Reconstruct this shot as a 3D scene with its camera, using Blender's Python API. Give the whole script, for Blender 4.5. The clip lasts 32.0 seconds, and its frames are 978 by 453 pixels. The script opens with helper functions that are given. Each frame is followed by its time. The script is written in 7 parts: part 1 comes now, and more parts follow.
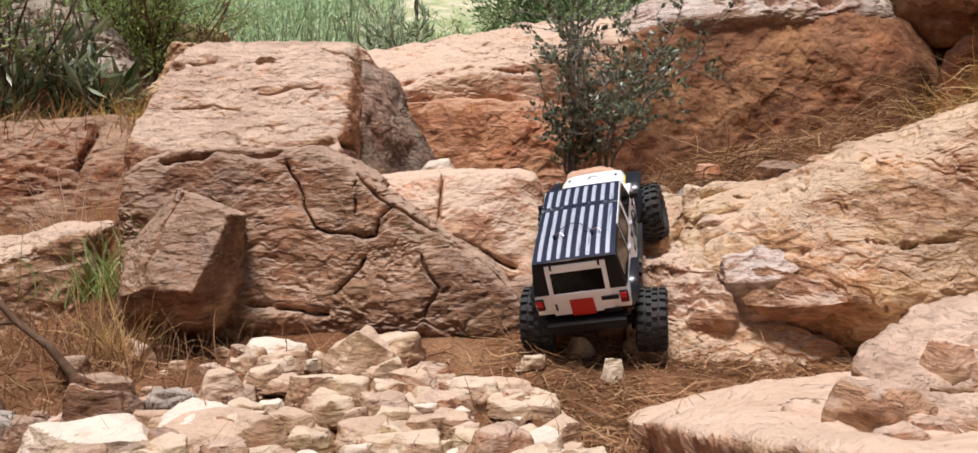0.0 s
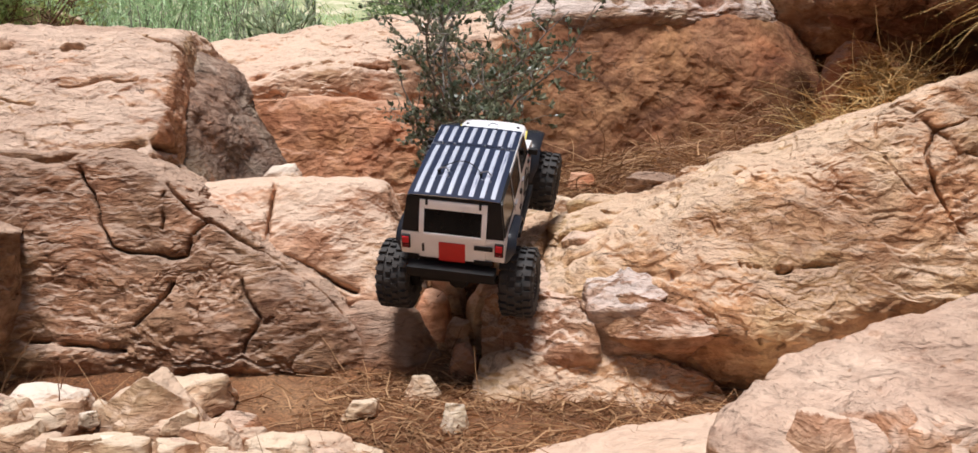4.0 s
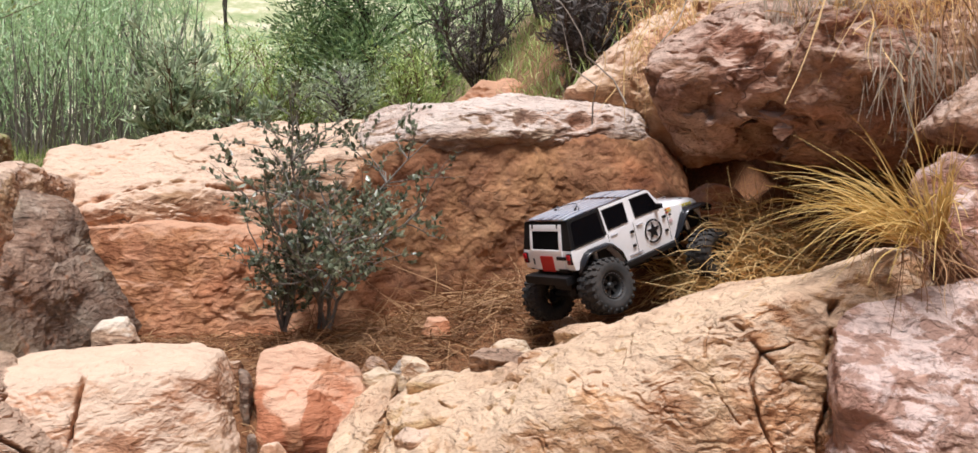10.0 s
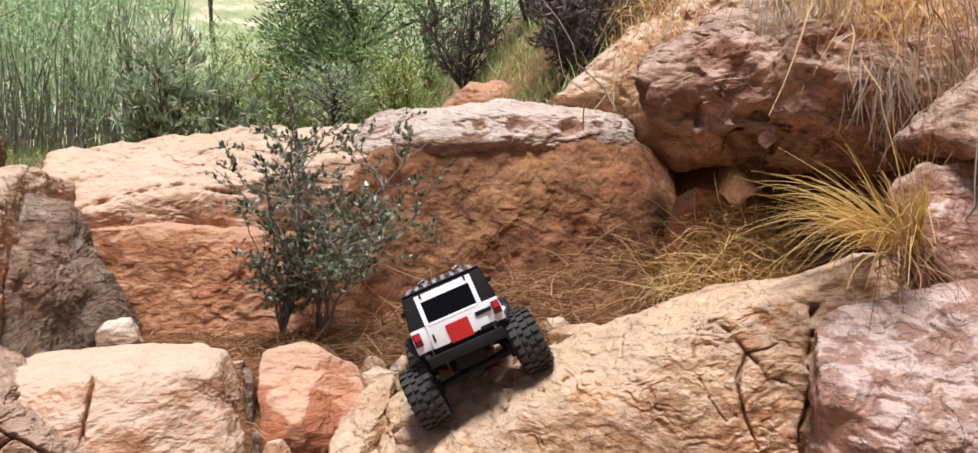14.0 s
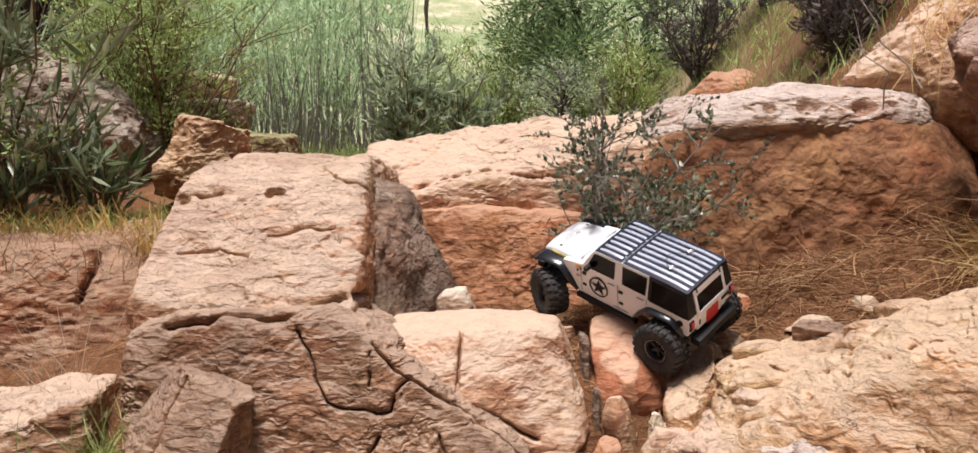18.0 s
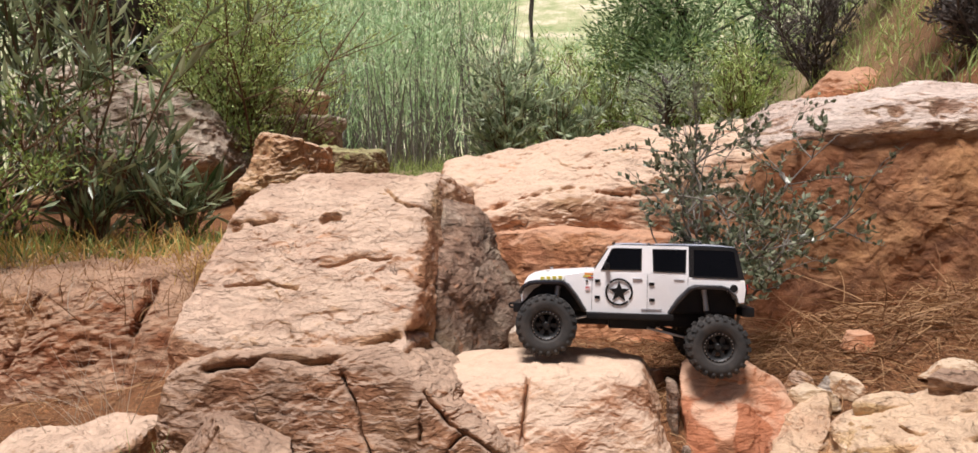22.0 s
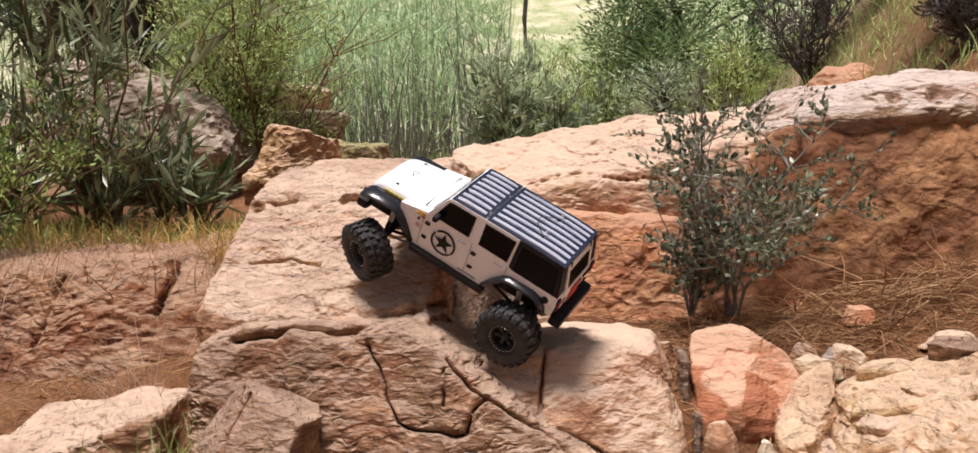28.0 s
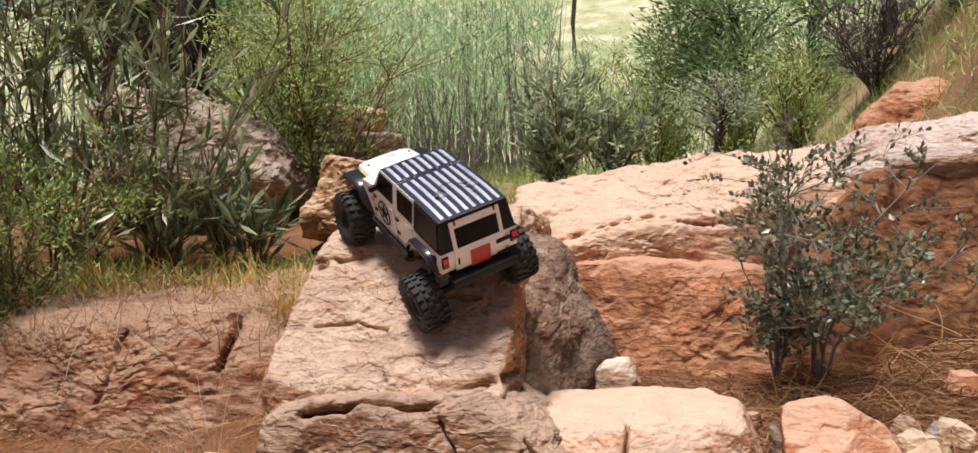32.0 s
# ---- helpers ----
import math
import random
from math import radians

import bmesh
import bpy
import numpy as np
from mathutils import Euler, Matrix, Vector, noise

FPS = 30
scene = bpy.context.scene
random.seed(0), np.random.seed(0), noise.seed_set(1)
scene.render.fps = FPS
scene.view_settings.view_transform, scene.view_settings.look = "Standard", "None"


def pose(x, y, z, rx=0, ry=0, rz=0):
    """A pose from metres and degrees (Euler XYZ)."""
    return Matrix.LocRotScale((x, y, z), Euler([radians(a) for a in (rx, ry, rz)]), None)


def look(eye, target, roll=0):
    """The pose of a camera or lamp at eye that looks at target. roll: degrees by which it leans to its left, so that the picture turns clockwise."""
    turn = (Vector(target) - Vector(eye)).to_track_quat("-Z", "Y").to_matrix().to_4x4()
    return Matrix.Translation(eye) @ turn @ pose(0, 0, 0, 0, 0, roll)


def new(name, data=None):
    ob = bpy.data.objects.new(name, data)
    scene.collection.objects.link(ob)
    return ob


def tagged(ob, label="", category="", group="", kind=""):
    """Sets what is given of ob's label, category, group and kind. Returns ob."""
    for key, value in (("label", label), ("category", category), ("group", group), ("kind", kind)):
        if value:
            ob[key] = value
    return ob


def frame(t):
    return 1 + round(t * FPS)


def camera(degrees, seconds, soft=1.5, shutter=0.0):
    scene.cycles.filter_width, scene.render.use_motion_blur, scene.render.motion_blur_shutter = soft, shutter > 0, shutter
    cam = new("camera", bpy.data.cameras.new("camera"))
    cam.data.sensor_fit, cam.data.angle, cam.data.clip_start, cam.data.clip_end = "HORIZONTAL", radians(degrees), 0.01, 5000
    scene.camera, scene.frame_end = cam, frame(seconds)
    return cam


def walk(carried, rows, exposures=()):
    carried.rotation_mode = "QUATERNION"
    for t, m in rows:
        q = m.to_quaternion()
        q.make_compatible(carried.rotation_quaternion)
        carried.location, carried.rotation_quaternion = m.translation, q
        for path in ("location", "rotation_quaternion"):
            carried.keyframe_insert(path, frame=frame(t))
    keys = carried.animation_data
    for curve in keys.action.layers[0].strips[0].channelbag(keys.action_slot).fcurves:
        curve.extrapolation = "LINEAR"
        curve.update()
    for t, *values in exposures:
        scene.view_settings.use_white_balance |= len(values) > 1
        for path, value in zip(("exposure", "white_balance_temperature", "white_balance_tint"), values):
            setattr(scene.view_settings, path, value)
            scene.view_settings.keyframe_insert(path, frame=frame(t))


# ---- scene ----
cam = camera(61.0, 32.0)
METRES, EYE, TILT, LEAN, TURN = 2.265, 0.475, -4.0, 0.0, 0.0
ROWS = [
    (0.0, 0.0, 0.0, 0.0, 0.0, 0.0, 0.0),
    (0.5, 0.0277, 0.0319, 0.0057, -2.13, -0.03, -0.01),
    (1.0, 0.0427, 0.0595, 0.0092, -3.77, -0.07, -0.05),
    (1.5, 0.0418, 0.0753, 0.0101, -4.71, -0.08, -0.08),
    (2.0, 0.0422, 0.0832, 0.0139, -5.38, -0.11, -0.11),
    (2.5, 0.0476, 0.0899, 0.0103, -5.88, -0.12, -0.13),
    (4.5, 0.0598, 0.106, 0.0257, -6.81, -0.06, -0.2),
    (5.0, 0.0623, 0.1208, 0.0454, -7.21, -0.1, -0.24),
    (5.5, 0.0671, 0.1265, 0.0618, -7.67, -0.12, -0.25),
    (6.0, 0.0703, 0.1256, 0.0773, -8.26, -0.19, -0.28),
    (6.5, 0.0761, 0.1281, 0.092, -8.96, -0.16, -0.3),
    (7.0, 0.0806, 0.1252, 0.1042, -9.49, -0.23, -0.31),
    (7.5, 0.0873, 0.1269, 0.1186, -10.01, -0.23, -0.33),
    (8.0, 0.1001, 0.1277, 0.1372, -10.5, -0.26, -0.36),
    (8.5, 0.1118, 0.1223, 0.1471, -10.81, -0.3, -0.38),
    (9.0, 0.1203, 0.1205, 0.1562, -10.97, -0.31, -0.39),
    (9.5, 0.1305, 0.1199, 0.1713, -11.18, -0.38, -0.38),
    (10.0, 0.1405, 0.1207, 0.1869, -11.74, -0.4, -0.42),
    (10.5, 0.1578, 0.123, 0.2016, -11.98, -0.48, -0.41),
    (11.0, 0.1607, 0.1196, 0.2138, -12.19, -0.51, -0.42),
    (11.5, 0.1635, 0.1177, 0.2213, -12.29, -0.51, -0.44),
    (12.0, 0.1613, 0.1152, 0.2271, -12.42, -0.57, -0.45),
    (12.5, 0.1579, 0.1166, 0.2299, -12.53, -0.52, -0.47),
    (13.0, 0.1526, 0.1126, 0.2223, -12.6, -0.54, -0.49),
    (13.5, 0.1429, 0.1043, 0.2103, -12.68, -0.53, -0.53),
    (14.0, 0.1241, 0.0957, 0.1931, -12.78, -0.52, -0.56),
    (14.5, 0.1022, 0.0722, 0.1722, -12.86, -0.43, -0.63),
    (16.5, 0.0084, 0.0211, 0.1488, -13.12, -0.54, -0.71),
    (17.0, -0.0055, 0.0355, 0.1587, -9.15, -0.7, -0.65),
    (17.5, -0.0072, 0.0488, 0.1666, -3.31, -0.7, -0.56),
    (18.0, -0.0142, 0.0472, 0.17, 0.52, -0.77, -0.42),
    (18.5, -0.0212, 0.0585, 0.1741, 3.37, -0.62, -0.32),
    (19.0, -0.0107, 0.074, 0.1803, 5.32, -0.58, -0.24),
    (19.5, -0.0001, 0.0847, 0.1819, 6.55, -0.54, -0.14),
    (20.0, 0.0075, 0.109, 0.1849, 7.25, -0.5, -0.14),
    (20.5, 0.0045, 0.1205, 0.1888, 7.81, -0.51, -0.13),
    (21.0, 0.0136, 0.1345, 0.1874, 8.0, -0.51, -0.1),
    (21.5, 0.0137, 0.1439, 0.188, 8.05, -0.33, -0.01),
    (22.0, 0.0201, 0.1496, 0.1887, 8.11, -0.26, 0.06),
    (22.5, 0.045, 0.1432, 0.1914, 8.12, -0.25, 0.15),
    (23.0, 0.0458, 0.1378, 0.193, 8.09, -0.19, 0.14),
    (23.5, 0.0487, 0.129, 0.1749, 8.05, -0.09, 0.12),
    (24.0, 0.0524, 0.1251, 0.1587, 7.99, -0.08, 0.12),
    (24.5, 0.0509, 0.1168, 0.1479, 7.93, -0.07, 0.12),
    (25.0, 0.0441, 0.1124, 0.1425, 7.88, -0.04, 0.13),
    (25.5, 0.0399, 0.1087, 0.1326, 7.85, -0.05, 0.12),
    (27.5, 0.0138, 0.1181, 0.1603, 7.65, -0.03, 0.18),
    (28.0, 0.0009, 0.1167, 0.1645, 7.57, -0.05, 0.19),
    (28.5, -0.0108, 0.1177, 0.1685, 7.51, -0.01, 0.23),
    (29.0, -0.0184, 0.1193, 0.1704, 7.42, 0.02, 0.27),
    (29.5, -0.0251, 0.1189, 0.1739, 7.37, 0.05, 0.3),
    (30.0, -0.0285, 0.1221, 0.1777, 7.3, 0.01, 0.33),
    (30.5, -0.0288, 0.1235, 0.1838, 7.36, 0.02, 0.31),
    (31.0, -0.0329, 0.1309, 0.197, 7.86, -0.05, 0.29),
    (31.5, -0.0344, 0.1427, 0.2108, 9.23, -0.09, 0.33),
    (32.0, -0.0313, 0.1534, 0.2243, 10.74, -0.1, 0.33),
]
walk(cam, [(t, pose(0, 0, EYE, TILT, LEAN, TURN) @ pose(METRES * x, METRES * y, METRES * z, 90 + pitch, roll, yaw)) for t, x, y, z, yaw, pitch, roll in ROWS],
     [(0.0, 0.10, 6300, 13), (8.0, 0.28, 6150, 11), (14.5, 0.26, 6250, 12), (19.0, 0.16, 6500, 13), (24.0, 0.18, 6550, 14), (32.0, 0.20, 6600, 15)])

# ---- light ----
world = bpy.data.worlds.new("sky")
scene.world = world
world.use_nodes = True
wn = world.node_tree.nodes
sky = wn.new("ShaderNodeTexSky")
sky.sky_type = "NISHITA"
sky.sun_disc = False
SUN_UP, SUN_ROUND = 76.0, 205.0
sky.sun_elevation, sky.sun_rotation = radians(SUN_UP), radians(SUN_ROUND)
sky.air_density, sky.dust_density, sky.ozone_density = 1.0, 4.0, 1.0
wn["Background"].inputs["Strength"].default_value = 0.044
world.node_tree.links.new(sky.outputs[0], wn["Background"].inputs["Color"])
sun = new("sun", bpy.data.lights.new("sun", "SUN"))
sun.data.energy, sun.data.angle, sun.data.color = 4.7, radians(16), (1.0, 0.975, 0.965)
a, e = radians(SUN_ROUND), radians(SUN_UP)
sun.matrix_world = look((0, 0, 0), (-math.sin(a) * math.cos(e), -math.cos(a) * math.cos(e), -math.sin(e)))

# ---- materials ----
def blank(name, rough=0.8, metal=0.0, spec=0.5):
    m = bpy.data.materials.new(name)
    m.use_nodes = True
    b = m.node_tree.nodes["Principled BSDF"]
    b.inputs["Roughness"].default_value = rough
    b.inputs["Metallic"].default_value = metal
    b.inputs["Specular IOR Level"].default_value = spec
    return m, m.node_tree.nodes, m.node_tree.links, b


def noise_node(N, K, coord, scale, detail=6.0, rough=0.6, stretch=None, warp=0.0):
    if stretch:
        mp = N.new("ShaderNodeMapping")
        mp.inputs["Scale"].default_value = stretch
        K.new(coord, mp.inputs["Vector"])
        coord = mp.outputs["Vector"]
    n = N.new("ShaderNodeTexNoise")
    n.inputs["Scale"].default_value, n.inputs["Detail"].default_value = scale, detail
    n.inputs["Roughness"].default_value, n.inputs["Distortion"].default_value = rough, warp
    K.new(coord, n.inputs["Vector"])
    return n.outputs["Fac"]


def ramp(N, K, fac, stops):
    r = N.new("ShaderNodeValToRGB")
    el = r.color_ramp.elements
    while len(el) < len(stops):
        el.new(0.5)
    for k, (p, c) in zip(el, stops):
        k.position = p
        k.color = (*c, 1) if len(c) == 3 else c
    K.new(fac, r.inputs["Fac"])
    return r.outputs["Color"]


def mixed(N, K, fac, c1, c2, mode="MIX"):
    x = N.new("ShaderNodeMix")
    x.data_type, x.blend_type = "RGBA", mode
    for value, slot in ((fac, x.inputs["Factor"]), (c1, x.inputs["A"]), (c2, x.inputs["B"])):
        if isinstance(value, (int, float)):
            slot.default_value = value
        elif isinstance(value, tuple):
            slot.default_value = (*value, 1)
        else:
            K.new(value, slot)
    return x.outputs["Result"]


def bump(N, K, b, heights):
    """heights: (socket, strength, distance) one over another."""
    last = None
    for h, s, d in heights:
        n = N.new("ShaderNodeBump")
        n.inputs["Strength"].default_value, n.inputs["Distance"].default_value = s, d
        K.new(h, n.inputs["Height"])
        if last:
            K.new(last, n.inputs["Normal"])
        last = n.outputs["Normal"]
    K.new(last, b.inputs["Normal"])


def grey(v):
    return (v, v, v)


def rock_mat(name, light, base, deep, top=None, lichen=None, rough=0.85, lichen_at=0.62, banded=2.0, patina=0.55, relief=1.0, scar=None, scar_size=6.5, lip_shade=0.62):
    """Weathered stone: broad tints, flaked layers with shade coloured into their hollows, dark patina in patches,
    hairline cracks.
    """
    m, N, K, b = blank(name, rough, 0, 0.25)
    co = N.new("ShaderNodeNewGeometry")
    pos = co.outputs["Position"]
    big = noise_node(N, K, pos, 3.4, 4, 0.55, warp=0.9)
    med = noise_node(N, K, pos, 11.0, 9, 0.64, (1, 1, banded), 0.7)
    fine = noise_node(N, K, pos, 150.0, 4, 0.7)
    flake = noise_node(N, K, pos, 9.0, 6, 0.52, (0.75, 0.75, 1.0 + banded * 0.45), 0.9)
    terr = ramp(N, K, flake, [(0.34, grey(0)), (0.40, grey(0.25)), (0.44, grey(0.3)), (0.49, grey(0.55)), (0.53, grey(0.6)), (0.585, grey(0.85)), (0.64, grey(0.9)), (0.69, grey(1))])
    chip = noise_node(N, K, pos, 21.0, 5, 0.52, (0.6, 0.6, 1.3 + banded * 0.5), 1.2)
    chips = ramp(N, K, chip, [(0.38, grey(0)), (0.44, grey(0.45)), (0.51, grey(0.5)), (0.57, grey(0.95)), (0.7, grey(1.0))])
    scal = noise_node(N, K, pos, 30.0, 8, 0.62, (0.65, 0.65, 1.2 + banded * 0.5), 0.7)
    lips = ramp(N, K, scal, [(0.30, grey(0)), (0.42, grey(0.30)), (0.49, grey(0.62)), (0.54, grey(0.72)), (0.61, grey(0.95)), (0.75, grey(1))])
    half = tuple((u + v) / 2 for u, v in zip(deep, base))
    c = ramp(N, K, big, [(0.34, tuple((u * 2 + v) / 3 for u, v in zip(deep, base))), (0.42, half), (0.49, base), (0.55, base), (0.64, light)])
    c = mixed(N, K, 0.5, c, ramp(N, K, med, [(0.36, tuple(v * 0.8 for v in deep)), (0.47, base), (0.60, light)]))
    hue = noise_node(N, K, pos, 5.5, 3, 0.5)
    c = mixed(N, K, 0.8, c, ramp(N, K, hue, [(0.36, (1.08, 0.90, 0.82)), (0.5, (1.0, 1.0, 1.0)), (0.64, (0.98, 1.03, 0.92))]), "MULTIPLY")
    # relief heights also tint the colour: darker in lows, paler on highs
    c = mixed(N, K, 0.55, c, ramp(N, K, terr, [(0.0, (0.68, 0.54, 0.45)), (0.5, (1.0, 0.98, 0.97)), (1.0, (1.22, 1.25, 1.28))]), "MULTIPLY")
    mott = noise_node(N, K, pos, 42.0, 9, 0.7, (1, 1, 1.3), 0.6)
    c = mixed(N, K, 0.5, c, ramp(N, K, mott, [(0.33, (0.50, 0.36, 0.27)), (0.49, (0.98, 0.96, 0.95)), (0.66, (1.2, 1.2, 1.2))]), "MULTIPLY")
    c = mixed(N, K, 0.3, c, ramp(N, K, chips, [(0.0, (0.66, 0.52, 0.44)), (0.5, (0.98, 0.97, 0.96)), (1.0, (1.15, 1.15, 1.14))]), "MULTIPLY")
    # shade under the flake lips is put into the colour here
    c = mixed(N, K, lip_shade, c, ramp(N, K, lips, [(0.0, (0.50, 0.38, 0.30)), (0.4, (0.86, 0.80, 0.76)), (0.8, (1.05, 1.05, 1.04)), (1.0, (1.2, 1.2, 1.18))]), "MULTIPLY")
    # faces that point up take the paler top colour, broken up by noise
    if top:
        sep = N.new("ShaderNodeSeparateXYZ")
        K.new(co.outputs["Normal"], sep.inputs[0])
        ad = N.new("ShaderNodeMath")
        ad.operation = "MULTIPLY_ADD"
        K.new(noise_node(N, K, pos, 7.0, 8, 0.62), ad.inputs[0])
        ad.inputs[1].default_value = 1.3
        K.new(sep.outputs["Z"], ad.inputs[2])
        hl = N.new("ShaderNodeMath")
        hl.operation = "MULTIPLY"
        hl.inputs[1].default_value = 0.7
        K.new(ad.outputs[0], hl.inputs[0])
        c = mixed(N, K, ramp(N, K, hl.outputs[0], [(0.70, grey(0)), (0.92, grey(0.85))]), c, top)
    spots = noise_node(N, K, pos, 30.0, 10, 0.72, (1, 1, 1.5), 0.8)
    where = ramp(N, K, noise_node(N, K, pos, 3.0, 5, 0.6, warp=0.5), [(patina - 0.10, grey(0.2)), (patina + 0.08, grey(1))])
    speck = mixed(N, K, 1.0, ramp(N, K, spots, [(0.53, grey(0)), (0.63, grey(0.5))]), where, "MULTIPLY")
    c = mixed(N, K, speck, c, tuple(v * 0.55 for v in deep))
    c = mixed(N, K, mixed(N, K, 1.0, where, (0.42, 0.42, 0.42), "MULTIPLY"), c, deep)
    c = mixed(N, K, 0.14, c, ramp(N, K, fine, [(0.32, (0.64, 0.54, 0.48)), (0.5, grey(1.0)), (0.7, grey(1.2))]), "MULTIPLY")
    if lichen:
        s = noise_node(N, K, pos, 17.0, 10, 0.75)
        c = mixed(N, K, ramp(N, K, s, [(lichen_at, grey(0)), (lichen_at + 0.06, grey(0.8))]), c, lichen)
    if scar:
        s = noise_node(N, K, pos, scar_size, 3 if scar_size < 10 else 8, 0.45 if scar_size < 10 else 0.62, (1, 1, 0.6 if scar_size < 10 else 1.2), 0.4)
        c = mixed(N, K, ramp(N, K, s, [(0.50, grey(0)), (0.515, grey(0.9))] if scar_size < 10 else [(0.49, grey(0)), (0.54, grey(0.85))]), c, scar)
    # hairline cracks
    lines = None
    for scale, wide, part_of in ((2.2, 0.0022, 0.55), (4.5, 0.0026, 0.60)):
        n = noise_node(N, K, pos, scale, 5, 0.52, (1, 1, 1.3), 0.5)
        d = N.new("ShaderNodeMath")
        d.operation = "SUBTRACT"
        d.inputs[1].default_value = 0.5
        K.new(n, d.inputs[0])
        e = N.new("ShaderNodeMath")
        e.operation = "ABSOLUTE"
        K.new(d.outputs[0], e.inputs[0])
        l = ramp(N, K, e.outputs[0], [(0.0, grey(1)), (wide, grey(0))])
        l = mixed(N, K, 1.0, l, ramp(N, K, noise_node(N, K, pos, scale * 1.4, 3, 0.6), [(part_of, grey(0)), (part_of + 0.06, grey(1))]), "MULTIPLY")
        lines = l if lines is None else mixed(N, K, 1.0, lines, l, "ADD")
    c = mixed(N, K, mixed(N, K, 1.0, lines, (0.75, 0.75, 0.75), "MULTIPLY"), c, tuple(v * 0.3 for v in deep))
    K.new(c, b.inputs["Base Color"])
    bump(N, K, b, [(med, 0.35 * relief, 0.016), (terr, 0.75 * relief, 0.014), (lips, 0.85 * relief, 0.008), (chips, 0.6 * relief, 0.007), (mott, 0.3 * relief, 0.005), (fine, 0.2, 0.0015), (spots, 0.12 * relief, 0.004), (mixed(N, K, 1.0, (1.0, 1.0, 1.0), lines, "SUBTRACT"), 0.6, 0.005)])
    return m


def leaf_mat(name, c1, c2, rough=0.55, spread=0.5):
    """Green that varies from leaf to leaf, let through by light a little."""
    m, N, K, b = blank(name, rough, 0, 0.4)
    gm = N.new("ShaderNodeNewGeometry")
    c = ramp(N, K, gm.outputs["Random Per Island"], [(0.0, c1), (1.0, c2)])
    n = noise_node(N, K, gm.outputs["Position"], 3.0, 3)
    c = mixed(N, K, spread, c, ramp(N, K, n, [(0.3, grey(0.5)), (0.7, grey(1.5))]), "MULTIPLY")
    K.new(c, b.inputs["Base Color"])
    t = N.new("ShaderNodeBsdfTranslucent")
    K.new(c, t.inputs["Color"])
    x = N.new("ShaderNodeMixShader")
    x.inputs[0].default_value = 0.3
    K.new(b.outputs[0], x.inputs[1])
    K.new(t.outputs[0], x.inputs[2])
    K.new(x.outputs[0], N["Material Output"].inputs["Surface"])
    return m


def bark_mat(name, c1, c2, scale=40):
    m, N, K, b = blank(name, 0.9, 0, 0.2)
    pos = N.new("ShaderNodeNewGeometry").outputs["Position"]
    n = noise_node(N, K, pos, scale, 8, 0.7, (1, 1, 0.25))
    K.new(ramp(N, K, n, [(0.3, c1), (0.7, c2)]), b.inputs["Base Color"])
    bump(N, K, b, [(n, 0.8, 0.01)])
    return m


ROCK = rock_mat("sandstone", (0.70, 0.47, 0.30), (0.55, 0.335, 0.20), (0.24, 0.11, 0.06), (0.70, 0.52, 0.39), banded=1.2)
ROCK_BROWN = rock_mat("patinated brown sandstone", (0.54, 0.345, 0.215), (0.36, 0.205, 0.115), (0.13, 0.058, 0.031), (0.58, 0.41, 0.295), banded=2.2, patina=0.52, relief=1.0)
ROCK_SCARRED = rock_mat("pink sandstone with red scars", (0.64, 0.38, 0.25), (0.56, 0.27, 0.155), (0.32, 0.125, 0.06), (0.64, 0.41, 0.28), patina=0.66, relief=0.5, lip_shade=0.4, scar=(0.42, 0.155, 0.075))
ROCK_PALE = rock_mat("pale sandstone", (0.65, 0.465, 0.325), (0.53, 0.335, 0.21), (0.34, 0.17, 0.095), (0.67, 0.50, 0.37), banded=0.8, patina=0.64, relief=0.6, lip_shade=0.5)
ROCK_OCHRE = rock_mat("ochre sandstone", (0.76, 0.56, 0.35), (0.63, 0.405, 0.22), (0.26, 0.115, 0.055), (0.71, 0.52, 0.36), (0.24, 0.15, 0.10), lichen_at=0.61, banded=0.5, patina=0.54, lip_shade=0.48)
ROCK_RED = rock_mat("red sandstone", (0.66, 0.37, 0.22), (0.55, 0.26, 0.13), (0.25, 0.085, 0.04), (0.56, 0.33, 0.21), banded=0.4, patina=0.58, relief=0.6, lip_shade=0.4)
ROCK_WALL = rock_mat("rust brown rock face", (0.60, 0.325, 0.165), (0.42, 0.205, 0.098), (0.13, 0.056, 0.032), None, (0.14, 0.085, 0.06), lichen_at=0.60, banded=-0.9, patina=0.46, relief=0.55, lip_shade=0.35)
ROCK_GREY = rock_mat("lichen grey rock", (0.46, 0.37, 0.29), (0.34, 0.255, 0.19), (0.15, 0.10, 0.075), None, (0.36, 0.18, 0.10), lichen_at=0.57, banded=1.0, patina=0.5)
ROCK_DARK = rock_mat("purple brown rock", (0.64, 0.42, 0.31), (0.51, 0.305, 0.215), (0.22, 0.10, 0.062), (0.66, 0.48, 0.38), banded=0.6, patina=0.56, relief=1.1, lip_shade=0.45)
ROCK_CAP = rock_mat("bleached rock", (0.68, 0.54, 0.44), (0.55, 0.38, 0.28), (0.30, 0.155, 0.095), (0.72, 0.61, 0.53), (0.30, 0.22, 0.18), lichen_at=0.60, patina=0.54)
ROCK_PINK = rock_mat("pink mottled rock", (0.70, 0.51, 0.43), (0.58, 0.375, 0.29), (0.30, 0.145, 0.10), (0.72, 0.56, 0.49), patina=0.60, scar=(0.36, 0.20, 0.14), scar_size=16.0, banded=0.2, relief=1.1, lip_shade=0.5)
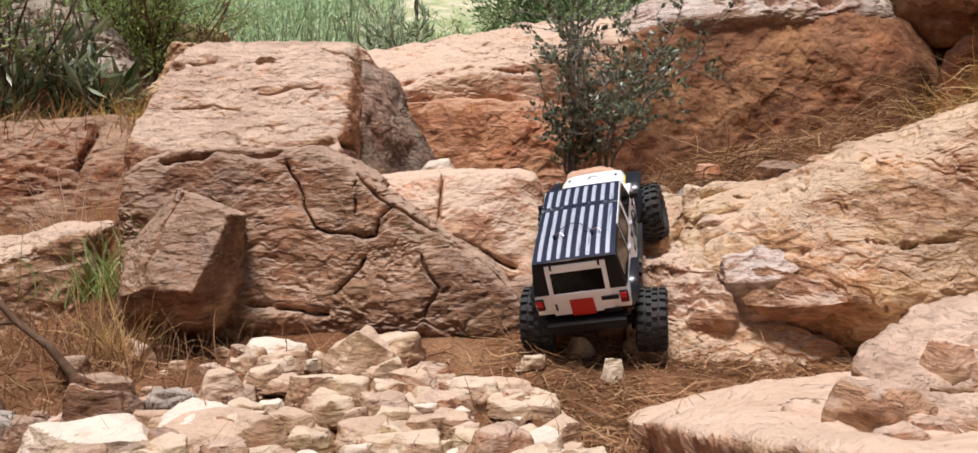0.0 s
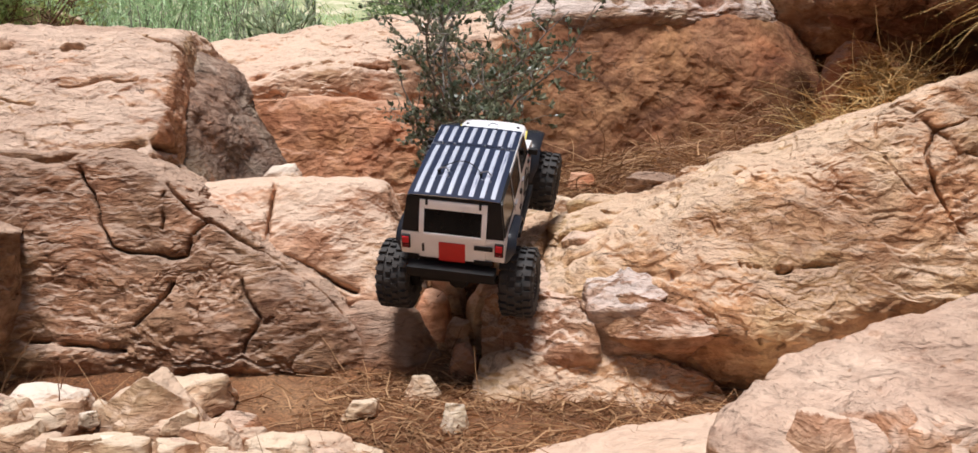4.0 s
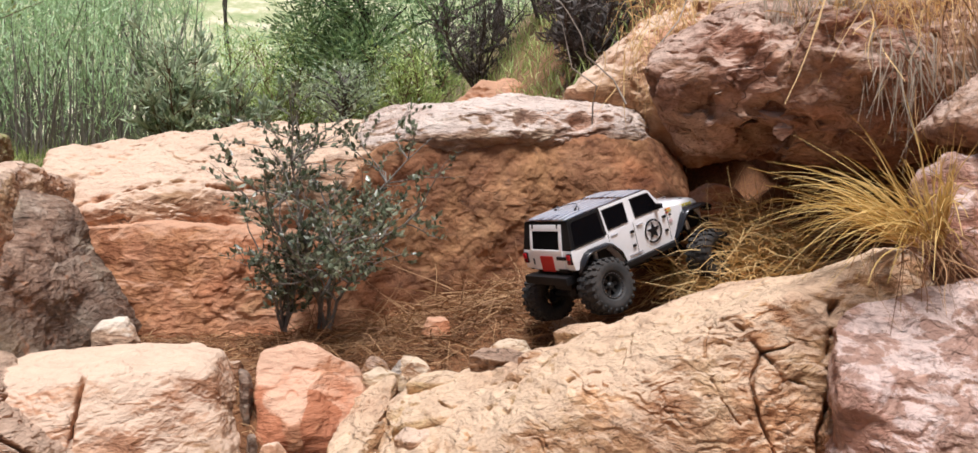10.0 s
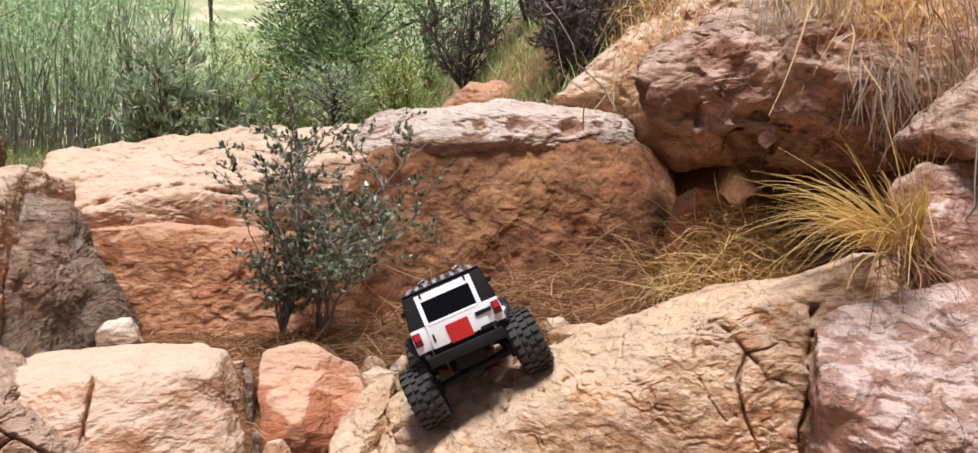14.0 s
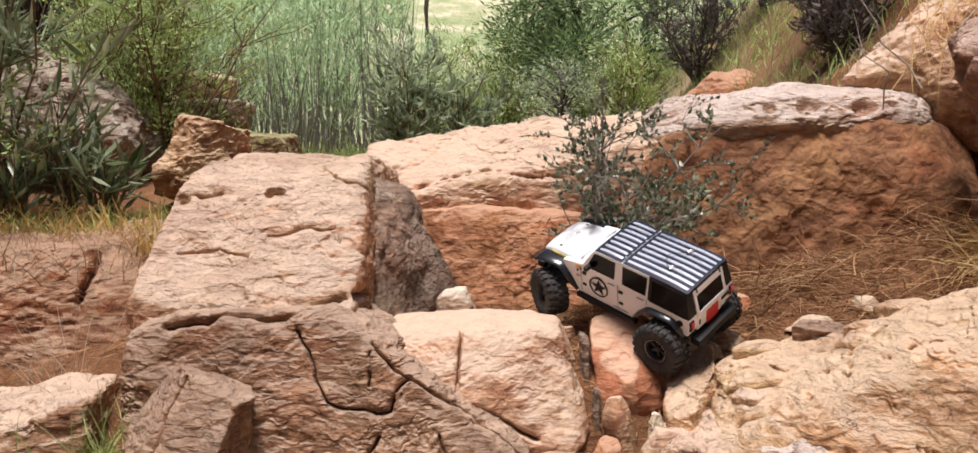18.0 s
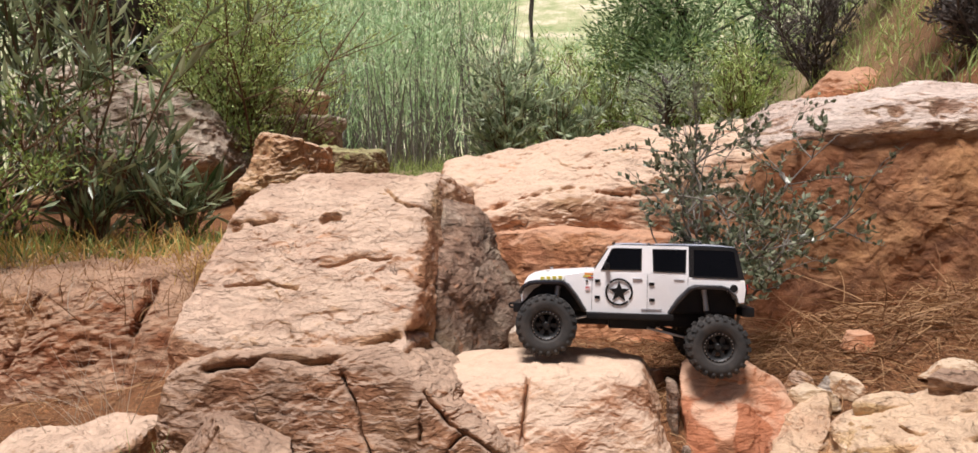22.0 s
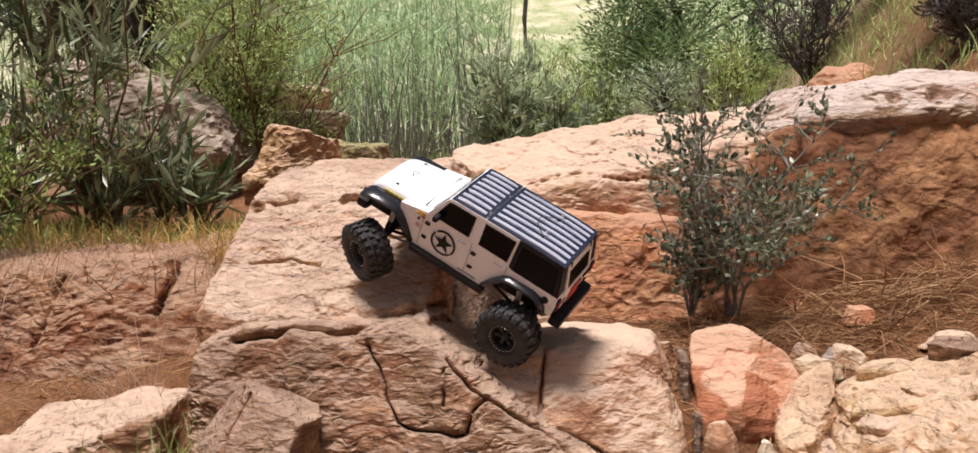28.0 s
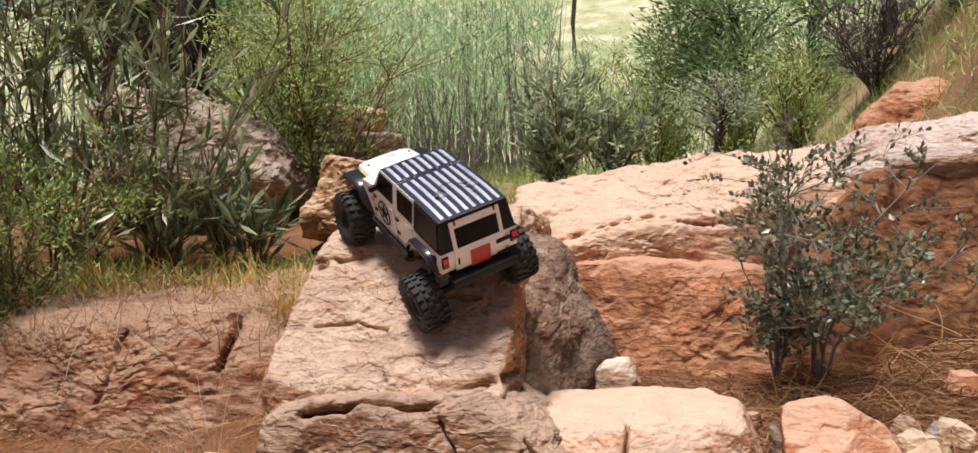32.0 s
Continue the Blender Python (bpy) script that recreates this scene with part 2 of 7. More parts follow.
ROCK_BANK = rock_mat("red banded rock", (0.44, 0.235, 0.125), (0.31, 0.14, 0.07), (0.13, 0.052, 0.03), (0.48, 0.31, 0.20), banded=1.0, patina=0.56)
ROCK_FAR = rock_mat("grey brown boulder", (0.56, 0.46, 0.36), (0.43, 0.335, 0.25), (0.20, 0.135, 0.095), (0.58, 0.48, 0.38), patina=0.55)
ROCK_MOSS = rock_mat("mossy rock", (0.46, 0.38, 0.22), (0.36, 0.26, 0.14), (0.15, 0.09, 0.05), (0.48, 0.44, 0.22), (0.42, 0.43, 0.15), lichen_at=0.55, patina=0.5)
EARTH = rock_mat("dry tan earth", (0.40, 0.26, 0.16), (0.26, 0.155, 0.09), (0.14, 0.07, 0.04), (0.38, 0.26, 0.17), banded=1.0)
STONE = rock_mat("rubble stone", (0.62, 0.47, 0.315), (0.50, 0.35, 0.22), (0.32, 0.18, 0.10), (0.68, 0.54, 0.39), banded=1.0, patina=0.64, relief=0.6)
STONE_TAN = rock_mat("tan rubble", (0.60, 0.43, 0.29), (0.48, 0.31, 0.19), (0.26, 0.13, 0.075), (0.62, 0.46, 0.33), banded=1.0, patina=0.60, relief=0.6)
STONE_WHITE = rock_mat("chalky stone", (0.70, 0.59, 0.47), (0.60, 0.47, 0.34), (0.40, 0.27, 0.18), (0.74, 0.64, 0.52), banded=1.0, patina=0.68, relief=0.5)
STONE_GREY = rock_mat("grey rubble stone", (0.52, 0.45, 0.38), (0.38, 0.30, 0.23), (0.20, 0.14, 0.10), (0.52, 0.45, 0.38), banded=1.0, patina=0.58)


def soil_mat():
    m, N, K, b = blank("red soil with needles", 0.95, 0, 0.15)
    pos = N.new("ShaderNodeNewGeometry").outputs["Position"]
    big = noise_node(N, K, pos, 3.0, 8, 0.65)
    litter = noise_node(N, K, pos, 70.0, 8, 0.75, (1, 1, 1), 2.0)
    c = ramp(N, K, big, [(0.3, (0.15, 0.064, 0.030)), (0.5, (0.24, 0.112, 0.054)), (0.7, (0.34, 0.19, 0.10))])
    c = mixed(N, K, 0.8, c, ramp(N, K, litter, [(0.34, grey(0.3)), (0.5, grey(0.9)), (0.64, (1.7, 1.6, 1.4))]), "MULTIPLY")
    sep = N.new("ShaderNodeSeparateXYZ")
    K.new(pos, sep.inputs[0])
    far = N.new("ShaderNodeMapRange")
    far.inputs["From Min"].default_value, far.inputs["From Max"].default_value = 4.0, 14.0
    K.new(sep.outputs["Y"], far.inputs["Value"])
    meadow = ramp(N, K, noise_node(N, K, pos, 0.9, 8, 0.7), [(0.35, (0.24, 0.30, 0.13)), (0.5, (0.42, 0.42, 0.24)), (0.62, (0.66, 0.58, 0.42))])
    c = mixed(N, K, far.outputs["Result"], c, meadow)
    K.new(c, b.inputs["Base Color"])
    bump(N, K, b, [(litter, 0.8, 0.01)])
    return m


SOIL = soil_mat()

# ---- shapes of stone ----
def lattice(ix, iy, iz, seed):
    h = (ix * 374761393 + iy * 668265263 + iz * 2147483647 + seed * 1274126177) & 0xFFFFFFFF
    h = ((h ^ (h >> 13)) * 1274126177) & 0xFFFFFFFF
    h = ((h ^ (h >> 16)) * 2246822519) & 0xFFFFFFFF
    return ((h ^ (h >> 15)) & 0xFFFFFF) / float(0xFFFFFF) * 2 - 1


def value_noise(p, seed=0):
    """Smooth noise from -1 to 1 at an array of points."""
    f = np.floor(p)
    i = f.astype(np.int64)
    u = p - f
    u = u * u * u * (u * (u * 6 - 15) + 10)
    out = 0
    for dx in (0, 1):
        wx = u[:, 0] if dx else 1 - u[:, 0]
        for dy in (0, 1):
            wy = u[:, 1] if dy else 1 - u[:, 1]
            for dz in (0, 1):
                wz = u[:, 2] if dz else 1 - u[:, 2]
                out = out + wx * wy * wz * lattice(i[:, 0] + dx, i[:, 1] + dy, i[:, 2] + dz, seed)
    return out


TWIST = np.array(Euler((0.5, 0.7, 0.9)).to_matrix())


def fbm(p, octaves=5, gain=0.5, seed=0, ridged=False):
    total, amp, norm = 0, 1.0, 0.0
    q = p @ TWIST.T
    for k in range(octaves):
        n = value_noise(q, seed + k)
        total = total + amp * ((1 - 2 * np.abs(n)) if ridged else n)
        norm += amp
        amp *= gain
        q = q @ TWIST.T * 2.03 + 7.3
    return total / norm


def cells(p, seed=0):
    """Value of the nearest of scattered cells, and how far its border is."""
    base = np.floor(p).astype(np.int64)
    near = np.full(len(p), 9.0)
    second = np.full(len(p), 9.0)
    value = np.zeros(len(p))
    for dx in (-1, 0, 1):
        for dy in (-1, 0, 1):
            for dz in (-1, 0, 1):
                i = base + np.array((dx, dy, dz))
                jit = [lattice(i[:, 0], i[:, 1], i[:, 2], seed + k) * 0.45 + 0.5 for k in range(3)]
                d = sum((i[:, k] + jit[k] - p[:, k]) ** 2 for k in range(3))
                d = np.sqrt(d)
                closer = d < near
                second = np.where(closer, near, np.minimum(second, d))
                value = np.where(closer, lattice(i[:, 0], i[:, 1], i[:, 2], seed + 7), value)
                near = np.where(closer, d, near)
    return value, second - near


BALLS = {}


def ball(n):
    """Points and quads of a cube of n x n squares a side, blown up to a ball."""
    if n in BALLS:
        return BALLS[n]
    index, pts, quads = {}, [], []
    t = [math.tan((2 * k / n - 1) * math.pi / 4) for k in range(n + 1)]

    def at(i, j, k):
        key = (i, j, k)
        if key not in index:
            index[key] = len(pts)
            v = (t[i], t[j], t[k])
            l = math.sqrt(v[0] ** 2 + v[1] ** 2 + v[2] ** 2)
            pts.append((v[0] / l, v[1] / l, v[2] / l))
        return index[key]
    for i in range(n):
        for j in range(n):
            quads.append((at(i, j, 0), at(i, j + 1, 0), at(i + 1, j + 1, 0), at(i + 1, j, 0)))
            quads.append((at(i, j, n), at(i + 1, j, n), at(i + 1, j + 1, n), at(i, j + 1, n)))
            quads.append((at(i, 0, j), at(i + 1, 0, j), at(i + 1, 0, j + 1), at(i, 0, j + 1)))
            quads.append((at(i, n, j), at(i, n, j + 1), at(i + 1, n, j + 1), at(i + 1, n, j)))
            quads.append((at(0, i, j), at(0, i, j + 1), at(0, i + 1, j + 1), at(0, i + 1, j)))
            quads.append((at(n, i, j), at(n, i + 1, j), at(n, i + 1, j + 1), at(n, i, j + 1)))
    BALLS[n] = (np.array(pts), quads)
    return BALLS[n]


def mesh_of(name, co, faces, mat, smooth=True):
    me = bpy.data.meshes.new(name)
    me.from_pydata(co if isinstance(co, list) else co.tolist(), [], faces)
    if smooth:
        me.polygons.foreach_set("use_smooth", [True] * len(me.polygons))
    if mat:
        me.materials.append(mat)
    me.update()
    return me


def hull_planes(pts):
    bm = bmesh.new()
    for p in pts:
        bm.verts.new(p)
    bmesh.ops.convex_hull(bm, input=bm.verts)
    bm.normal_update()
    out = [(tuple(f.normal), f.normal.dot(f.verts[0].co)) for f in bm.faces]
    bm.free()
    return out


def crack_depth(co, no, line, width):
    """How near each point lies to a line of cracks, 1 on it and 0 away from it."""
    best = np.zeros(len(co))
    for a, b in zip(line, line[1:]):
        a, b = np.array(a), np.array(b)
        ab = b - a
        s = np.clip(((co - a) @ ab) / (ab @ ab), 0, 1)
        v = co - (a + s[:, None] * ab)
        along = np.sum(v * no, axis=1)
        d2 = np.sum(v * v, axis=1)
        d = np.sqrt(np.maximum(d2 - along ** 2, 0))
        best = np.maximum(best, np.where(d2 < 0.02, np.exp(-(d / width) ** 2), 0))
    return best


def step(v, lo, hi):
    u = np.clip((v - lo) / (hi - lo), 0, 1)
    return u * u * (3 - 2 * u)


def terrace(v, steps):
    """Flat treads with short steep risers."""
    u = v * steps
    f = np.floor(u)
    return (f + step(u - f, 0.65, 1.0)) / steps


def rock_mesh(name, corners, mat, n=60, seed=1, rough=0.02, edge=26, layers=0.006, grain=0.004, chips=0.006, flat=1.6, crisp=30, cracks=(), pits=(), wobble=0.018):
    """A stone inside rough corners: worn edges, broken faces, layers and cracks."""
    c = np.array(corners, float)
    mid = (c.min(0) + c.max(0)) / 2 * 0.5 + c.mean(0) * 0.5
    half = (c.max(0) - c.min(0)) / 2
    dirs, quads = ball(n)
    if n >= 40:
        dirs = dirs + np.array((-.05, -.42, .30))
    d = dirs * half
    d = d / np.linalg.norm(d, axis=1)[:, None]
    s = np.zeros(len(d))
    for nrm, off in hull_planes(corners):
        h = off - np.dot(nrm, mid)
        s += np.maximum(d @ np.array(nrm), 0) ** edge / max(h, 0.004) ** edge
    co = mid + d * (s ** (-1.0 / edge))[:, None]
    still = co
    if wobble:
        co = co + np.stack([fbm(co * 4.5, 4, 0.55, seed + 30 + k) for k in range(3)], 1) * wobble
    me = mesh_of(name, co, quads, mat)
    no = np.empty(len(co) * 3)
    me.vertex_normals.foreach_get("vector", no)
    no = no.reshape(-1, 3)
    size = float(np.mean(half))
    off = fbm(co * (1.3 / size), 4, 0.5, seed) * rough
    off += fbm(co * (3.5 / size), 5, 0.5, seed + 9, True) * rough * 0.25
    warp = np.stack([fbm(co * 9, 4, 0.6, seed + 70 + k) for k in range(3)], 1)
    worn = fbm(co * 4, 3, 0.5, seed + 90)
    tall = np.array((1.0, 1.0, flat))
    off += terrace(fbm(co * tall * 4.5 + warp * 0.25, 4, 0.5, seed + 5), 5) * chips * 3.2
    off += terrace(fbm(co * tall * 13 + warp * 0.5, 4, 0.55, seed + 6), 4) * chips * 1.5 * np.clip(0.5 + worn * 2.2, 0.1, 1)
    v, gap = cells((co + warp * 0.03) * tall * np.array((14.0, 14.0, 24.0)), seed + 7)
    off -= np.clip((v + worn - 0.62) * 6, 0, 1) * np.clip(gap * 9, 0.2, 1) * chips * 0.5
    if layers:
        q = co * np.array((3.0, 3.0, 26.0)) + warp * 2.2
        off += np.clip(fbm(q, 4, 0.6, seed + 20) * 3, -1, 0.25) * layers * 0.7 * np.clip(0.45 - worn * 1.5, 0.1, 1)
    off += fbm(co * 60, 3, 0.6, seed + 40) * grain * 0.2
    wob = np.stack([fbm(co * 14, 3, 0.5, seed + 60 + k) for k in range(3)], 1) * 0.016
    for line, width, depth in cracks:
        near = crack_depth(still + wob * 0.7, no, line, width * 0.5)
        off -= (near + 0.18 * crack_depth(still + wob, no, line, width * 1.6)) * depth * 1.2
    for (px, py, pz), rad, depth in pits:
        off -= np.exp(-(np.sum((still - np.array((px, py, pz))) ** 2, 1) / rad ** 2) ** 3) * depth
    co = co + no * off[:, None]
    me.vertices.foreach_set("co", co.ravel())
    me.update()
    me.set_sharp_from_angle(angle=radians(crisp))
    return me


def rock(name, label, corners, mat, category="boulder", group="", **kw):
    corners = [tuple(PLAN * v for v in p) for p in corners]
    kw["cracks"] = [([tuple(PLAN * v for v in p) for p in l], w * PLAN, d * PLAN) for l, w, d in kw.get("cracks", ())]
    kw["pits"] = [(tuple(PLAN * v for v in p), r * PLAN, d * PLAN) for p, r, d in kw.get("pits", ())]
    cx, cy = (sum(p[k] for p in corners) / len(corners) for k in (0, 1))
    cz = min(p[2] for p in corners)
    ob = new(name, rock_mesh(name, [(x - cx, y - cy, z - cz) for x, y, z in corners], mat,
                             cracks=[([(x - cx, y - cy, z - cz) for x, y, z in l], w, d) for l, w, d in kw.pop("cracks", ())],
                             pits=[((x - cx, y - cy, z - cz), r, d) for (x, y, z), r, d in kw.pop("pits", ())], **kw))
    ob.location = (cx, cy, cz)
    return tagged(ob, label, category, group)


PLAN = 1.105  # metres in one unit of the ground plan


def ground_height(x, y):
    x, y = np.asarray(x, float) / PLAN, np.asarray(y, float) / PLAN
    late = 0.10 * np.exp(-((x - 0.36) / 0.16) ** 2)
    z = 0.055 + 0.035 * step(y, 1.2, 1.5) + 0.27 * step(y, 1.5 + late, 1.95 + late)
    z = z + 0.10 * step(x, 0.3, 0.8) * step(y, 1.9, 2.2) + 0.18 * step(x, 0.85, 1.3) * step(y, 1.6, 2.05)
    z = z - 0.06 * step(-x, 0.8, 1.1) * (1 - step(y, 1.98, 2.2))
    z = z + 0.16 * step(-x, 0.75, 0.95) * step(y, 2.05, 2.3)
    z = z + 0.30 * step(y, 2.45, 3.0) * (1 - step(-x, 0.6, 1.0)) + 0.12 * step(-x, 0.6, 1.0) * step(y, 2.6, 4.0)
    z = z + 0.50 * step(x, 1.3, 2.2) * step(y, 0.9, 1.8) + 0.6 * step(x, 0.9, 2.0) * step(y, 2.3, 3.2)
    z = z + 0.1 * step(y, 4, 9) + 0.006 * np.maximum(y - 9, 0) + 9.0 * step(y, 15, 42) + 0.8 * step(x, 2.2, 6.0) * step(y, 2, 5)
    return (z + 6.0 * step(y, 40, 120)) * PLAN


def build_ground():
    def axis(lo, hi, near_lo, near_hi, fine, coarse):
        out = list(np.arange(near_lo, near_hi, fine))
        for sgn, v, end in ((1, out[-1], hi), (-1, out[0], lo)):
            s, ex = fine, []
            while (v - end) * sgn < 0:
                s *= coarse
                v += sgn * s
                ex.append(v)
            out = out + ex if sgn > 0 else ex[::-1] + out
        return np.array(out)
    xs, ys = axis(-300, 300, -1.8, 1.8, 0.014, 1.09), axis(-200, 400, 0.7, 3.0, 0.014, 1.09)
    X, Y = np.meshgrid(xs, ys)
    Z = ground_height(X, Y)
    p = np.stack([X.ravel(), Y.ravel(), np.zeros(X.size)], 1)
    Z = Z + (fbm(p * 2.5, 4, 0.5, 4) * 0.014 + fbm(p * 14, 4, 0.6, 8) * 0.012 + fbm(p * 0.25, 3, 0.5, 2) * 0.12 * step(Y.ravel(), 3, 8)).reshape(X.shape)
    w = len(xs)
    faces = [(j * w + i, j * w + i + 1, (j + 1) * w + i + 1, (j + 1) * w + i) for j in range(len(ys) - 1) for i in range(w - 1)]
    p[:, 2] = Z.ravel()
    return tagged(new("ground", mesh_of("ground", p, faces, SOIL)), "reddish soil strewn with dry pine needles", "ground", kind="structure")


build_ground()

def chunk(text, x, y, z0, z1, w, d, mat, seed, lean=0.0, name="gap_stone", group="stones in the gap"):
    """An angular stone between two heights, wedged among others."""
    rng = random.Random(seed)
    pts = []
    for i in range(6):
        a = i * math.tau / 6 + rng.uniform(-.35, .35)
        for z, k in ((z0 - .03, .9), (z0 + (z1 - z0) * rng.uniform(.35, .7), 1.08), (z1 - (z1 - z0) * rng.uniform(0, .25), rng.uniform(.45, .8))):
            pts.append((x + math.cos(a) * w / 2 * k + lean * (z - z0), y + math.sin(a) * d / 2 * k, z))
    rock(name, text, pts, mat, category="stone", group=group, n=22, seed=seed, rough=.004, edge=50, layers=0.0, chips=.003, wobble=.008, flat=1.0)


# ---- the large rocks ----
JOINT = [(-.652, 1.674, .445), (-.585, 1.68, .46), (-.551, 1.700, .473), (-.50, 1.70, .469), (-.444, 1.695, .464), (-.399, 1.73, .475), (-.335, 1.785, .478), (-.299, 1.89, .469)]
rock("boulder", "large sloping tan sandstone boulder with a small hole", [
    (-.775, 1.73, .458), (-.30, 1.725, .462), (-.772, 2.03, .720), (-.335, 2.06, .722), (-.72, 2.30, .775), (-.36, 2.36, .79),
    (-.70, 2.75, .70), (-.3, 2.75, .70), (-.85, 2.0, .22), (-.29, 1.76, .22), (-.86, 2.6, .22), (-.27, 2.6, .22), (-.79, 1.78, .22)],
    ROCK, n=160, seed=3, rough=0.014, edge=34, layers=0.006, chips=0.004, wobble=0.026,
    pits=[((-.545, 2.000, .694), .015, .05), ((-.527, 2.002, .695), .014, .05), ((-.735, 1.99, .690), .014, .02), ((-.70, 2.0, .695), .010, .015), ((-.44, 2.10, .728), .008, .02)],
    cracks=[(JOINT, .011, .04),
            ([(-.77, 2.0, .69), (-.749, 2.005, .697), (-.70, 2.005, .70), (-.662, 2.01, .70)], .008, .022),
            ([(-.457, 2.176, .75), (-.42, 2.10, .735), (-.367, 2.039, .708), (-.325, 2.06, .68)], .006, .016),
            ([(-.70, 1.86, .575), (-.62, 1.87, .59), (-.55, 1.85, .575)], .005, .010), ([(-.52, 1.90, .61), (-.44, 1.91, .62), (-.38, 1.90, .61)], .005, .010)])
rock("rock_slab", "grey lichen-spotted rock slab leaning on the boulder", [
    (-.345, 2.25, .725), (-.26, 2.34, .70), (-.11, 2.36, .40), (-.13, 2.34, .36), (-.305, 1.93, .44), (-.27, 1.94, .36), (-.37, 2.4, .36),
    (-.38, 2.1, .62), (-.30, 1.98, .56)],
    ROCK_GREY, n=64, seed=11, rough=0.012, edge=30, layers=0.003)
rock("bedrock", "weathered brown sandstone bedrock crossed by deep cracks", [
    (-.74, 1.65, .0), (-.1, 1.64, .0), (-.72, 1.565, .15), (-.4, 1.555, .14), (-.1, 1.55, .12), (.04, 1.56, .10), (-.765, 1.70, .42), (-.70, 1.685, .46), (-.55, 1.70, .475), (-.36, 1.712, .485), (-.31, 1.98, .45),
    (-.77, 1.98, .42), (.08, 1.95, .0), (-.20, 1.685, .37), (-.10, 1.655, .30), (.0, 1.615, .22), (.08, 1.585, .165), (.125, 1.60, .0), (-.0, 1.74, .26), (-.30, 1.665, .405), (-.76, 2.0, .0)],
    ROCK_BROWN, n=200, seed=5, rough=0.012, edge=34, layers=0.009, chips=0.0045, wobble=0.020,
    cracks=[(JOINT, .009, .03),
            ([(-.413, 1.675, .435), (-.387, 1.66, .402), (-.365, 1.638, .352), (-.341, 1.628, .319), (-.296, 1.621, .298), (-.257, 1.619, .287), (-.228, 1.622, .292), (-.222, 1.625, .314)], .0042, .017),
            ([(-.222, 1.625, .314), (-.215, 1.628, .334), (-.19, 1.644, .348)], .0052, .020),
            ([(-.262, 1.68, .412), (-.244, 1.669, .396), (-.19, 1.643, .352), (-.135, 1.648, .318), (-.09, 1.65, .30), (-.03, 1.64, .255), (.045, 1.62, .21)], .0048, .018),
            ([(-.244, 1.608, .249), (-.268, 1.591, .218), (-.293, 1.582, .192)], .0055, .018),
            ([(-.463, 1.56, .178), (-.447, 1.582, .171), (-.396, 1.586, .159), (-.308, 1.577, .149)], .006, .020),
            ([(-.265, 1.661, .402), (-.268, 1.64, .369), (-.272, 1.63, .34)], .004, .012),
            ([(-.129, 1.606, .26), (-.105, 1.582, .208), (-.114, 1.567, .145)], .005, .012)])
rock("ledge_rock", "pale rounded sandstone ledge block with thin cracks", [
    (-.33, 1.75, .40), (-.31, 2.0, .42), (.05, 2.06, .42), (.12, 1.97, .43), (.10, 1.80, .415), (-.1, 1.76, .425), (.16, 1.72, .22),
    (.13, 1.665, .18), (-.29, 1.70, .35), (.17, 1.95, .2), (-.3, 2.0, .2), (.05, 1.72, .12), (-.12, 1.70, .36)],
    ROCK_PALE, n=120, seed=8, rough=0.010, edge=24, layers=0.003, chips=0.003,
    cracks=[([(-.094, 1.785, .43), (-.096, 1.758, .406), (-.097, 1.722, .36), (-.107, 1.692, .308)], .0048, .018),
            ([(-.23, 1.77, .42), (-.23, 1.72, .37)], .0035, .012),
            ([(-.135, 1.69, .318), (-.072, 1.688, .291), (-.014, 1.689, .267), (.045, 1.684, .226)], .007, .024)])
rock("pointed_rock", "angular brown rock wedge undercut at its foot", [
    (-.575, 1.55, .390), (-.60, 1.60, .392), (-.471, 1.50, .346), (-.452, 1.56, .345), (-.502, 1.455, .277), (-.475, 1.52, .20), (-.505, 1.53, .135), (-.515, 1.415, .214), (-.60, 1.43, .222), (-.658, 1.455, .200),
    (-.690, 1.58, .285), (-.72, 1.66, .20), (-.535, 1.475, .150), (-.66, 1.52, .135), (-.50, 1.66, .10), (-.68, 1.68, .10), (-.5, 1.7, .34), (-.66, 1.7, .36)],
    ROCK_BROWN, category="rock", n=110, seed=14, rough=0.004, edge=120, layers=0.003, chips=0.0035, wobble=0.010,
    cracks=[([(-.575, 1.55, .39), (-.60, 1.50, .31), (-.62, 1.455, .24)], .006, .006)])
rock("footing_rock", "dark brown rock under the wedge", [
    (-.53, 1.56, .16), (-.47, 1.58, .17), (-.47, 1.62, .2), (-.69, 1.62, .16), (-.72, 1.66, .2), (-.46, 1.57, .0), (-.53, 1.55, .0), (-.70, 1.60, .0), (-.5, 1.75, .2), (-.7, 1.75, .2), (-.6, 1.75, .0)],
    ROCK_BROWN, category="rock", n=40, seed=15, rough=0.01, edge=30, layers=0.004)
rock("ridge_rock", "long sandstone ridge block with an orange broken face", [
    (-.34, 2.44, .625), (.10, 2.42, .635), (.23, 2.36, .53), (.22, 2.35, .30), (-.34, 2.40, .30), (.38, 2.42, .60), (.38, 2.42, .3),
    (-.34, 2.9, .62), (.4, 2.9, .64)],
    ROCK_RED, n=90, seed=21, rough=0.016, edge=34, layers=0.0, chips=0.005, flat=1.0)
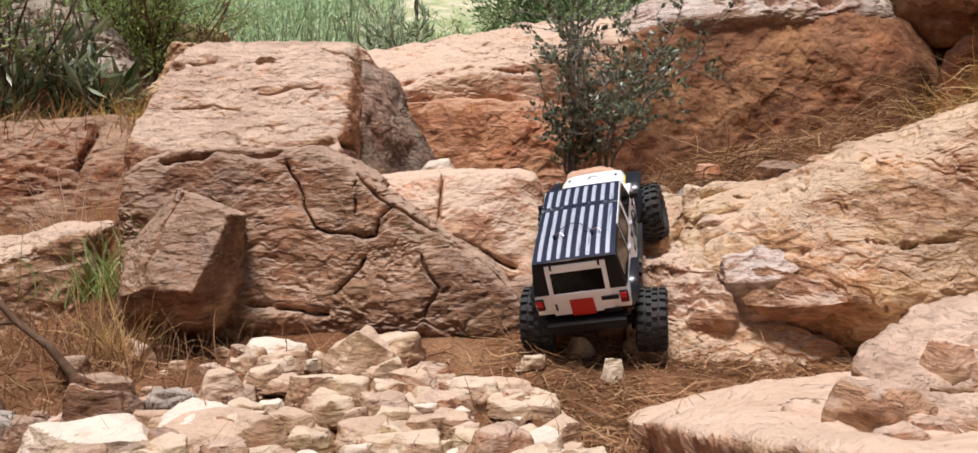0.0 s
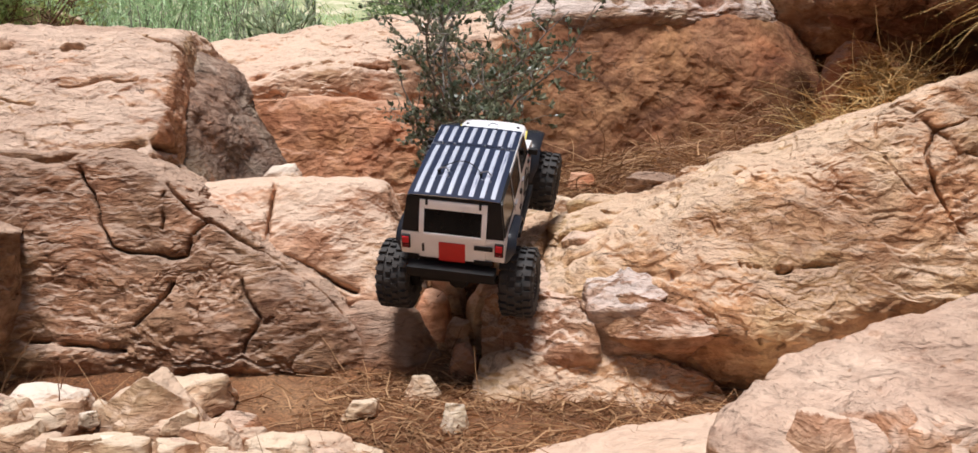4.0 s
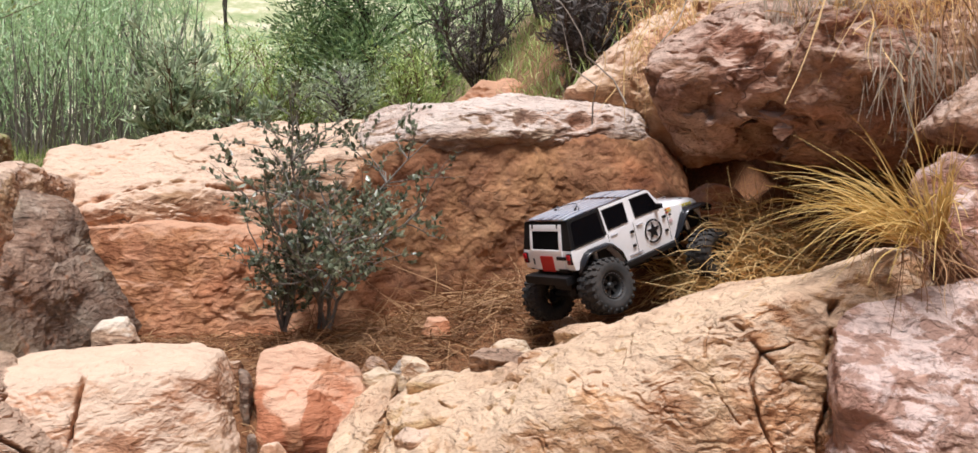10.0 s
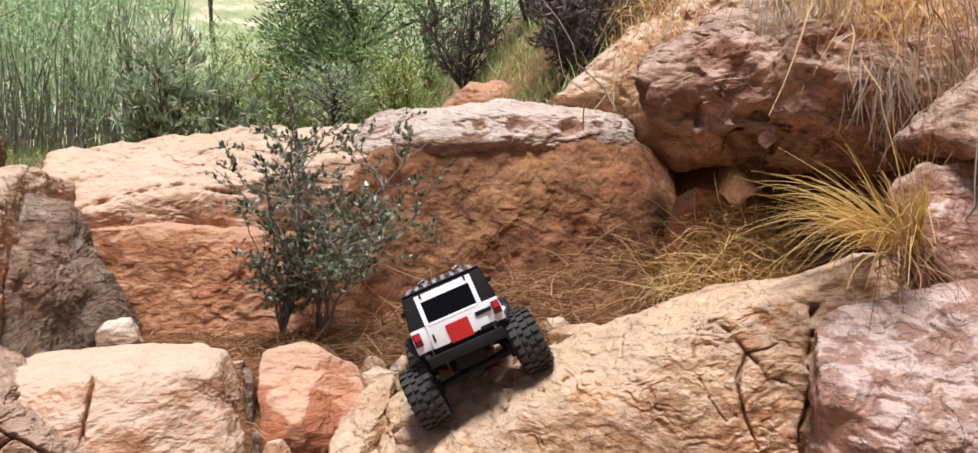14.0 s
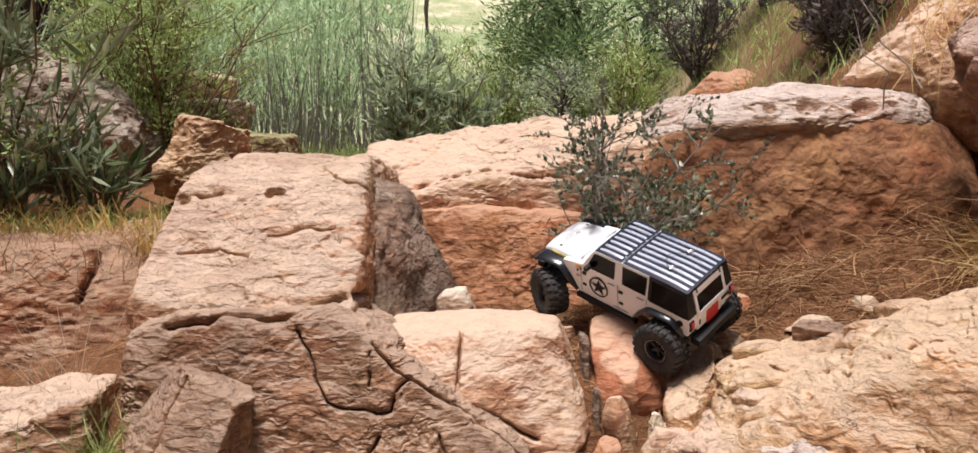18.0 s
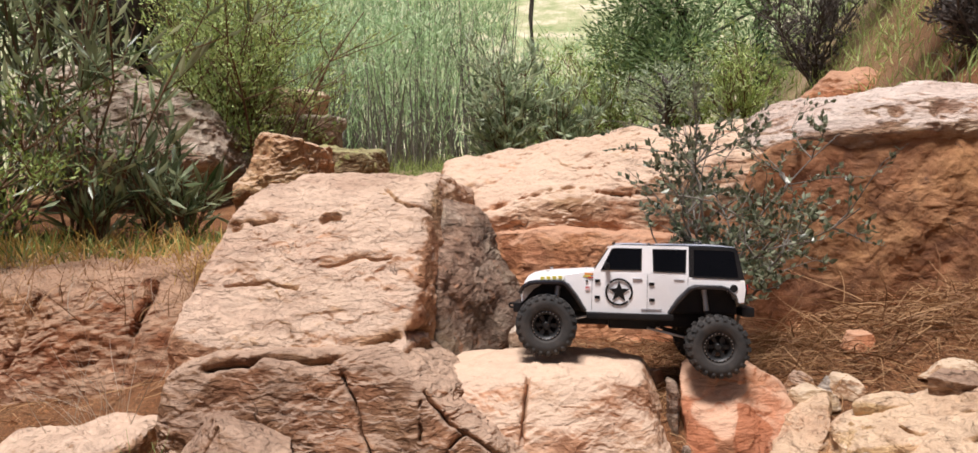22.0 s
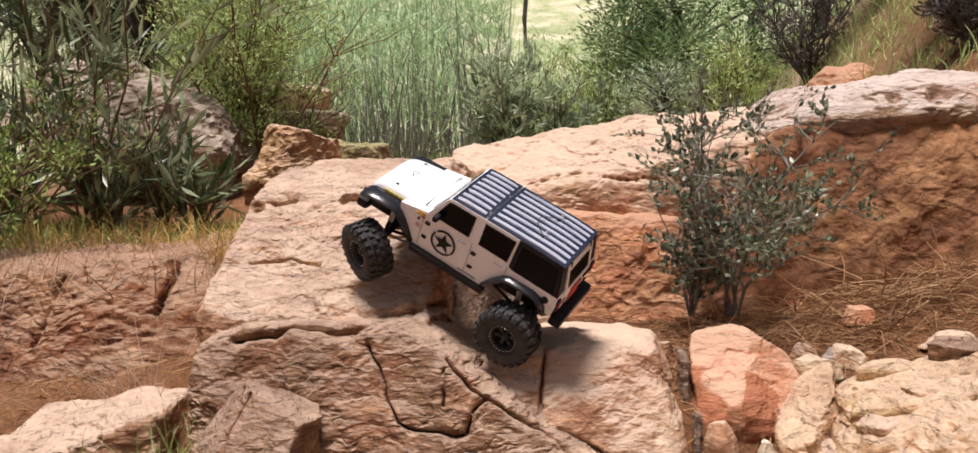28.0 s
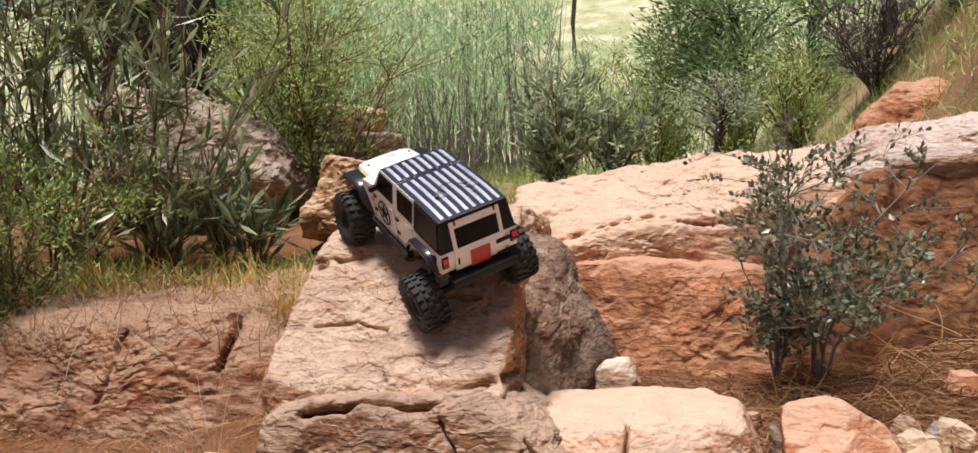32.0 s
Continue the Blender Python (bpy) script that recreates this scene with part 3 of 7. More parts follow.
rock("ridge_slab", "pale worn sandstone layer along the ridge", [
    (-.42, 2.47, .635), (.12, 2.45, .65), (.36, 2.44, .68), (-.45, 2.78, .815), (.12, 2.80, .87), (.62, 2.66, .965), (.55, 2.50, .86),
    (-.5, 3.4, .6), (.6, 3.4, .7), (-.45, 2.5, .55), (.40, 2.47, .56)],
    ROCK_PALE, n=100, seed=23, rough=0.014, edge=34, layers=0.004,
    cracks=[([(-.3, 2.52, .67), (-.1, 2.54, .70), (.1, 2.52, .70), (.25, 2.48, .69)], .008, .014), ([(.0, 2.6, .76), (.12, 2.53, .70)], .006, .01)])
rock("rock_wall", "rust-brown rock wall streaked with dark stains", [
    (.22, 2.42, .55), (.45, 2.46, .86), (.78, 2.44, .875), (1.15, 2.46, .88), (1.35, 2.6, .88),
    (.25, 2.38, .30), (1.4, 2.36, .35), (.85, 2.385, .7), (.3, 3.2, .7), (1.4, 3.2, .8), (1.2, 2.40, .75)],
    ROCK_WALL, n=110, seed=27, rough=0.018, edge=34, layers=0.0015, chips=0.005, flat=0.6)
rock("cap_rock", "pale pitted rock layer capping the wall", [
    (.26, 2.58, .80), (.56, 2.43, .865), (.78, 2.41, .865), (1.18, 2.44, .87), (1.38, 2.6, .86), (.60, 2.50, .935), (.85, 2.46, .945), (1.15, 2.50, .945),
    (.9, 2.62, 1.0), (.55, 2.68, .975), (1.35, 2.68, .97), (.4, 3.2, .8), (1.4, 3.2, .85), (.30, 2.54, .72), (1.2, 2.5, .80)],
    ROCK_CAP, n=90, seed=29, rough=0.016, edge=26, layers=0.003, chips=0.009,
    pits=[((.84, 2.44, .92), .035, .03), ((1.0, 2.46, .92), .03, .028), ((.72, 2.44, .92), .025, .02), ((1.08, 2.47, .93), .02, .02)])
rock("ramp_rock", "big sunlit ochre sandstone ramp with branching cracks", [
    (.33, 1.60, .19), (.36, 1.58, .24), (.42, 1.78, .33), (.60, 1.76, .39), (.66, 1.66, .41), (.92, 1.78, .52), (.99, 1.44, .60), (1.24, 1.42, .70),
    (1.28, 1.78, .60), (.90, 1.31, .23), (1.2, 1.22, .35), (.66, 1.37, .20), (.47, 1.50, .19), (1.3, 1.3, .2), (1.3, 1.8, .2), (.4, 1.85, .0), (.45, 1.66, .0),
    (.95, 1.46, .0), (1.3, 1.4, .0)],
    ROCK_OCHRE, n=200, seed=33, rough=0.020, edge=34, layers=0.0015, chips=0.006, wobble=0.026,
    cracks=[([(.915, 1.47, .545), (.933, 1.45, .531), (.947, 1.415, .511), (.929, 1.392, .464), (.93, 1.374, .421), (.935, 1.353, .38), (.949, 1.341, .346)], .0040, .012),
            ([(.947, 1.415, .511), (.964, 1.375, .482), (.999, 1.373, .467)], .0036, .010), ([(.949, 1.412, .513), (.965, 1.40, .522), (.984, 1.395, .53)], .0036, .012),
            ([(.885, 1.49, .545), (.899, 1.476, .537), (.875, 1.45, .51), (.865, 1.438, .495)], .0036, .006), ([(.865, 1.42, .46), (.873, 1.391, .438), (.893, 1.37, .414), (.915, 1.37, .42)], .0036, .006),
            ([(1.072, 1.418, .60), (1.063, 1.416, .53), (1.04, 1.372, .466), (1.009, 1.345, .408), (.993, 1.323, .359)], .009, .030),
            ([(.42, 1.62, .28), (.55, 1.58, .30), (.62, 1.60, .34), (.68, 1.66, .38)], .008, .02),
            ([(.60, 1.62, .35), (.70, 1.58, .37), (.78, 1.56, .40)], .006, .016),
            ([(.50, 1.53, .26), (.58, 1.50, .26), (.70, 1.48, .27), (.80, 1.44, .28)], .008, .016),
            ([(.442, 1.745, .35), (.513, 1.75, .381), (.588, 1.728, .397), (.636, 1.648, .43), (.70, 1.66, .455)], .009, .026)])
rock("ramp_slab", "brown rock layer lying on the ramp", [
    (.41, 1.69, .325), (.55, 1.65, .375), (.70, 1.69, .44), (.76, 1.79, .46), (.58, 1.82, .41), (.43, 1.82, .345), (.42, 1.70, .24), (.55, 1.67, .28), (.70, 1.70, .33), (.74, 1.82, .3), (.43, 1.82, .2)],
    ROCK_OCHRE, category="rock", n=60, seed=81, rough=0.010, edge=34, layers=0.005, chips=0.008)
rock("ramp_slab", "bluish grey rock plate set in the ramp", [
    (.44, 1.555, .282), (.52, 1.60, .342), (.585, 1.59, .345), (.585, 1.47, .262), (.50, 1.445, .232), (.43, 1.48, .23), (.45, 1.5, .12), (.58, 1.5, .12), (.55, 1.6, .15)],
    ROCK_CAP, category="rock", n=50, seed=82, rough=0.008, edge=40, layers=0.004, chips=0.008)
rock("ramp_slab", "ochre knob of rock on the ramp", [
    (.60, 1.56, .328), (.68, 1.57, .353), (.72, 1.48, .303), (.66, 1.41, .25), (.59, 1.45, .25), (.62, 1.5, .15), (.7, 1.5, .15)],
    ROCK_OCHRE, category="rock", n=50, seed=83, rough=0.010, edge=30, layers=0.003, chips=0.010)
rock("ramp_slab", "pinkish wedge at the lip of the ramp", [
    (.44, 1.50, .245), (.50, 1.46, .26), (.60, 1.42, .235), (.62, 1.39, .205), (.52, 1.41, .195), (.46, 1.46, .19), (.5, 1.55, .12), (.6, 1.5, .12)],
    ROCK, category="rock", n=44, seed=85, rough=0.006, edge=40, layers=0.003, chips=0.006)
rock("ramp_slab", "reddish brown rock at the foot of the ramp", [
    (.27, 1.62, .22), (.31, 1.58, .25), (.36, 1.54, .25), (.43, 1.50, .24), (.44, 1.46, .17), (.34, 1.50, .13), (.26, 1.58, .12), (.3, 1.75, .25), (.4, 1.75, .28), (.30, 1.6, .0), (.42, 1.6, .0)],
    ROCK, category="rock", n=54, seed=86, rough=0.012, edge=30, layers=0.003, chips=0.009)
rock("ramp_slab", "pinkish flank of rock beside the gap", [
    (.30, 1.72, .27), (.34, 1.68, .29), (.42, 1.80, .35), (.44, 1.92, .37), (.36, 1.90, .33), (.32, 1.82, .30), (.32, 1.7, .05), (.45, 1.7, .05), (.36, 1.9, .1), (.46, 1.95, .1)],
    ROCK_OCHRE, category="rock", n=54, seed=87, rough=0.010, edge=30, layers=0.003, chips=0.006)
rock("base_bed", "low layered tan rock bed below the ramp", [
    (.24, 1.49, .08), (.26, 1.54, .135), (.36, 1.53, .17), (.50, 1.50, .165), (.64, 1.44, .13), (.66, 1.40, .08), (.5, 1.42, .075), (.30, 1.44, .07), (.3, 1.7, .12), (.6, 1.6, .13), (.25, 1.5, .0), (.65, 1.42, .0), (.5, 1.6, .0)],
    ROCK_OCHRE, category="rock", n=60, seed=84, rough=0.012, edge=24, layers=0.008, chips=0.007)
for k, (x, y, z, w, d, h, text, mat) in enumerate([
        (.63, 1.795, .425, .12, .08, .035, "reddish brown slab on the crest of the ramp", ROCK_BROWN), (.52, 1.80, .385, .13, .07, .03, "tan slab on the crest of the ramp", ROCK_OCHRE),
        (.70, 1.73, .445, .10, .07, .025, "tan slab on the crest of the ramp", ROCK_OCHRE), (.80, 1.79, .475, .12, .06, .022, "tan slab on the crest of the ramp", ROCK_OCHRE),
        (.56, 1.70, .375, .12, .08, .022, "tan slab lying on the ramp", ROCK_OCHRE), (.47, 1.66, .325, .10, .08, .022, "pinkish slab lying on the ramp", ROCK),
        (.72, 1.56, .375, .11, .08, .020, "ochre flake lying on the ramp", ROCK_OCHRE), (.83, 1.55, .435, .12, .09, .018, "ochre flake lying on the ramp", ROCK_OCHRE),
        (.66, 1.47, .285, .09, .06, .022, "brown flake at the lip of the ramp", ROCK_BROWN), (.76, 1.43, .28, .10, .05, .020, "tan flake at the lip of the ramp", ROCK_OCHRE)]):
    chunk(text, x, y, z - .02, z + h - .008, w, d, mat, 760 + k, name="ramp_flake", group="flakes on the ramp")
rock("corner_rock", "pink-mottled rock block split from the ramp", [
    (.99, 1.26, .52), (1.05, 1.38, .60), (1.35, 1.32, .66), (1.35, 1.1, .5), (1.02, 1.16, .47), (.98, 1.18, .3), (1.0, 1.08, .1),
    (1.4, .95, .1), (1.4, 1.4, .1), (.99, 1.3, .1)],
    ROCK_PINK, n=100, seed=38, rough=0.016, edge=28, layers=0.002, chips=0.008)
rock("low_rock", "rounded pinkish rock rising beside the flat slab", [
    (.375, .86, .225), (.41, .90, .238), (.47, .96, .252), (.56, 1.03, .272), (.68, 1.08, .295), (.9, 1.12, .33), (.385, .80, .205), (.46, .80, .225), (.60, .84, .255), (.80, .88, .28), (.95, .9, .30),
    (.42, .98, .08), (.6, 1.12, .08), (.95, 1.18, .1), (.40, .82, .05), (.9, .86, .05)],
    ROCK, n=80, seed=41, rough=0.008, edge=22, layers=0.003, wobble=0.014)
rng = random.Random(12)
for k in range(34):
    along, back = rng.random(), rng.random()
    x, y = .36 + .40 * along, .70 + .13 * along + .10 * back
    top = .165 + .05 * along + .05 * back
    chunk("pinkish lump of weathered rock on the slab", x, y, top - .05, top + rng.uniform(.008, .035), rng.uniform(.05, .11), rng.uniform(.045, .09), (ROCK, ROCK_PALE, ROCK)[k % 3], 730 + k, name="rock_lump", group="weathered lumps")
rock("flat_slab", "pale flat sandstone slab lying in the soil", [
    (.17, 1.22, .06), (.25, 1.30, .065), (.62, 1.40, .09), (.95, 1.35, .1), (.95, .5, .26), (.19, 1.0, .125), (.21, .8, .175), (.26, .55, .235),
    (.2, 1.2, -.1), (.6, 1.4, -.1), (.9, .5, -.1), (.3, .5, -.1)],
    ROCK_PALE, n=70, seed=43, rough=0.012, edge=30, layers=0.003)
rock("overhanging_boulder", "purple-brown boulder overhanging a dark hollow", [
    (1.00, 2.03, 1.06), (1.01, 2.02, .965), (1.11, 1.92, .905), (1.18, 2.25, .84), (1.22, 1.82, .885), (1.34, 2.05, .80), (1.34, 1.64, .875), (1.45, 1.80, .80), (1.45, 1.52, .96), (1.08, 2.2, 1.13), (1.3, 2.15, 1.22),
    (1.6, 1.9, 1.25), (1.9, 1.6, 1.1), (1.9, 2.3, .8), (1.3, 2.45, .85), (1.2, 1.94, 1.06), (1.42, 1.72, 1.12)],
    ROCK_DARK, n=120, seed=47, rough=0.045, edge=14, layers=0.003, chips=0.008, wobble=0.085,
    pits=[((1.025, 2.0, .985), .04, .035), ((1.10, 1.93, .94), .035, .03), ((1.20, 1.84, .92), .035, .03), ((1.31, 1.70, .91), .035, .03), ((1.16, 1.92, 1.04), .03, .02), ((1.30, 1.76, 1.03), .035, .025), ((1.22, 1.95, .90), .07, .05)])
rock("side_boulder", "brown boulder beside the dry grass tuft", [
    (1.225, 1.45, .79), (1.285, 1.42, .845), (1.40, 1.42, .845), (1.6, 1.45, .82), (1.28, 1.31, .58), (1.25, 1.36, .68), (1.6, 1.25, .5), (1.6, 1.6, .6), (1.3, 1.55, .5)],
    ROCK_PINK, n=56, seed=53, rough=0.015, edge=20, layers=0.005)
rock("side_boulder", "brown boulder wedged above another under the slope", [
    (1.285, 1.43, .87), (1.33, 1.41, .935), (1.42, 1.42, 1.02), (1.65, 1.42, 1.04), (1.33, 1.36, .84), (1.65, 1.3, .83), (1.65, 1.7, .9), (1.35, 1.62, .86)],
    ROCK_DARK, n=50, seed=55, rough=0.015, edge=20, layers=0.005)
rock("red_stone", "reddish two-toned stone block wedged in the gap", [
    (.178, 1.93, .415), (.265, 1.945, .437), (.30, 1.93, .425), (.365, 1.94, .385), (.385, 1.90, .32), (.33, 1.82, .235), (.265, 1.80, .25), (.178, 1.80, .24), (.172, 1.84, .33), (.245, 1.80, .30),
    (.2, 2.06, .36), (.38, 2.06, .34), (.2, 1.82, .1), (.34, 1.84, .1)],
    ROCK_SCARRED, category="stone", n=60, seed=61, rough=0.006, edge=60, layers=0.0, chips=0.004)
chunk("upright tan stone beside the red block", .355, 1.84, .22, .335, .05, .06, STONE, 701, .2)
chunk("curved pinkish stone below the red block", .235, 1.755, .19, .30, .06, .06, ROCK_PALE, 702, -.3)
chunk("pale angular stone at the foot of the gap", .28, 1.68, .14, .255, .085, .07, ROCK_PALE, 703, .2)
chunk("red pillar of stone below the ledge", .19, 1.69, .06, .24, .085, .07, ROCK_RED, 704)
chunk("dark grey sliver beside the ledge", .158, 1.86, .26, .405, .03, .06, ROCK_GREY, 705)
chunk("grey-brown sliver beside the ledge", .178, 1.77, .18, .31, .028, .05, ROCK_GREY, 706)
chunk("small brown stone at the foot of the gap", .235, 1.66, .10, .19, .05, .05, ROCK, 707)
chunk("tan stone at the foot of the gap", .335, 1.63, .14, .23, .06, .06, STONE, 708)
chunk("reddish stone at the foot of the gap", .24, 1.60, .08, .15, .06, .05, ROCK_RED, 709)
chunk("brown rock foot beside the bedrock", .105, 1.645, .0, .235, .20, .14, ROCK_BROWN, 713)
chunk("chalk-white stone lying behind the ledge", -.125, 2.13, .36, .465, .095, .06, STONE_WHITE, 714, name="loose_stone", group="")
chunk("small pale stone in the gap", .30, 1.77, .2, .27, .04, .04, STONE_WHITE, 710)
chunk("brown stone behind the red block", .41, 1.98, .30, .395, .07, .06, ROCK, 711)
chunk("flat grey stone behind the red block", .47, 1.98, .32, .385, .08, .06, STONE_GREY, 712)
rock("bank_rock", "reddish rock bank with a flat grassy top", [
    (-1.9, 2.08, .49), (-.95, 2.16, .575), (-.86, 2.06, .47), (-.86, 1.86, .10), (-1.9, 1.78, .10), (-1.9, 2.8, .50), (-.9, 2.8, .58), (-1.2, 2.05, .53)],
    ROCK_BANK, n=90, seed=65, chips=0.006, wobble=0.022, rough=0.016, edge=30, layers=0.006,
    cracks=[([(-.98, 2.1, .57), (-1.0, 2.05, .45), (-.99, 2.02, .32)], .012, .03), ([(-1.24, 2.05, .5), (-1.26, 2.0, .35)], .01, .02)])
rock("low_rock", "low tan rock half buried in red soil", [
    (-1.2, 1.62, .20), (-.97, 1.60, .26), (-.80, 1.66, .31), (-.80, 1.82, .33), (-1.15, 1.85, .28), (-1.25, 1.6, .0), (-.8, 1.6, .0), (-.8, 1.85, .0), (-1.25, 1.85, .0)],
    ROCK, n=60, seed=67, rough=0.016, edge=20, layers=0.005)

# ---- slope on the right and rocks farther off ----
rock("earth_slope", "steep tan earth slope overgrown with dry roots", [
    (1.54, 2.85, .90), (1.50, 2.50, 1.08), (1.45, 2.15, 1.18), (1.65, 1.90, 1.12), (1.8, 1.5, 1.0), (1.66, 2.85, 1.25), (1.75, 2.3, 1.50), (2.0, 1.8, 1.55), (2.4, 1.4, 1.3),
    (2.6, 2.2, 1.9), (2.4, 3.2, 1.8), (1.8, 3.2, 1.2), (2.6, 1.4, .5), (1.6, 2.8, .5), (2.6, 3.2, .5), (1.65, 2.05, .6)],
    EARTH, category="slope", n=80, seed=71, rough=0.03, edge=22, layers=0.004, chips=0.008, flat=1.0)
rock("scree_slope", "pale tan scree slope behind the overhang", [
    (.96, 2.60, .99), (1.08, 2.56, .98), (1.42, 2.44, .97), (1.40, 2.76, 1.335), (1.55, 2.60, 1.45), (1.7, 2.5, 1.5), (1.2, 3.1, 1.05), (1.6, 3.0, 1.45), (1.0, 2.7, .8), (1.45, 2.5, .8), (1.2, 3.0, .8), (1.8, 2.9, .8)],
    ROCK_PALE, category="slope", n=70, seed=74, rough=0.02, edge=24, layers=0.003, chips=0.014, flat=1.0, wobble=.03)
for k, (x, y, z, w, h, mat) in enumerate([(1.30, 2.80, .88, .26, .16, ROCK), (1.46, 2.74, .94, .22, .18, ROCK_OCHRE), (1.40, 3.0, .98, .30, .20, ROCK_BROWN), (1.58, 2.95, 1.08, .24, .18, ROCK), (1.66, 3.2, 1.2, .3, .2, ROCK_BROWN), (1.25, 3.1, .88, .3, .14, ROCK_OCHRE)]):
    chunk("tan rock half sunk in the overgrown slope", x, y, z - .15, z + h, w, w * .7, mat, 790 + k, name="slope_rock", group="slope rocks")
rock("hollow_rock", "dark rock closing the hollow under the overhang", [
    (1.36, 2.86, .5), (1.36, 2.82, .90), (1.30, 2.95, 1.0), (1.85, 2.6, 1.05), (1.93, 2.2, .95), (1.90, 2.1, .60), (1.62, 2.56, .50), (1.85, 2.8, .5), (1.25, 2.95, .5)],
    ROCK_DARK, category="rock", n=44, seed=73, rough=0.02, edge=22, layers=0.004)
for k, (name, text, x, y, z, w, h, mat) in enumerate([
        ("background_rock", "pale flat stone under the bushes", -2.9, 7.6, .8, .9, .75, STONE),
        ("background_rock", "orange earth-stained rock behind the wall", 1.35, 5.0, .75, 1.0, .55, ROCK_RED),
        ("background_rock", "brown rock pile on the far slope", 2.0, 5.2, .95, .8, .6, ROCK_DARK),
        ("background_rock", "small brown rock below the dark bush", 1.75, 4.7, 1.05, .35, .3, ROCK)]):
    rng = random.Random(100 + k)
    pts = [(x + w / 2 * math.cos(a) * rng.uniform(.75, 1.1), y + w / 2 * math.sin(a) * rng.uniform(.7, 1.1), z + h * zz * rng.uniform(.85, 1.1))
           for a in [i * math.tau / 7 for i in range(7)] for zz in (-.15, .45)]
    pts += [(x + w * .25 * rng.uniform(-1, 1), y + w * .25 * rng.uniform(-1, 1), z + h * rng.uniform(.85, 1.0)) for i in range(4)]
    rock(name, text, pts, mat, category="rock", n=40, seed=120 + k, rough=0.03, edge=20, layers=0.004, chips=0.007)

rock("background_boulder", "large grey-brown boulder overhanging dark soil", [
    (-2.62, 3.95, 1.16), (-2.45, 3.75, 1.27), (-2.02, 3.72, 1.25), (-1.80, 3.74, 1.10), (-1.60, 3.62, .90), (-1.58, 3.60, .82), (-1.90, 3.48, .815), (-2.30, 3.45, .86), (-2.62, 3.6, .95),
    (-2.6, 4.5, 1.2), (-1.7, 4.4, 1.05), (-1.75, 3.95, .62), (-2.5, 4.0, .62), (-1.7, 4.4, .6), (-2.6, 4.5, .6)],
    ROCK_FAR, category="rock", n=70, seed=120, rough=0.04, edge=24, layers=0.004, chips=0.014, wobble=0.05)
rock("background_rock", "orange-brown rock block at the end of the bank", [
    (-1.24, 3.26, .925), (-1.05, 3.24, .905), (-1.03, 3.26, .73), (-1.05, 3.26, .60), (-1.31, 3.16, .68), (-1.33, 3.20, .60), (-1.25, 3.55, .90), (-1.03, 3.55, .88), (-1.03, 3.55, .6), (-1.3, 3.5, .6)],
    ROCK_OCHRE, category="rock", n=50, seed=121, rough=0.02, edge=30, layers=0.004, chips=0.010)
rock("background_rock", "mossy rock behind the brown block", [
    (-1.27, 3.90, .885), (-1.00, 3.88, .865), (-.97, 3.88, .80), (-1.0, 3.90, .62), (-1.27, 3.88, .62), (-1.25, 4.2, .9), (-1.0, 4.2, .87), (-1.0, 4.2, .6), (-1.27, 4.2, .6)],
    ROCK_MOSS, category="rock", n=44, seed=122, rough=0.02, edge=26, layers=0.004, chips=0.008)
rock("background_rock", "grey slab rock with a dark notch under it", [
    (-1.66, 4.34, 1.05), (-1.33, 4.32, 1.06), (-1.31, 4.34, .95), (-1.64, 4.32, .93), (-1.36, 4.5, .7), (-1.62, 4.5, .7), (-1.4, 4.8, 1.05), (-1.6, 4.8, 1.04), (-1.5, 4.8, .7)],
    ROCK_FAR, category="rock", n=40, seed=123, rough=0.02, edge=30, layers=0.004, chips=0.008)
rock("background_rock", "pale flat rock lying on another", [
    (-1.77, 4.52, 1.20), (-1.60, 4.50, 1.215), (-1.46, 4.52, 1.17), (-1.46, 4.52, 1.10), (-1.76, 4.52, 1.09), (-1.5, 4.9, 1.2), (-1.75, 4.9, 1.2), (-1.5, 4.8, 1.0), (-1.75, 4.8, 1.0)],
    STONE, category="rock", n=36, seed=124, rough=0.02, edge=30, layers=0.004, chips=0.006)
rock("hollow_stone", "orange rock in the hollow below the overhang", [
    (1.12, 2.08, .66), (1.19, 2.06, .765), (1.25, 2.06, .755), (1.30, 2.07, .70), (1.31, 2.06, .60), (1.12, 2.06, .56), (1.2, 2.2, .74), (1.3, 2.2, .70), (1.14, 2.2, .50), (1.3, 2.2, .50)],
    ROCK_RED, category="rock", n=40, seed=125, rough=0.008, edge=30, layers=0.002, chips=0.004, wobble=0.012)
rock("ramp_slab", "pink rock wedge beside the dry tuft", [
    (1.145, 1.46, .605), (1.18, 1.47, .655), (1.255, 1.45, .665), (1.27, 1.42, .61), (1.21, 1.40, .585), (1.16, 1.42, .57), (1.2, 1.55, .55), (1.26, 1.52, .56), (1.2, 1.42, .48)],
    ROCK_PINK, category="rock", n=40, seed=126, rough=0.006, edge=44, layers=0.002, chips=0.004)


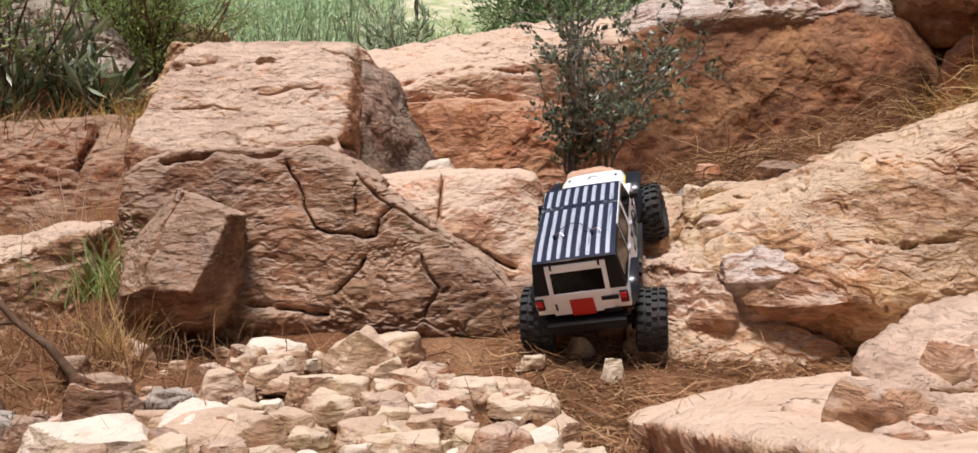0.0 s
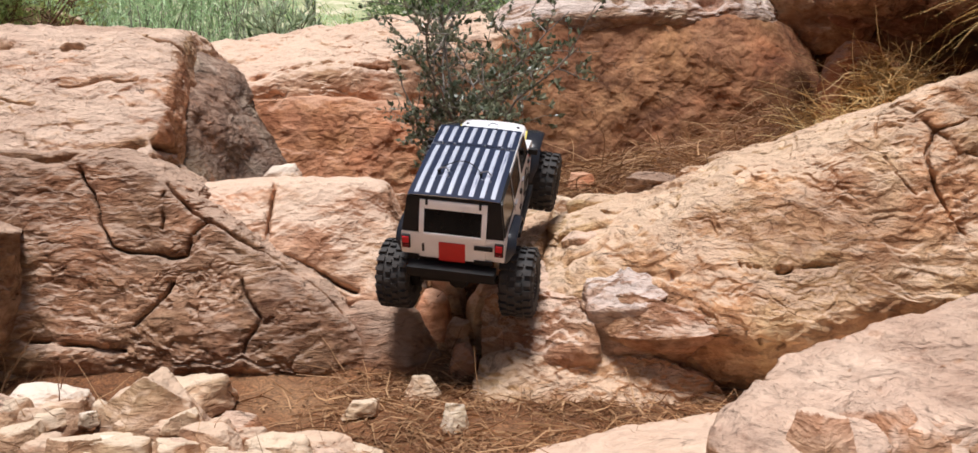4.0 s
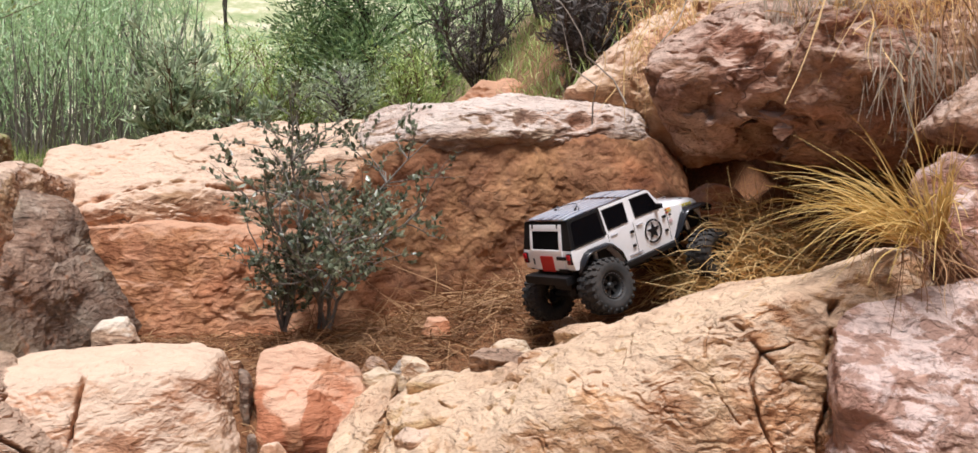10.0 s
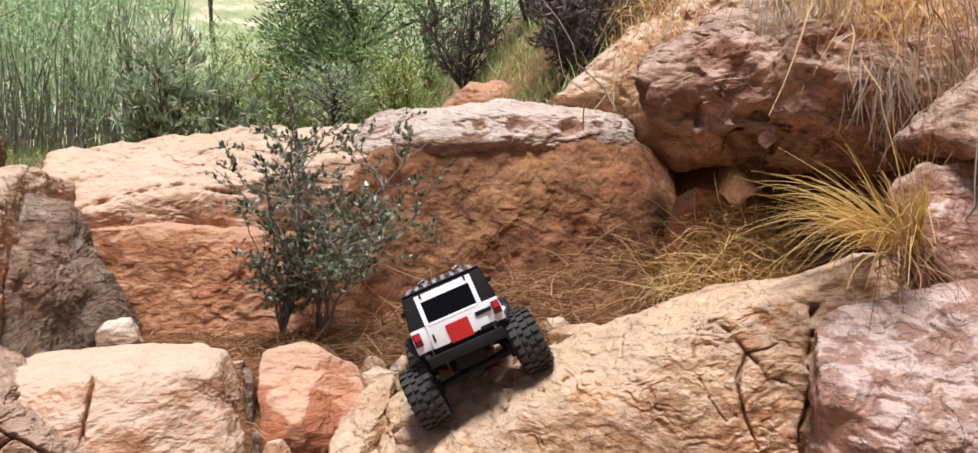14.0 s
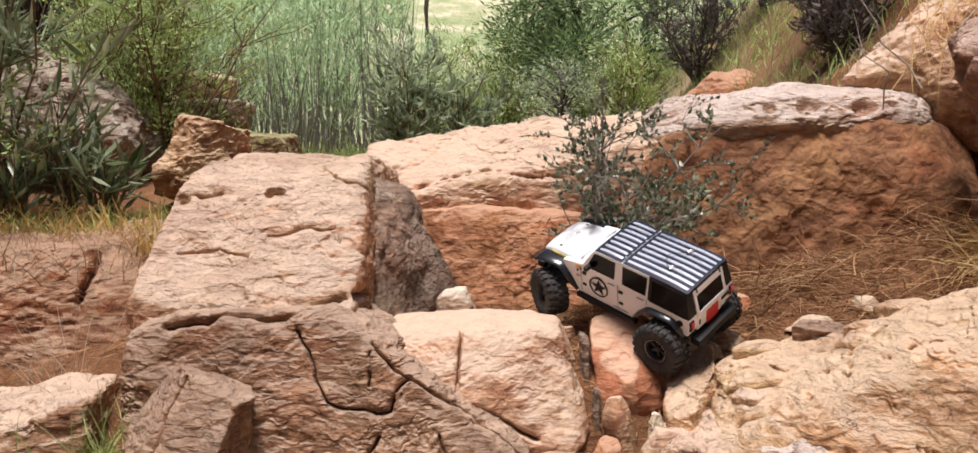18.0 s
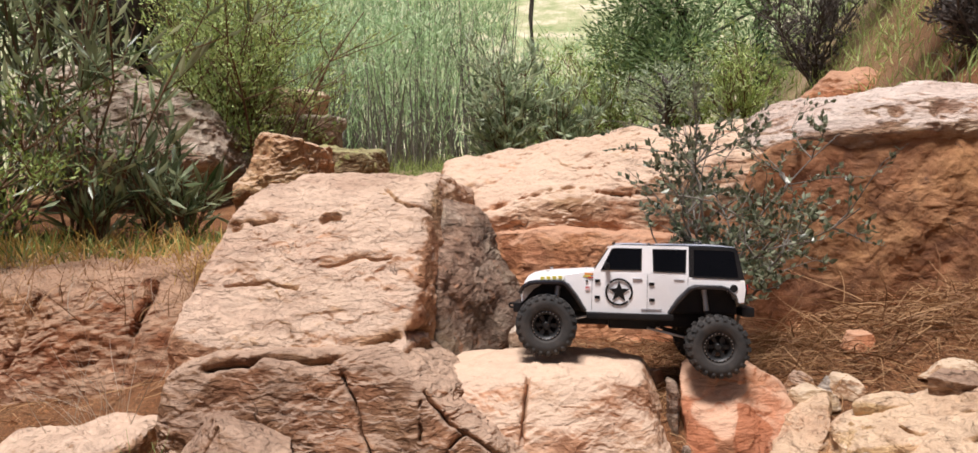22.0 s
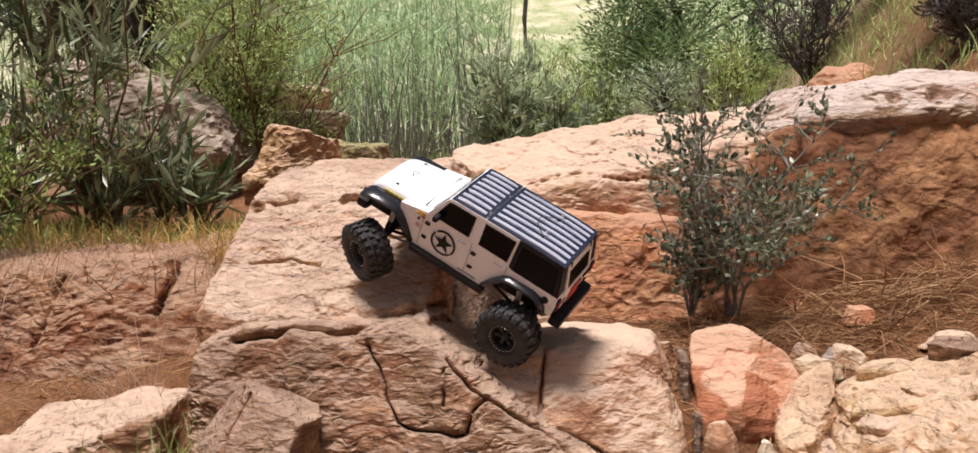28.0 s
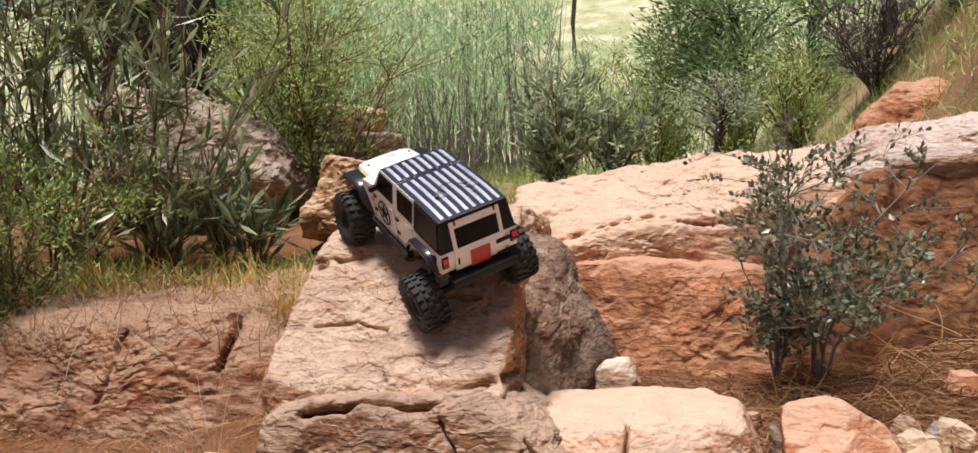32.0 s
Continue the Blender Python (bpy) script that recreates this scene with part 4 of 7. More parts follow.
# ---- loose stones ----
def stone(name, text, x, y, w, h, mat, seed, category="stone", group="", lift=0.0, n=16):
    """A small broken stone lying on the ground, w wide and h high."""
    rng = random.Random(seed)
    pts = []
    turn = rng.uniform(0, math.tau)
    for i in range(7):
        a = turn + i * math.tau / 7 + rng.uniform(-.3, .3)
        r = w / 2 * rng.uniform(.8, 1.12)
        pts.append((math.cos(a) * r, math.sin(a) * r * rng.uniform(.6, .9), rng.uniform(-.3, .15) * h))
        r *= rng.uniform(.45, .95)
        pts.append((math.cos(a) * r, math.sin(a) * r * .75, rng.uniform(.35, 1.0) * h))
    ob = new(name, rock_mesh(name, pts, mat, n=n, seed=seed, rough=w * .04, edge=70, layers=0.0, grain=0.0008, chips=w * .012, flat=1.0, wobble=w * .12))
    ob.location = (x, y, float(ground_height(x, y)) + lift)
    return tagged(ob, text, category, group)


RUBBLE = [(-0.23, 1.58, 0.194, .085), (-0.65, 1.36, 0.133, .08), (-0.51, 1.31, 0.098, .05), (-0.41, 1.35, 0.071, .045), (-0.54, 1.12, 0.20, .045), (-0.35, 1.15, 0.24, .045),
          (-0.66, 1.16, 0.104, .05), (-0.28, 1.14, 0.094, .04), (-0.18, 1.31, 0.054, .04), (-0.09, 1.34, 0.121, .035), (-0.05, 1.25, 0.056, .04), (-0.14, 1.2, 0.072, .035),
          (-0.07, 1.14, 0.051, .03), (0.03, 1.39, 0.114, .04), (0.08, 1.52, 0.069, .035), (-0.11, 1.49, 0.09, .045), (-0.42, 1.58, 0.145, .04)]
SHADES = [STONE, STONE_TAN, STONE_WHITE, ROCK, STONE, STONE_TAN, STONE_TAN]
WORDS = {"tan rubble": "tan angular rubble stone", "rubble stone": "broken tan rubble stone", "chalky stone": "chalky pale rubble stone", "grey rubble stone": "grey broken rubble stone", "sandstone": "reddish-brown rubble stone", "patinated brown sandstone": "dark brown rubble stone"}
RUBBLE += [(-.21, 1.50, .175, .085), (-.46, 1.53, .10, .05), (-.38, 1.52, .12, .045), (-.58, 1.25, .15, .085), (-.52, 1.32, .11, .055), (-.41, 1.19, .22, .05), (-.13, 1.42, .10, .05), (-.30, 1.38, .10, .06), (-.44, 1.36, .10, .06), (-.02, 1.36, .10, .05), (-.17, 1.28, .12, .05)]
for k, (x, y, w, h) in enumerate(RUBBLE):
    mat = ROCK_BROWN if k in (1, 3, 6, 20) else STONE_GREY if k in (2, 21) else SHADES[(k * 5) % 6]
    stone("rubble_stone", WORDS[mat.name] + " lying among others", x * 1.022, y * 1.022, w * 1.1, h * 1.1, mat, 200 + k, group="rubble heap", n=24 if w > .09 else 18)
rng = random.Random(5)
for k in range(460):
    x, y = rng.uniform(-.80, .12), rng.uniform(1.0, 1.68)
    if y > 1.50 - x * .22 + rng.uniform(-.12, .08) or (x > -.05 and y > 1.42):
        continue
    if x < -.52 and rng.random() < .7:
        continue
    w = rng.choice((.03, .035, .045, .055, .07, .09)) * (1.25 if y < 1.25 else .9)
    mat = SHADES[rng.randrange(7)] if x > -.42 or rng.random() < .35 else (ROCK_BROWN, ROCK, STONE_GREY)[rng.randrange(3)]
    stone("rubble_stone", WORDS[mat.name] + " lying among others", x, y, w, w * rng.uniform(.35, .6), mat, 300 + k, group="rubble heap", n=12, lift=rng.uniform(-.006, .022))
for k, (x, y, w, h, mat, text) in enumerate([
        (.47, 2.10, .13, .045, STONE, "flat tan stone on the soil ledge"), (.53, 2.12, .08, .04, STONE, "small tan stone on the soil ledge"),
        (.63, 2.03, .12, .05, STONE_GREY, "grey stone at the edge of the ramp"), (.75, 1.98, .08, .03, ROCK_OCHRE, "yellowish stone at the edge of the ramp"),
        (.18, 1.60, .07, .04, STONE, "small pale stone on the soil"), (.14, 2.12, .06, .04, ROCK, "small brown stone behind the ledge"),
        (.74, 2.16, .14, .03, STONE, "flat stone below the wall"),
        (.92, 2.24, .10, .035, STONE, "tan stone below the wall"), (1.02, 2.06, .07, .05, ROCK, "brown stone in the straw"), (.60, 2.30, .09, .05, ROCK_RED, "red stone at the foot of the wall"),
        (.22, 1.48, .06, .05, STONE_WHITE, "small upright pale stone"), (.55, .98, .10, .05, ROCK_PALE, "pinkish lump of rock"),
        (.50, .90, .12, .05, ROCK, "pinkish lump of rock"), (.42, .93, .09, .04, ROCK_PALE, "pinkish lump of rock"), (-1.05, 2.45, .10, .06, STONE_GREY, "dark stone on the grassy bank")]):
    stone("loose_stone", text, x * 1.022, y * 1.022, w, h, mat, 500 + k, n=22)

# ---- the model car ----
def paint(name, colour, rough, metal=0.0, dust=0.0, dust_colour=(0.42, 0.27, 0.17), spec=0.5, coat=0.0, scale=40.0, mottle=0.35):
    m, N, K, b = blank(name, rough, metal, spec)
    pos = N.new("ShaderNodeTexCoord").outputs["Object"]
    n = noise_node(N, K, pos, scale, 8, 0.7)
    c = mixed(N, K, mottle, colour, ramp(N, K, n, [(0.3, grey(0.7)), (0.7, grey(1.15))]), "MULTIPLY")
    if dust:
        d = noise_node(N, K, pos, scale * 0.4, 10, 0.75)
        c = mixed(N, K, ramp(N, K, d, [(0.42, grey(0)), (0.75, grey(dust))]), c, dust_colour)
    K.new(c, b.inputs["Base Color"])
    b.inputs["Coat Weight"].default_value = coat
    bump(N, K, b, [(n, 0.12, 0.002)])
    return m


WHITE = paint("white body paint", (0.90, 0.885, 0.88), 0.30, dust=0.07, coat=0.4, mottle=0.12)
BLACK = paint("black plastic", (0.010, 0.010, 0.011), 0.5, dust=0.04, spec=0.22)
TINT = paint("black tinted pane", (0.004, 0.004, 0.005), 0.12, spec=0.15)
RUBBER = paint("dusty rubber", (0.028, 0.027, 0.026), 0.82, dust=0.45, dust_colour=(0.13, 0.10, 0.08), scale=60)
RIM = paint("black wheel metal", (0.014, 0.014, 0.014), 0.5)
STEEL = paint("bright steel", (0.62, 0.62, 0.64), 0.3, metal=1.0)
RED = paint("red plate", (0.55, 0.025, 0.02), 0.4)
LAMP_RED = paint("red lamp lens", (0.60, 0.02, 0.03), 0.15)
YELLOW = paint("yellow print", (0.75, 0.62, 0.10), 0.5)
ORANGE = paint("orange print", (0.80, 0.32, 0.05), 0.5)
GREYMARK = paint("grey print", (0.35, 0.34, 0.36), 0.5)
SEAM = paint("shadowed door gap", (0.16, 0.15, 0.15), 0.7)
PALE_PRINT = paint("pale pink print", (0.72, 0.50, 0.50), 0.5)
LAMP_DARK = paint("dark red lamp lens", (0.16, 0.01, 0.015), 0.15)
SILVER = paint("dull silver metal", (0.45, 0.45, 0.46), 0.4, metal=0.9)
FLARE = paint("glossy black flare", (0.016, 0.016, 0.019), 0.24, spec=0.5)


def roof_mat():
    """Navy film that mirrors the sky; pale streaks along the ribs paint in scuffs and sky reflection."""
    m, N, K, b = blank("worn roof with painted sky sheen", 0.18, 0.5, 0.8)
    pos = N.new("ShaderNodeTexCoord").outputs["Object"]
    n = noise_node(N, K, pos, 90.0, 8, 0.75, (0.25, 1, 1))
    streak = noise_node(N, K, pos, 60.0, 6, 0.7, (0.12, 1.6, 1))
    # pale streak colour also stands in for bright sky reflected by the ribs
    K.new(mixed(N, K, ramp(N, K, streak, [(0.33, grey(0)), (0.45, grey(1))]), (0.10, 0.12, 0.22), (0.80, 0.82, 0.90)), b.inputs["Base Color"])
    K.new(ramp(N, K, n, [(0.3, grey(0.10)), (0.7, grey(0.30))]), b.inputs["Roughness"])
    return m


ROOF = roof_mat()
ROOF_FILM = paint("navy roof film", (0.010, 0.013, 0.030), 0.10, spec=0.8, coat=0.6, mottle=0.15)
ROOF_FILM.node_tree.nodes["Principled BSDF"].inputs["IOR"].default_value = 2.3


def part(name, bm, material, parent, label="", smooth=False, crease=None):
    me = bpy.data.meshes.new(name)
    bm.normal_update()
    bm.to_mesh(me)
    bm.free()
    me.materials.append(material)
    if smooth:
        me.polygons.foreach_set("use_smooth", [True] * len(me.polygons))
        if crease:
            me.set_sharp_from_angle(angle=radians(crease))
    ob = new(name, me)
    ob.parent = parent
    if label:
        tagged(ob, label)
    return ob


def soften(bm, offset, segments=2, over=25):
    edges = [e for e in bm.edges if len(e.link_faces) == 2 and e.calc_face_angle(0) > radians(over)]
    bmesh.ops.bevel(bm, geom=edges, offset=offset, segments=segments, affect="EDGES", profile=0.7, clamp_overlap=True)


def box(x0, x1, y0, y1, z0, z1, bevel=0.002, bm=None):
    own = bmesh.new()
    bmesh.ops.create_cube(own, size=1.0)
    for v in own.verts:
        v.co = Vector(((x0 + x1) / 2 + v.co.x * (x1 - x0), (y0 + y1) / 2 + v.co.y * (y1 - y0), (z0 + z1) / 2 + v.co.z * (z1 - z0)))
    if bevel:
        soften(own, bevel)
    if bm is None:
        return own
    me = bpy.data.meshes.new("tmp")
    own.to_mesh(me)
    own.free()
    bm.from_mesh(me)
    bpy.data.meshes.remove(me)
    return bm


def plate(outline, y0, y1, shape=None, bevel=0.0):
    """A side outline in x and z, drawn through from y0 to y1; shape moves each corner."""
    bm = bmesh.new()
    a = [bm.verts.new((x, y0, z)) for x, z in outline]
    b = [bm.verts.new((x, y1, z)) for x, z in outline]
    bm.faces.new(a)
    bm.faces.new(b[::-1])
    for i in range(len(a)):
        j = (i + 1) % len(a)
        bm.faces.new((a[j], a[i], b[i], b[j]))
    bmesh.ops.recalc_face_normals(bm, faces=bm.faces)
    if bevel:
        soften(bm, bevel)
    if shape:
        for v in bm.verts:
            v.co = Vector(shape(*v.co))
    return bm


def tube(points, radius, sides=10, bm=None):
    bm = bm or bmesh.new()
    for a, b in zip(points, points[1:]):
        a, b = Vector(a), Vector(b)
        q = (b - a).to_track_quat("Z", "Y")
        ra, rb = (radius, radius) if not isinstance(radius, tuple) else radius
        r0 = [bm.verts.new(a + q @ Vector((ra * math.cos(k * math.tau / sides), ra * math.sin(k * math.tau / sides), 0))) for k in range(sides)]
        r1 = [bm.verts.new(b + q @ Vector((rb * math.cos(k * math.tau / sides), rb * math.sin(k * math.tau / sides), 0))) for k in range(sides)]
        for k in range(sides):
            bm.faces.new((r0[k], r0[(k + 1) % sides], r1[(k + 1) % sides], r1[k]))
        bm.faces.new(r0[::-1])
        bm.faces.new(r1)
    return bm


def lathe(profile, sides, bm=None):
    """A closed profile of (radius, y) turned round the y axis."""
    bm = bm or bmesh.new()
    rings = [[bm.verts.new((r * math.cos(k * math.tau / sides), y, r * math.sin(k * math.tau / sides))) for k in range(sides)] for r, y in profile]
    for a, b in zip(rings, rings[1:] + rings[:1]):
        for k in range(sides):
            bm.faces.new((a[k], a[(k + 1) % sides], b[(k + 1) % sides], b[k]))
    bmesh.ops.recalc_face_normals(bm, faces=bm.faces)
    return bm


def half_width(z):
    return 0.0885 + min(max(z - 0.11, 0), 0.05) * 0.03 - max(z - 0.165, 0) * 0.145


TRACK = 0.110
HUB_Z = 0.065
FRONT_X, REAR_X = 0.180, -0.165


def wheel(parent, x, side):
    spokes = []
    bm = lathe([(.0245, -.019), (.028, -.022), (.030, -.0225), (.030, -.020), (.026, -.017), (.026, .014), (.030, .019), (.0305, .0225), (.028, .0235),
                (.0245, .021), (.022, .015), (.022, -.016)], 40)
    for k in range(6):
        a = k * math.tau / 6
        ring = [(.006, a - .40), (.025, a - .2), (.025, a + .2), (.006, a + .40)]
        sp = bmesh.new()
        f = [sp.verts.new((r * math.cos(q), side * .013, r * math.sin(q))) for r, q in ring]
        g = [sp.verts.new((r * math.cos(q), side * .007, r * math.sin(q))) for r, q in ring]
        sp.faces.new(f)
        sp.faces.new(g[::-1])
        for i in range(4):
            sp.faces.new((f[i], f[(i + 1) % 4], g[(i + 1) % 4], g[i]))
        bmesh.ops.recalc_face_normals(sp, faces=sp.faces)
        spokes.append(sp)
    if side < 0:
        bmesh.ops.rotate(bm, verts=bm.verts, cent=(0, 0, 0), matrix=Matrix.Rotation(math.pi, 3, "Z"))
    rim = part("wheel", bm, RIM, parent, "black beadlock wheel", True, 30)
    for sp in spokes:
        part("spoke", sp, RIM, rim)
    hub = lathe([(.001, .019), (.005, .019), (.009, .015), (.009, .0), (.001, .0)], 20)
    if side < 0:
        bmesh.ops.rotate(hub, verts=hub.verts, cent=(0, 0, 0), matrix=Matrix.Rotation(math.pi, 3, "Z"))
    part("hub_cap", hub, RIM, rim, "", True, 30)
    bm = lathe([(.0285, -.020), (.033, -.0255), (.041, -.028), (.049, -.0275), (.0545, -.024), (.0555, -.018), (.0558, 0), (.0555, .018), (.0545, .024), (.049, .0275),
                (.041, .028), (.033, .0255), (.0285, .020), (.031, 0)], 64)
    for k in range(22):
        for s in (-1, 1):
            for lug in range(2):
                a = (k + 0.5 * (s > 0) + 0.18 * lug) * math.tau / 22
                w = 0.072 if lug == 0 else 0.05
                y0, y1 = ((.0135, .0275) if lug == 0 else (.001, .0125))
                shape = [(.053, y0), (.0603, y0), (.0598, y1 - .003), (.052, y1)]
                c0 = [bm.verts.new((r * math.cos(a - w), s * yy, r * math.sin(a - w))) for r, yy in shape]
                c1 = [bm.verts.new((r * math.cos(a + w), s * yy, r * math.sin(a + w))) for r, yy in shape]
                bm.faces.new(c0)
                bm.faces.new(c1[::-1])
                for i in range(4):
                    bm.faces.new((c0[i], c1[i], c1[(i + 1) % 4], c0[(i + 1) % 4]))
            a = (k + 0.5 * (s > 0)) * math.tau / 22
            c0 = [(.044, .0262), (.053, .0285), (.053, .024), (.044, .024)]
            r0 = [bm.verts.new((r * math.cos(a - .05), s * yy, r * math.sin(a - .05))) for r, yy in c0]
            r1 = [bm.verts.new((r * math.cos(a + .05), s * yy, r * math.sin(a + .05))) for r, yy in c0]
            bm.faces.new(r0)
            bm.faces.new(r1[::-1])
            for i in range(4):
                bm.faces.new((r0[i], r1[i], r1[(i + 1) % 4], r0[(i + 1) % 4]))
    bmesh.ops.recalc_face_normals(bm, faces=bm.faces)
    bmesh.ops.scale(bm, vec=(1.05, 1.08, 1.05), verts=bm.verts)
    part("tyre", bm, RUBBER, rim, "chunky dusty black off-road tyre", True, 30)
    bm = bmesh.new()
    for k in range(24):
        a = k * math.tau / 24
        c = Vector((.0278 * math.cos(a), side * .0235, .0278 * math.sin(a)))
        tube([c, c + Vector((0, side * .0015, 0))], .0012, 6, bm)
    part("bolt_ring", bm, STEEL, rim, "ring of small bright bolts")
    rim.location = (x, side * TRACK, HUB_Z)
    return rim


def star(parent, name, centre, r, side, flat=False):
    """A black star in a ring, as a thin raised print."""
    def put(u, v, lift):
        if flat:
            return (centre[0] + v, centre[1] + u, centre[2] + lift)
        z = centre[2] + v
        return (centre[0] + u, side * (half_width(z) + 0.0006 + lift), z)
    bm = bmesh.new()
    n = 40
    for k in range(n):
        if k % 20 in (4,):
            continue
        q = [(r * math.cos(a), r * math.sin(a)) for a in (k * math.tau / n, (k + 1) * math.tau / n)]
        s = [(u * .86, v * .86) for u, v in q]
        bm.faces.new([bm.verts.new(put(*p, 0.0006)) for p in (q[0], q[1], s[1], s[0])])
    mid = bm.verts.new(put(0, 0, 0.0006))
    tips = [bm.verts.new(put(r * (.80 if k % 2 == 0 else .32) * math.sin(k * math.tau / 10), r * (.80 if k % 2 == 0 else .32) * math.cos(k * math.tau / 10), 0.0006)) for k in range(10)]
    for k in range(10):
        bm.faces.new((mid, tips[k], tips[(k + 1) % 10]))
    bmesh.ops.recalc_face_normals(bm, faces=bm.faces)
    geom = bmesh.ops.extrude_face_region(bm, geom=bm.faces[:])
    down = Vector((0, 0, -0.001)) if flat else Vector((0, -side * 0.001, 0))
    bmesh.ops.translate(bm, verts=[v for v in geom["geom"] if isinstance(v, bmesh.types.BMVert)], vec=down)
    bmesh.ops.recalc_face_normals(bm, faces=bm.faces)
    return part(name, bm, BLACK, parent, "black star in a ring")


def loft(sections, bm=None):
    """Closed rings of points joined in a row, with both ends filled."""
    bm = bm or bmesh.new()
    rings = [[bm.verts.new(p) for p in ring] for ring in sections]
    for a, b in zip(rings, rings[1:]):
        for k in range(len(a)):
            bm.faces.new((a[k], a[(k + 1) % len(a)], b[(k + 1) % len(b)], b[k]))
    bm.faces.new(rings[0][::-1])
    bm.faces.new(rings[-1])
    bmesh.ops.recalc_face_normals(bm, faces=bm.faces)
    return bm


def model_car():
    car = tagged(new("model_car"), "white remote-controlled off-road model car with black roof and big tyres", "toy car")

    def side_shape(x, y, z):
        s = 1 if y > 0 else -1
        w = half_width(z) if abs(y) > 0.05 else abs(y)
        taper = 1 - max(x - 0.05, 0) * 0.25 - max(-x - .13, 0) * .12
        return (x, s * w * taper, z)
    # tub with open wheel arches
    outline = [(-.2225, .180), (-.2245, .160), (-.2215, .1345), (-.2065, .1335), (-.200, .148), (-.187, .1605), (-.150, .1635), (-.114, .1605), (-.092, .138), (-.0725, .106)]
    outline += [(.1005, .1075), (.120, .137), (.140, .163), (.146, .182), (.085, .1935), (-.02, .1895), (-.105, .184)]
    part("body", plate(outline, -.09, .09, side_shape, .003), WHITE, car, "white body tub with stickers", True, 35)
    # bonnet: a rounded shell from the windscreen to the nose
    def bow(x, w, top, low, crown=.006, n=9):
        ring = [(x, -w, low)]
        for k in range(n):
            u = -1 + 2 * k / (n - 1)
            ring.append((x, w * .985 * math.sin(u * math.pi / 2), top + crown * (1 - u * u) - .006 * abs(u) ** 6))
        return ring + [(x, w, low)]
    bonnet = [bow(.076, .076, .192, .160), bow(.100, .0745, .1915, .160), bow(.130, .073, .189, .163), bow(.160, .071, .187, .165), bow(.190, .069, .184, .163), bow(.210, .067, .1795, .150), bow(.222, .065, .173, .135), bow(.230, .063, .163, .126, .004), bow(.234, .060, .150, .122, .002)]
    hood = part("bonnet", loft(bonnet), WHITE, car, "white rounded bonnet", True, 50)
    part("bonnet_seam", box(.0985, .1000, -.070, .070, .1945, .1972, 0), GREYMARK, hood, "thin seam across the bonnet")
    for y in (-.052, .052):
        part("bonnet_latch", box(.176, .184, y - .003, y + .003, .186, .1895, .0008), BLACK, hood, "small black bonnet latch")
    part("bonnet_clip", tube([(.172, -.012, .189), (.172, -.012, .1965), (.178, .002, .1955), (.172, .010, .1925)], .0011, 6), STEEL, car, "bent wire body clip")
    part("grille", box(.2325, .2365, -.046, .046, .122, .150, .001), WHITE, car)
    for k in range(7):
        y = (k - 3) * .0082
        part("grille_slot", box(.2360, .2372, y - .0022, y + .0022, .127, .147, 0), BLACK, car, "black grille slot")
    for y in (-.036, .036):
        part("headlight", tube([(.2345, y, .141), (.2395, y, .141)], .0095, 20), STEEL, car, "round clear headlight")
    # cab: white front, black hardtop
    outline = [(.085, .1905), (.0505, .245), (.040, .2475), (-.110, .2470), (-.110, .1840), (-.02, .1885)]
    part("cab", plate(outline, -.08, .08, side_shape, .002), WHITE, car, "white cab with two doors a side", True, 35)
    outline = [(-.1105, .1842), (-.1105, .2470), (-.200, .2455), (-.2085, .2425), (-.2225, .180)]
    part("hardtop", plate(outline, -.08, .08, side_shape, .003), BLACK, car, "black hardtop rear", True, 35)
    # ribbed roof, gently domed
    def dome(x, y):
        return .2485 + .0022 * (1 - (y / .078) ** 2) - max(-x - .16, 0) * .07 - max(x - .02, 0) * .06

    def roof_strip(x0, x1, y0, y1, low, high, n=6):
        rings = []
        for k in range(n + 1):
            x = x0 + (x1 - x0) * k / n
            inset = .0012 if k in (0, n) else 0.0
            rings.append([(x, y0, dome(x, y0) + low), (x, y1, dome(x, y1) + low), (x, y1 - .0012, dome(x, y1) + high - inset), (x, y0 + .0012, dome(x, y0) + high - inset)])
        return loft(rings)
    for x0, x1 in ((-.031, .047), (-.2105, -.034)):
        rings = []
        for k in range(7):
            x = x0 + (x1 - x0) * k / 6
            rings.append([(x, -.077 + .0154 * i, .2455) for i in range(11)] + [(x, .077 - .0154 * i, dome(x, .077 - .0154 * i) + .0008) for i in range(11)])
        roof = loft(rings)
        roof = part("roof_panel", roof, ROOF_FILM, car, "ribbed glossy black roof panel with streaks of wear and painted sky sheen", True, 30)
        for k in range(8):
            y = (k - 3.5) * .0183
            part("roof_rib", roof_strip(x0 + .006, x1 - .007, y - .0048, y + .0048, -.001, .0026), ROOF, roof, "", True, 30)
    for y in (-.032, .040):
        part("roof_clip", tube([(-.138, y, .249), (-.138, y, .258), (-.138, y - .012, .261), (-.144, y - .020, .2565), (-.138, y - .014, .256)], .0011, 6), STEEL, car, "bent wire body clip")
        part("body_post", tube([(-.138, y, .248), (-.138, y, .2555)], .0032, 10), BLACK, car, "black body post end")
    part("roof_wire", tube([(-.138 + .030 * math.sin(k * math.pi / 10), .040 - .072 * k / 10, .2575 + .002 * math.sin(k * math.pi / 10)) for k in range(11)], .0009, 6), BLACK, car, "thin dark wire looped over the roof")
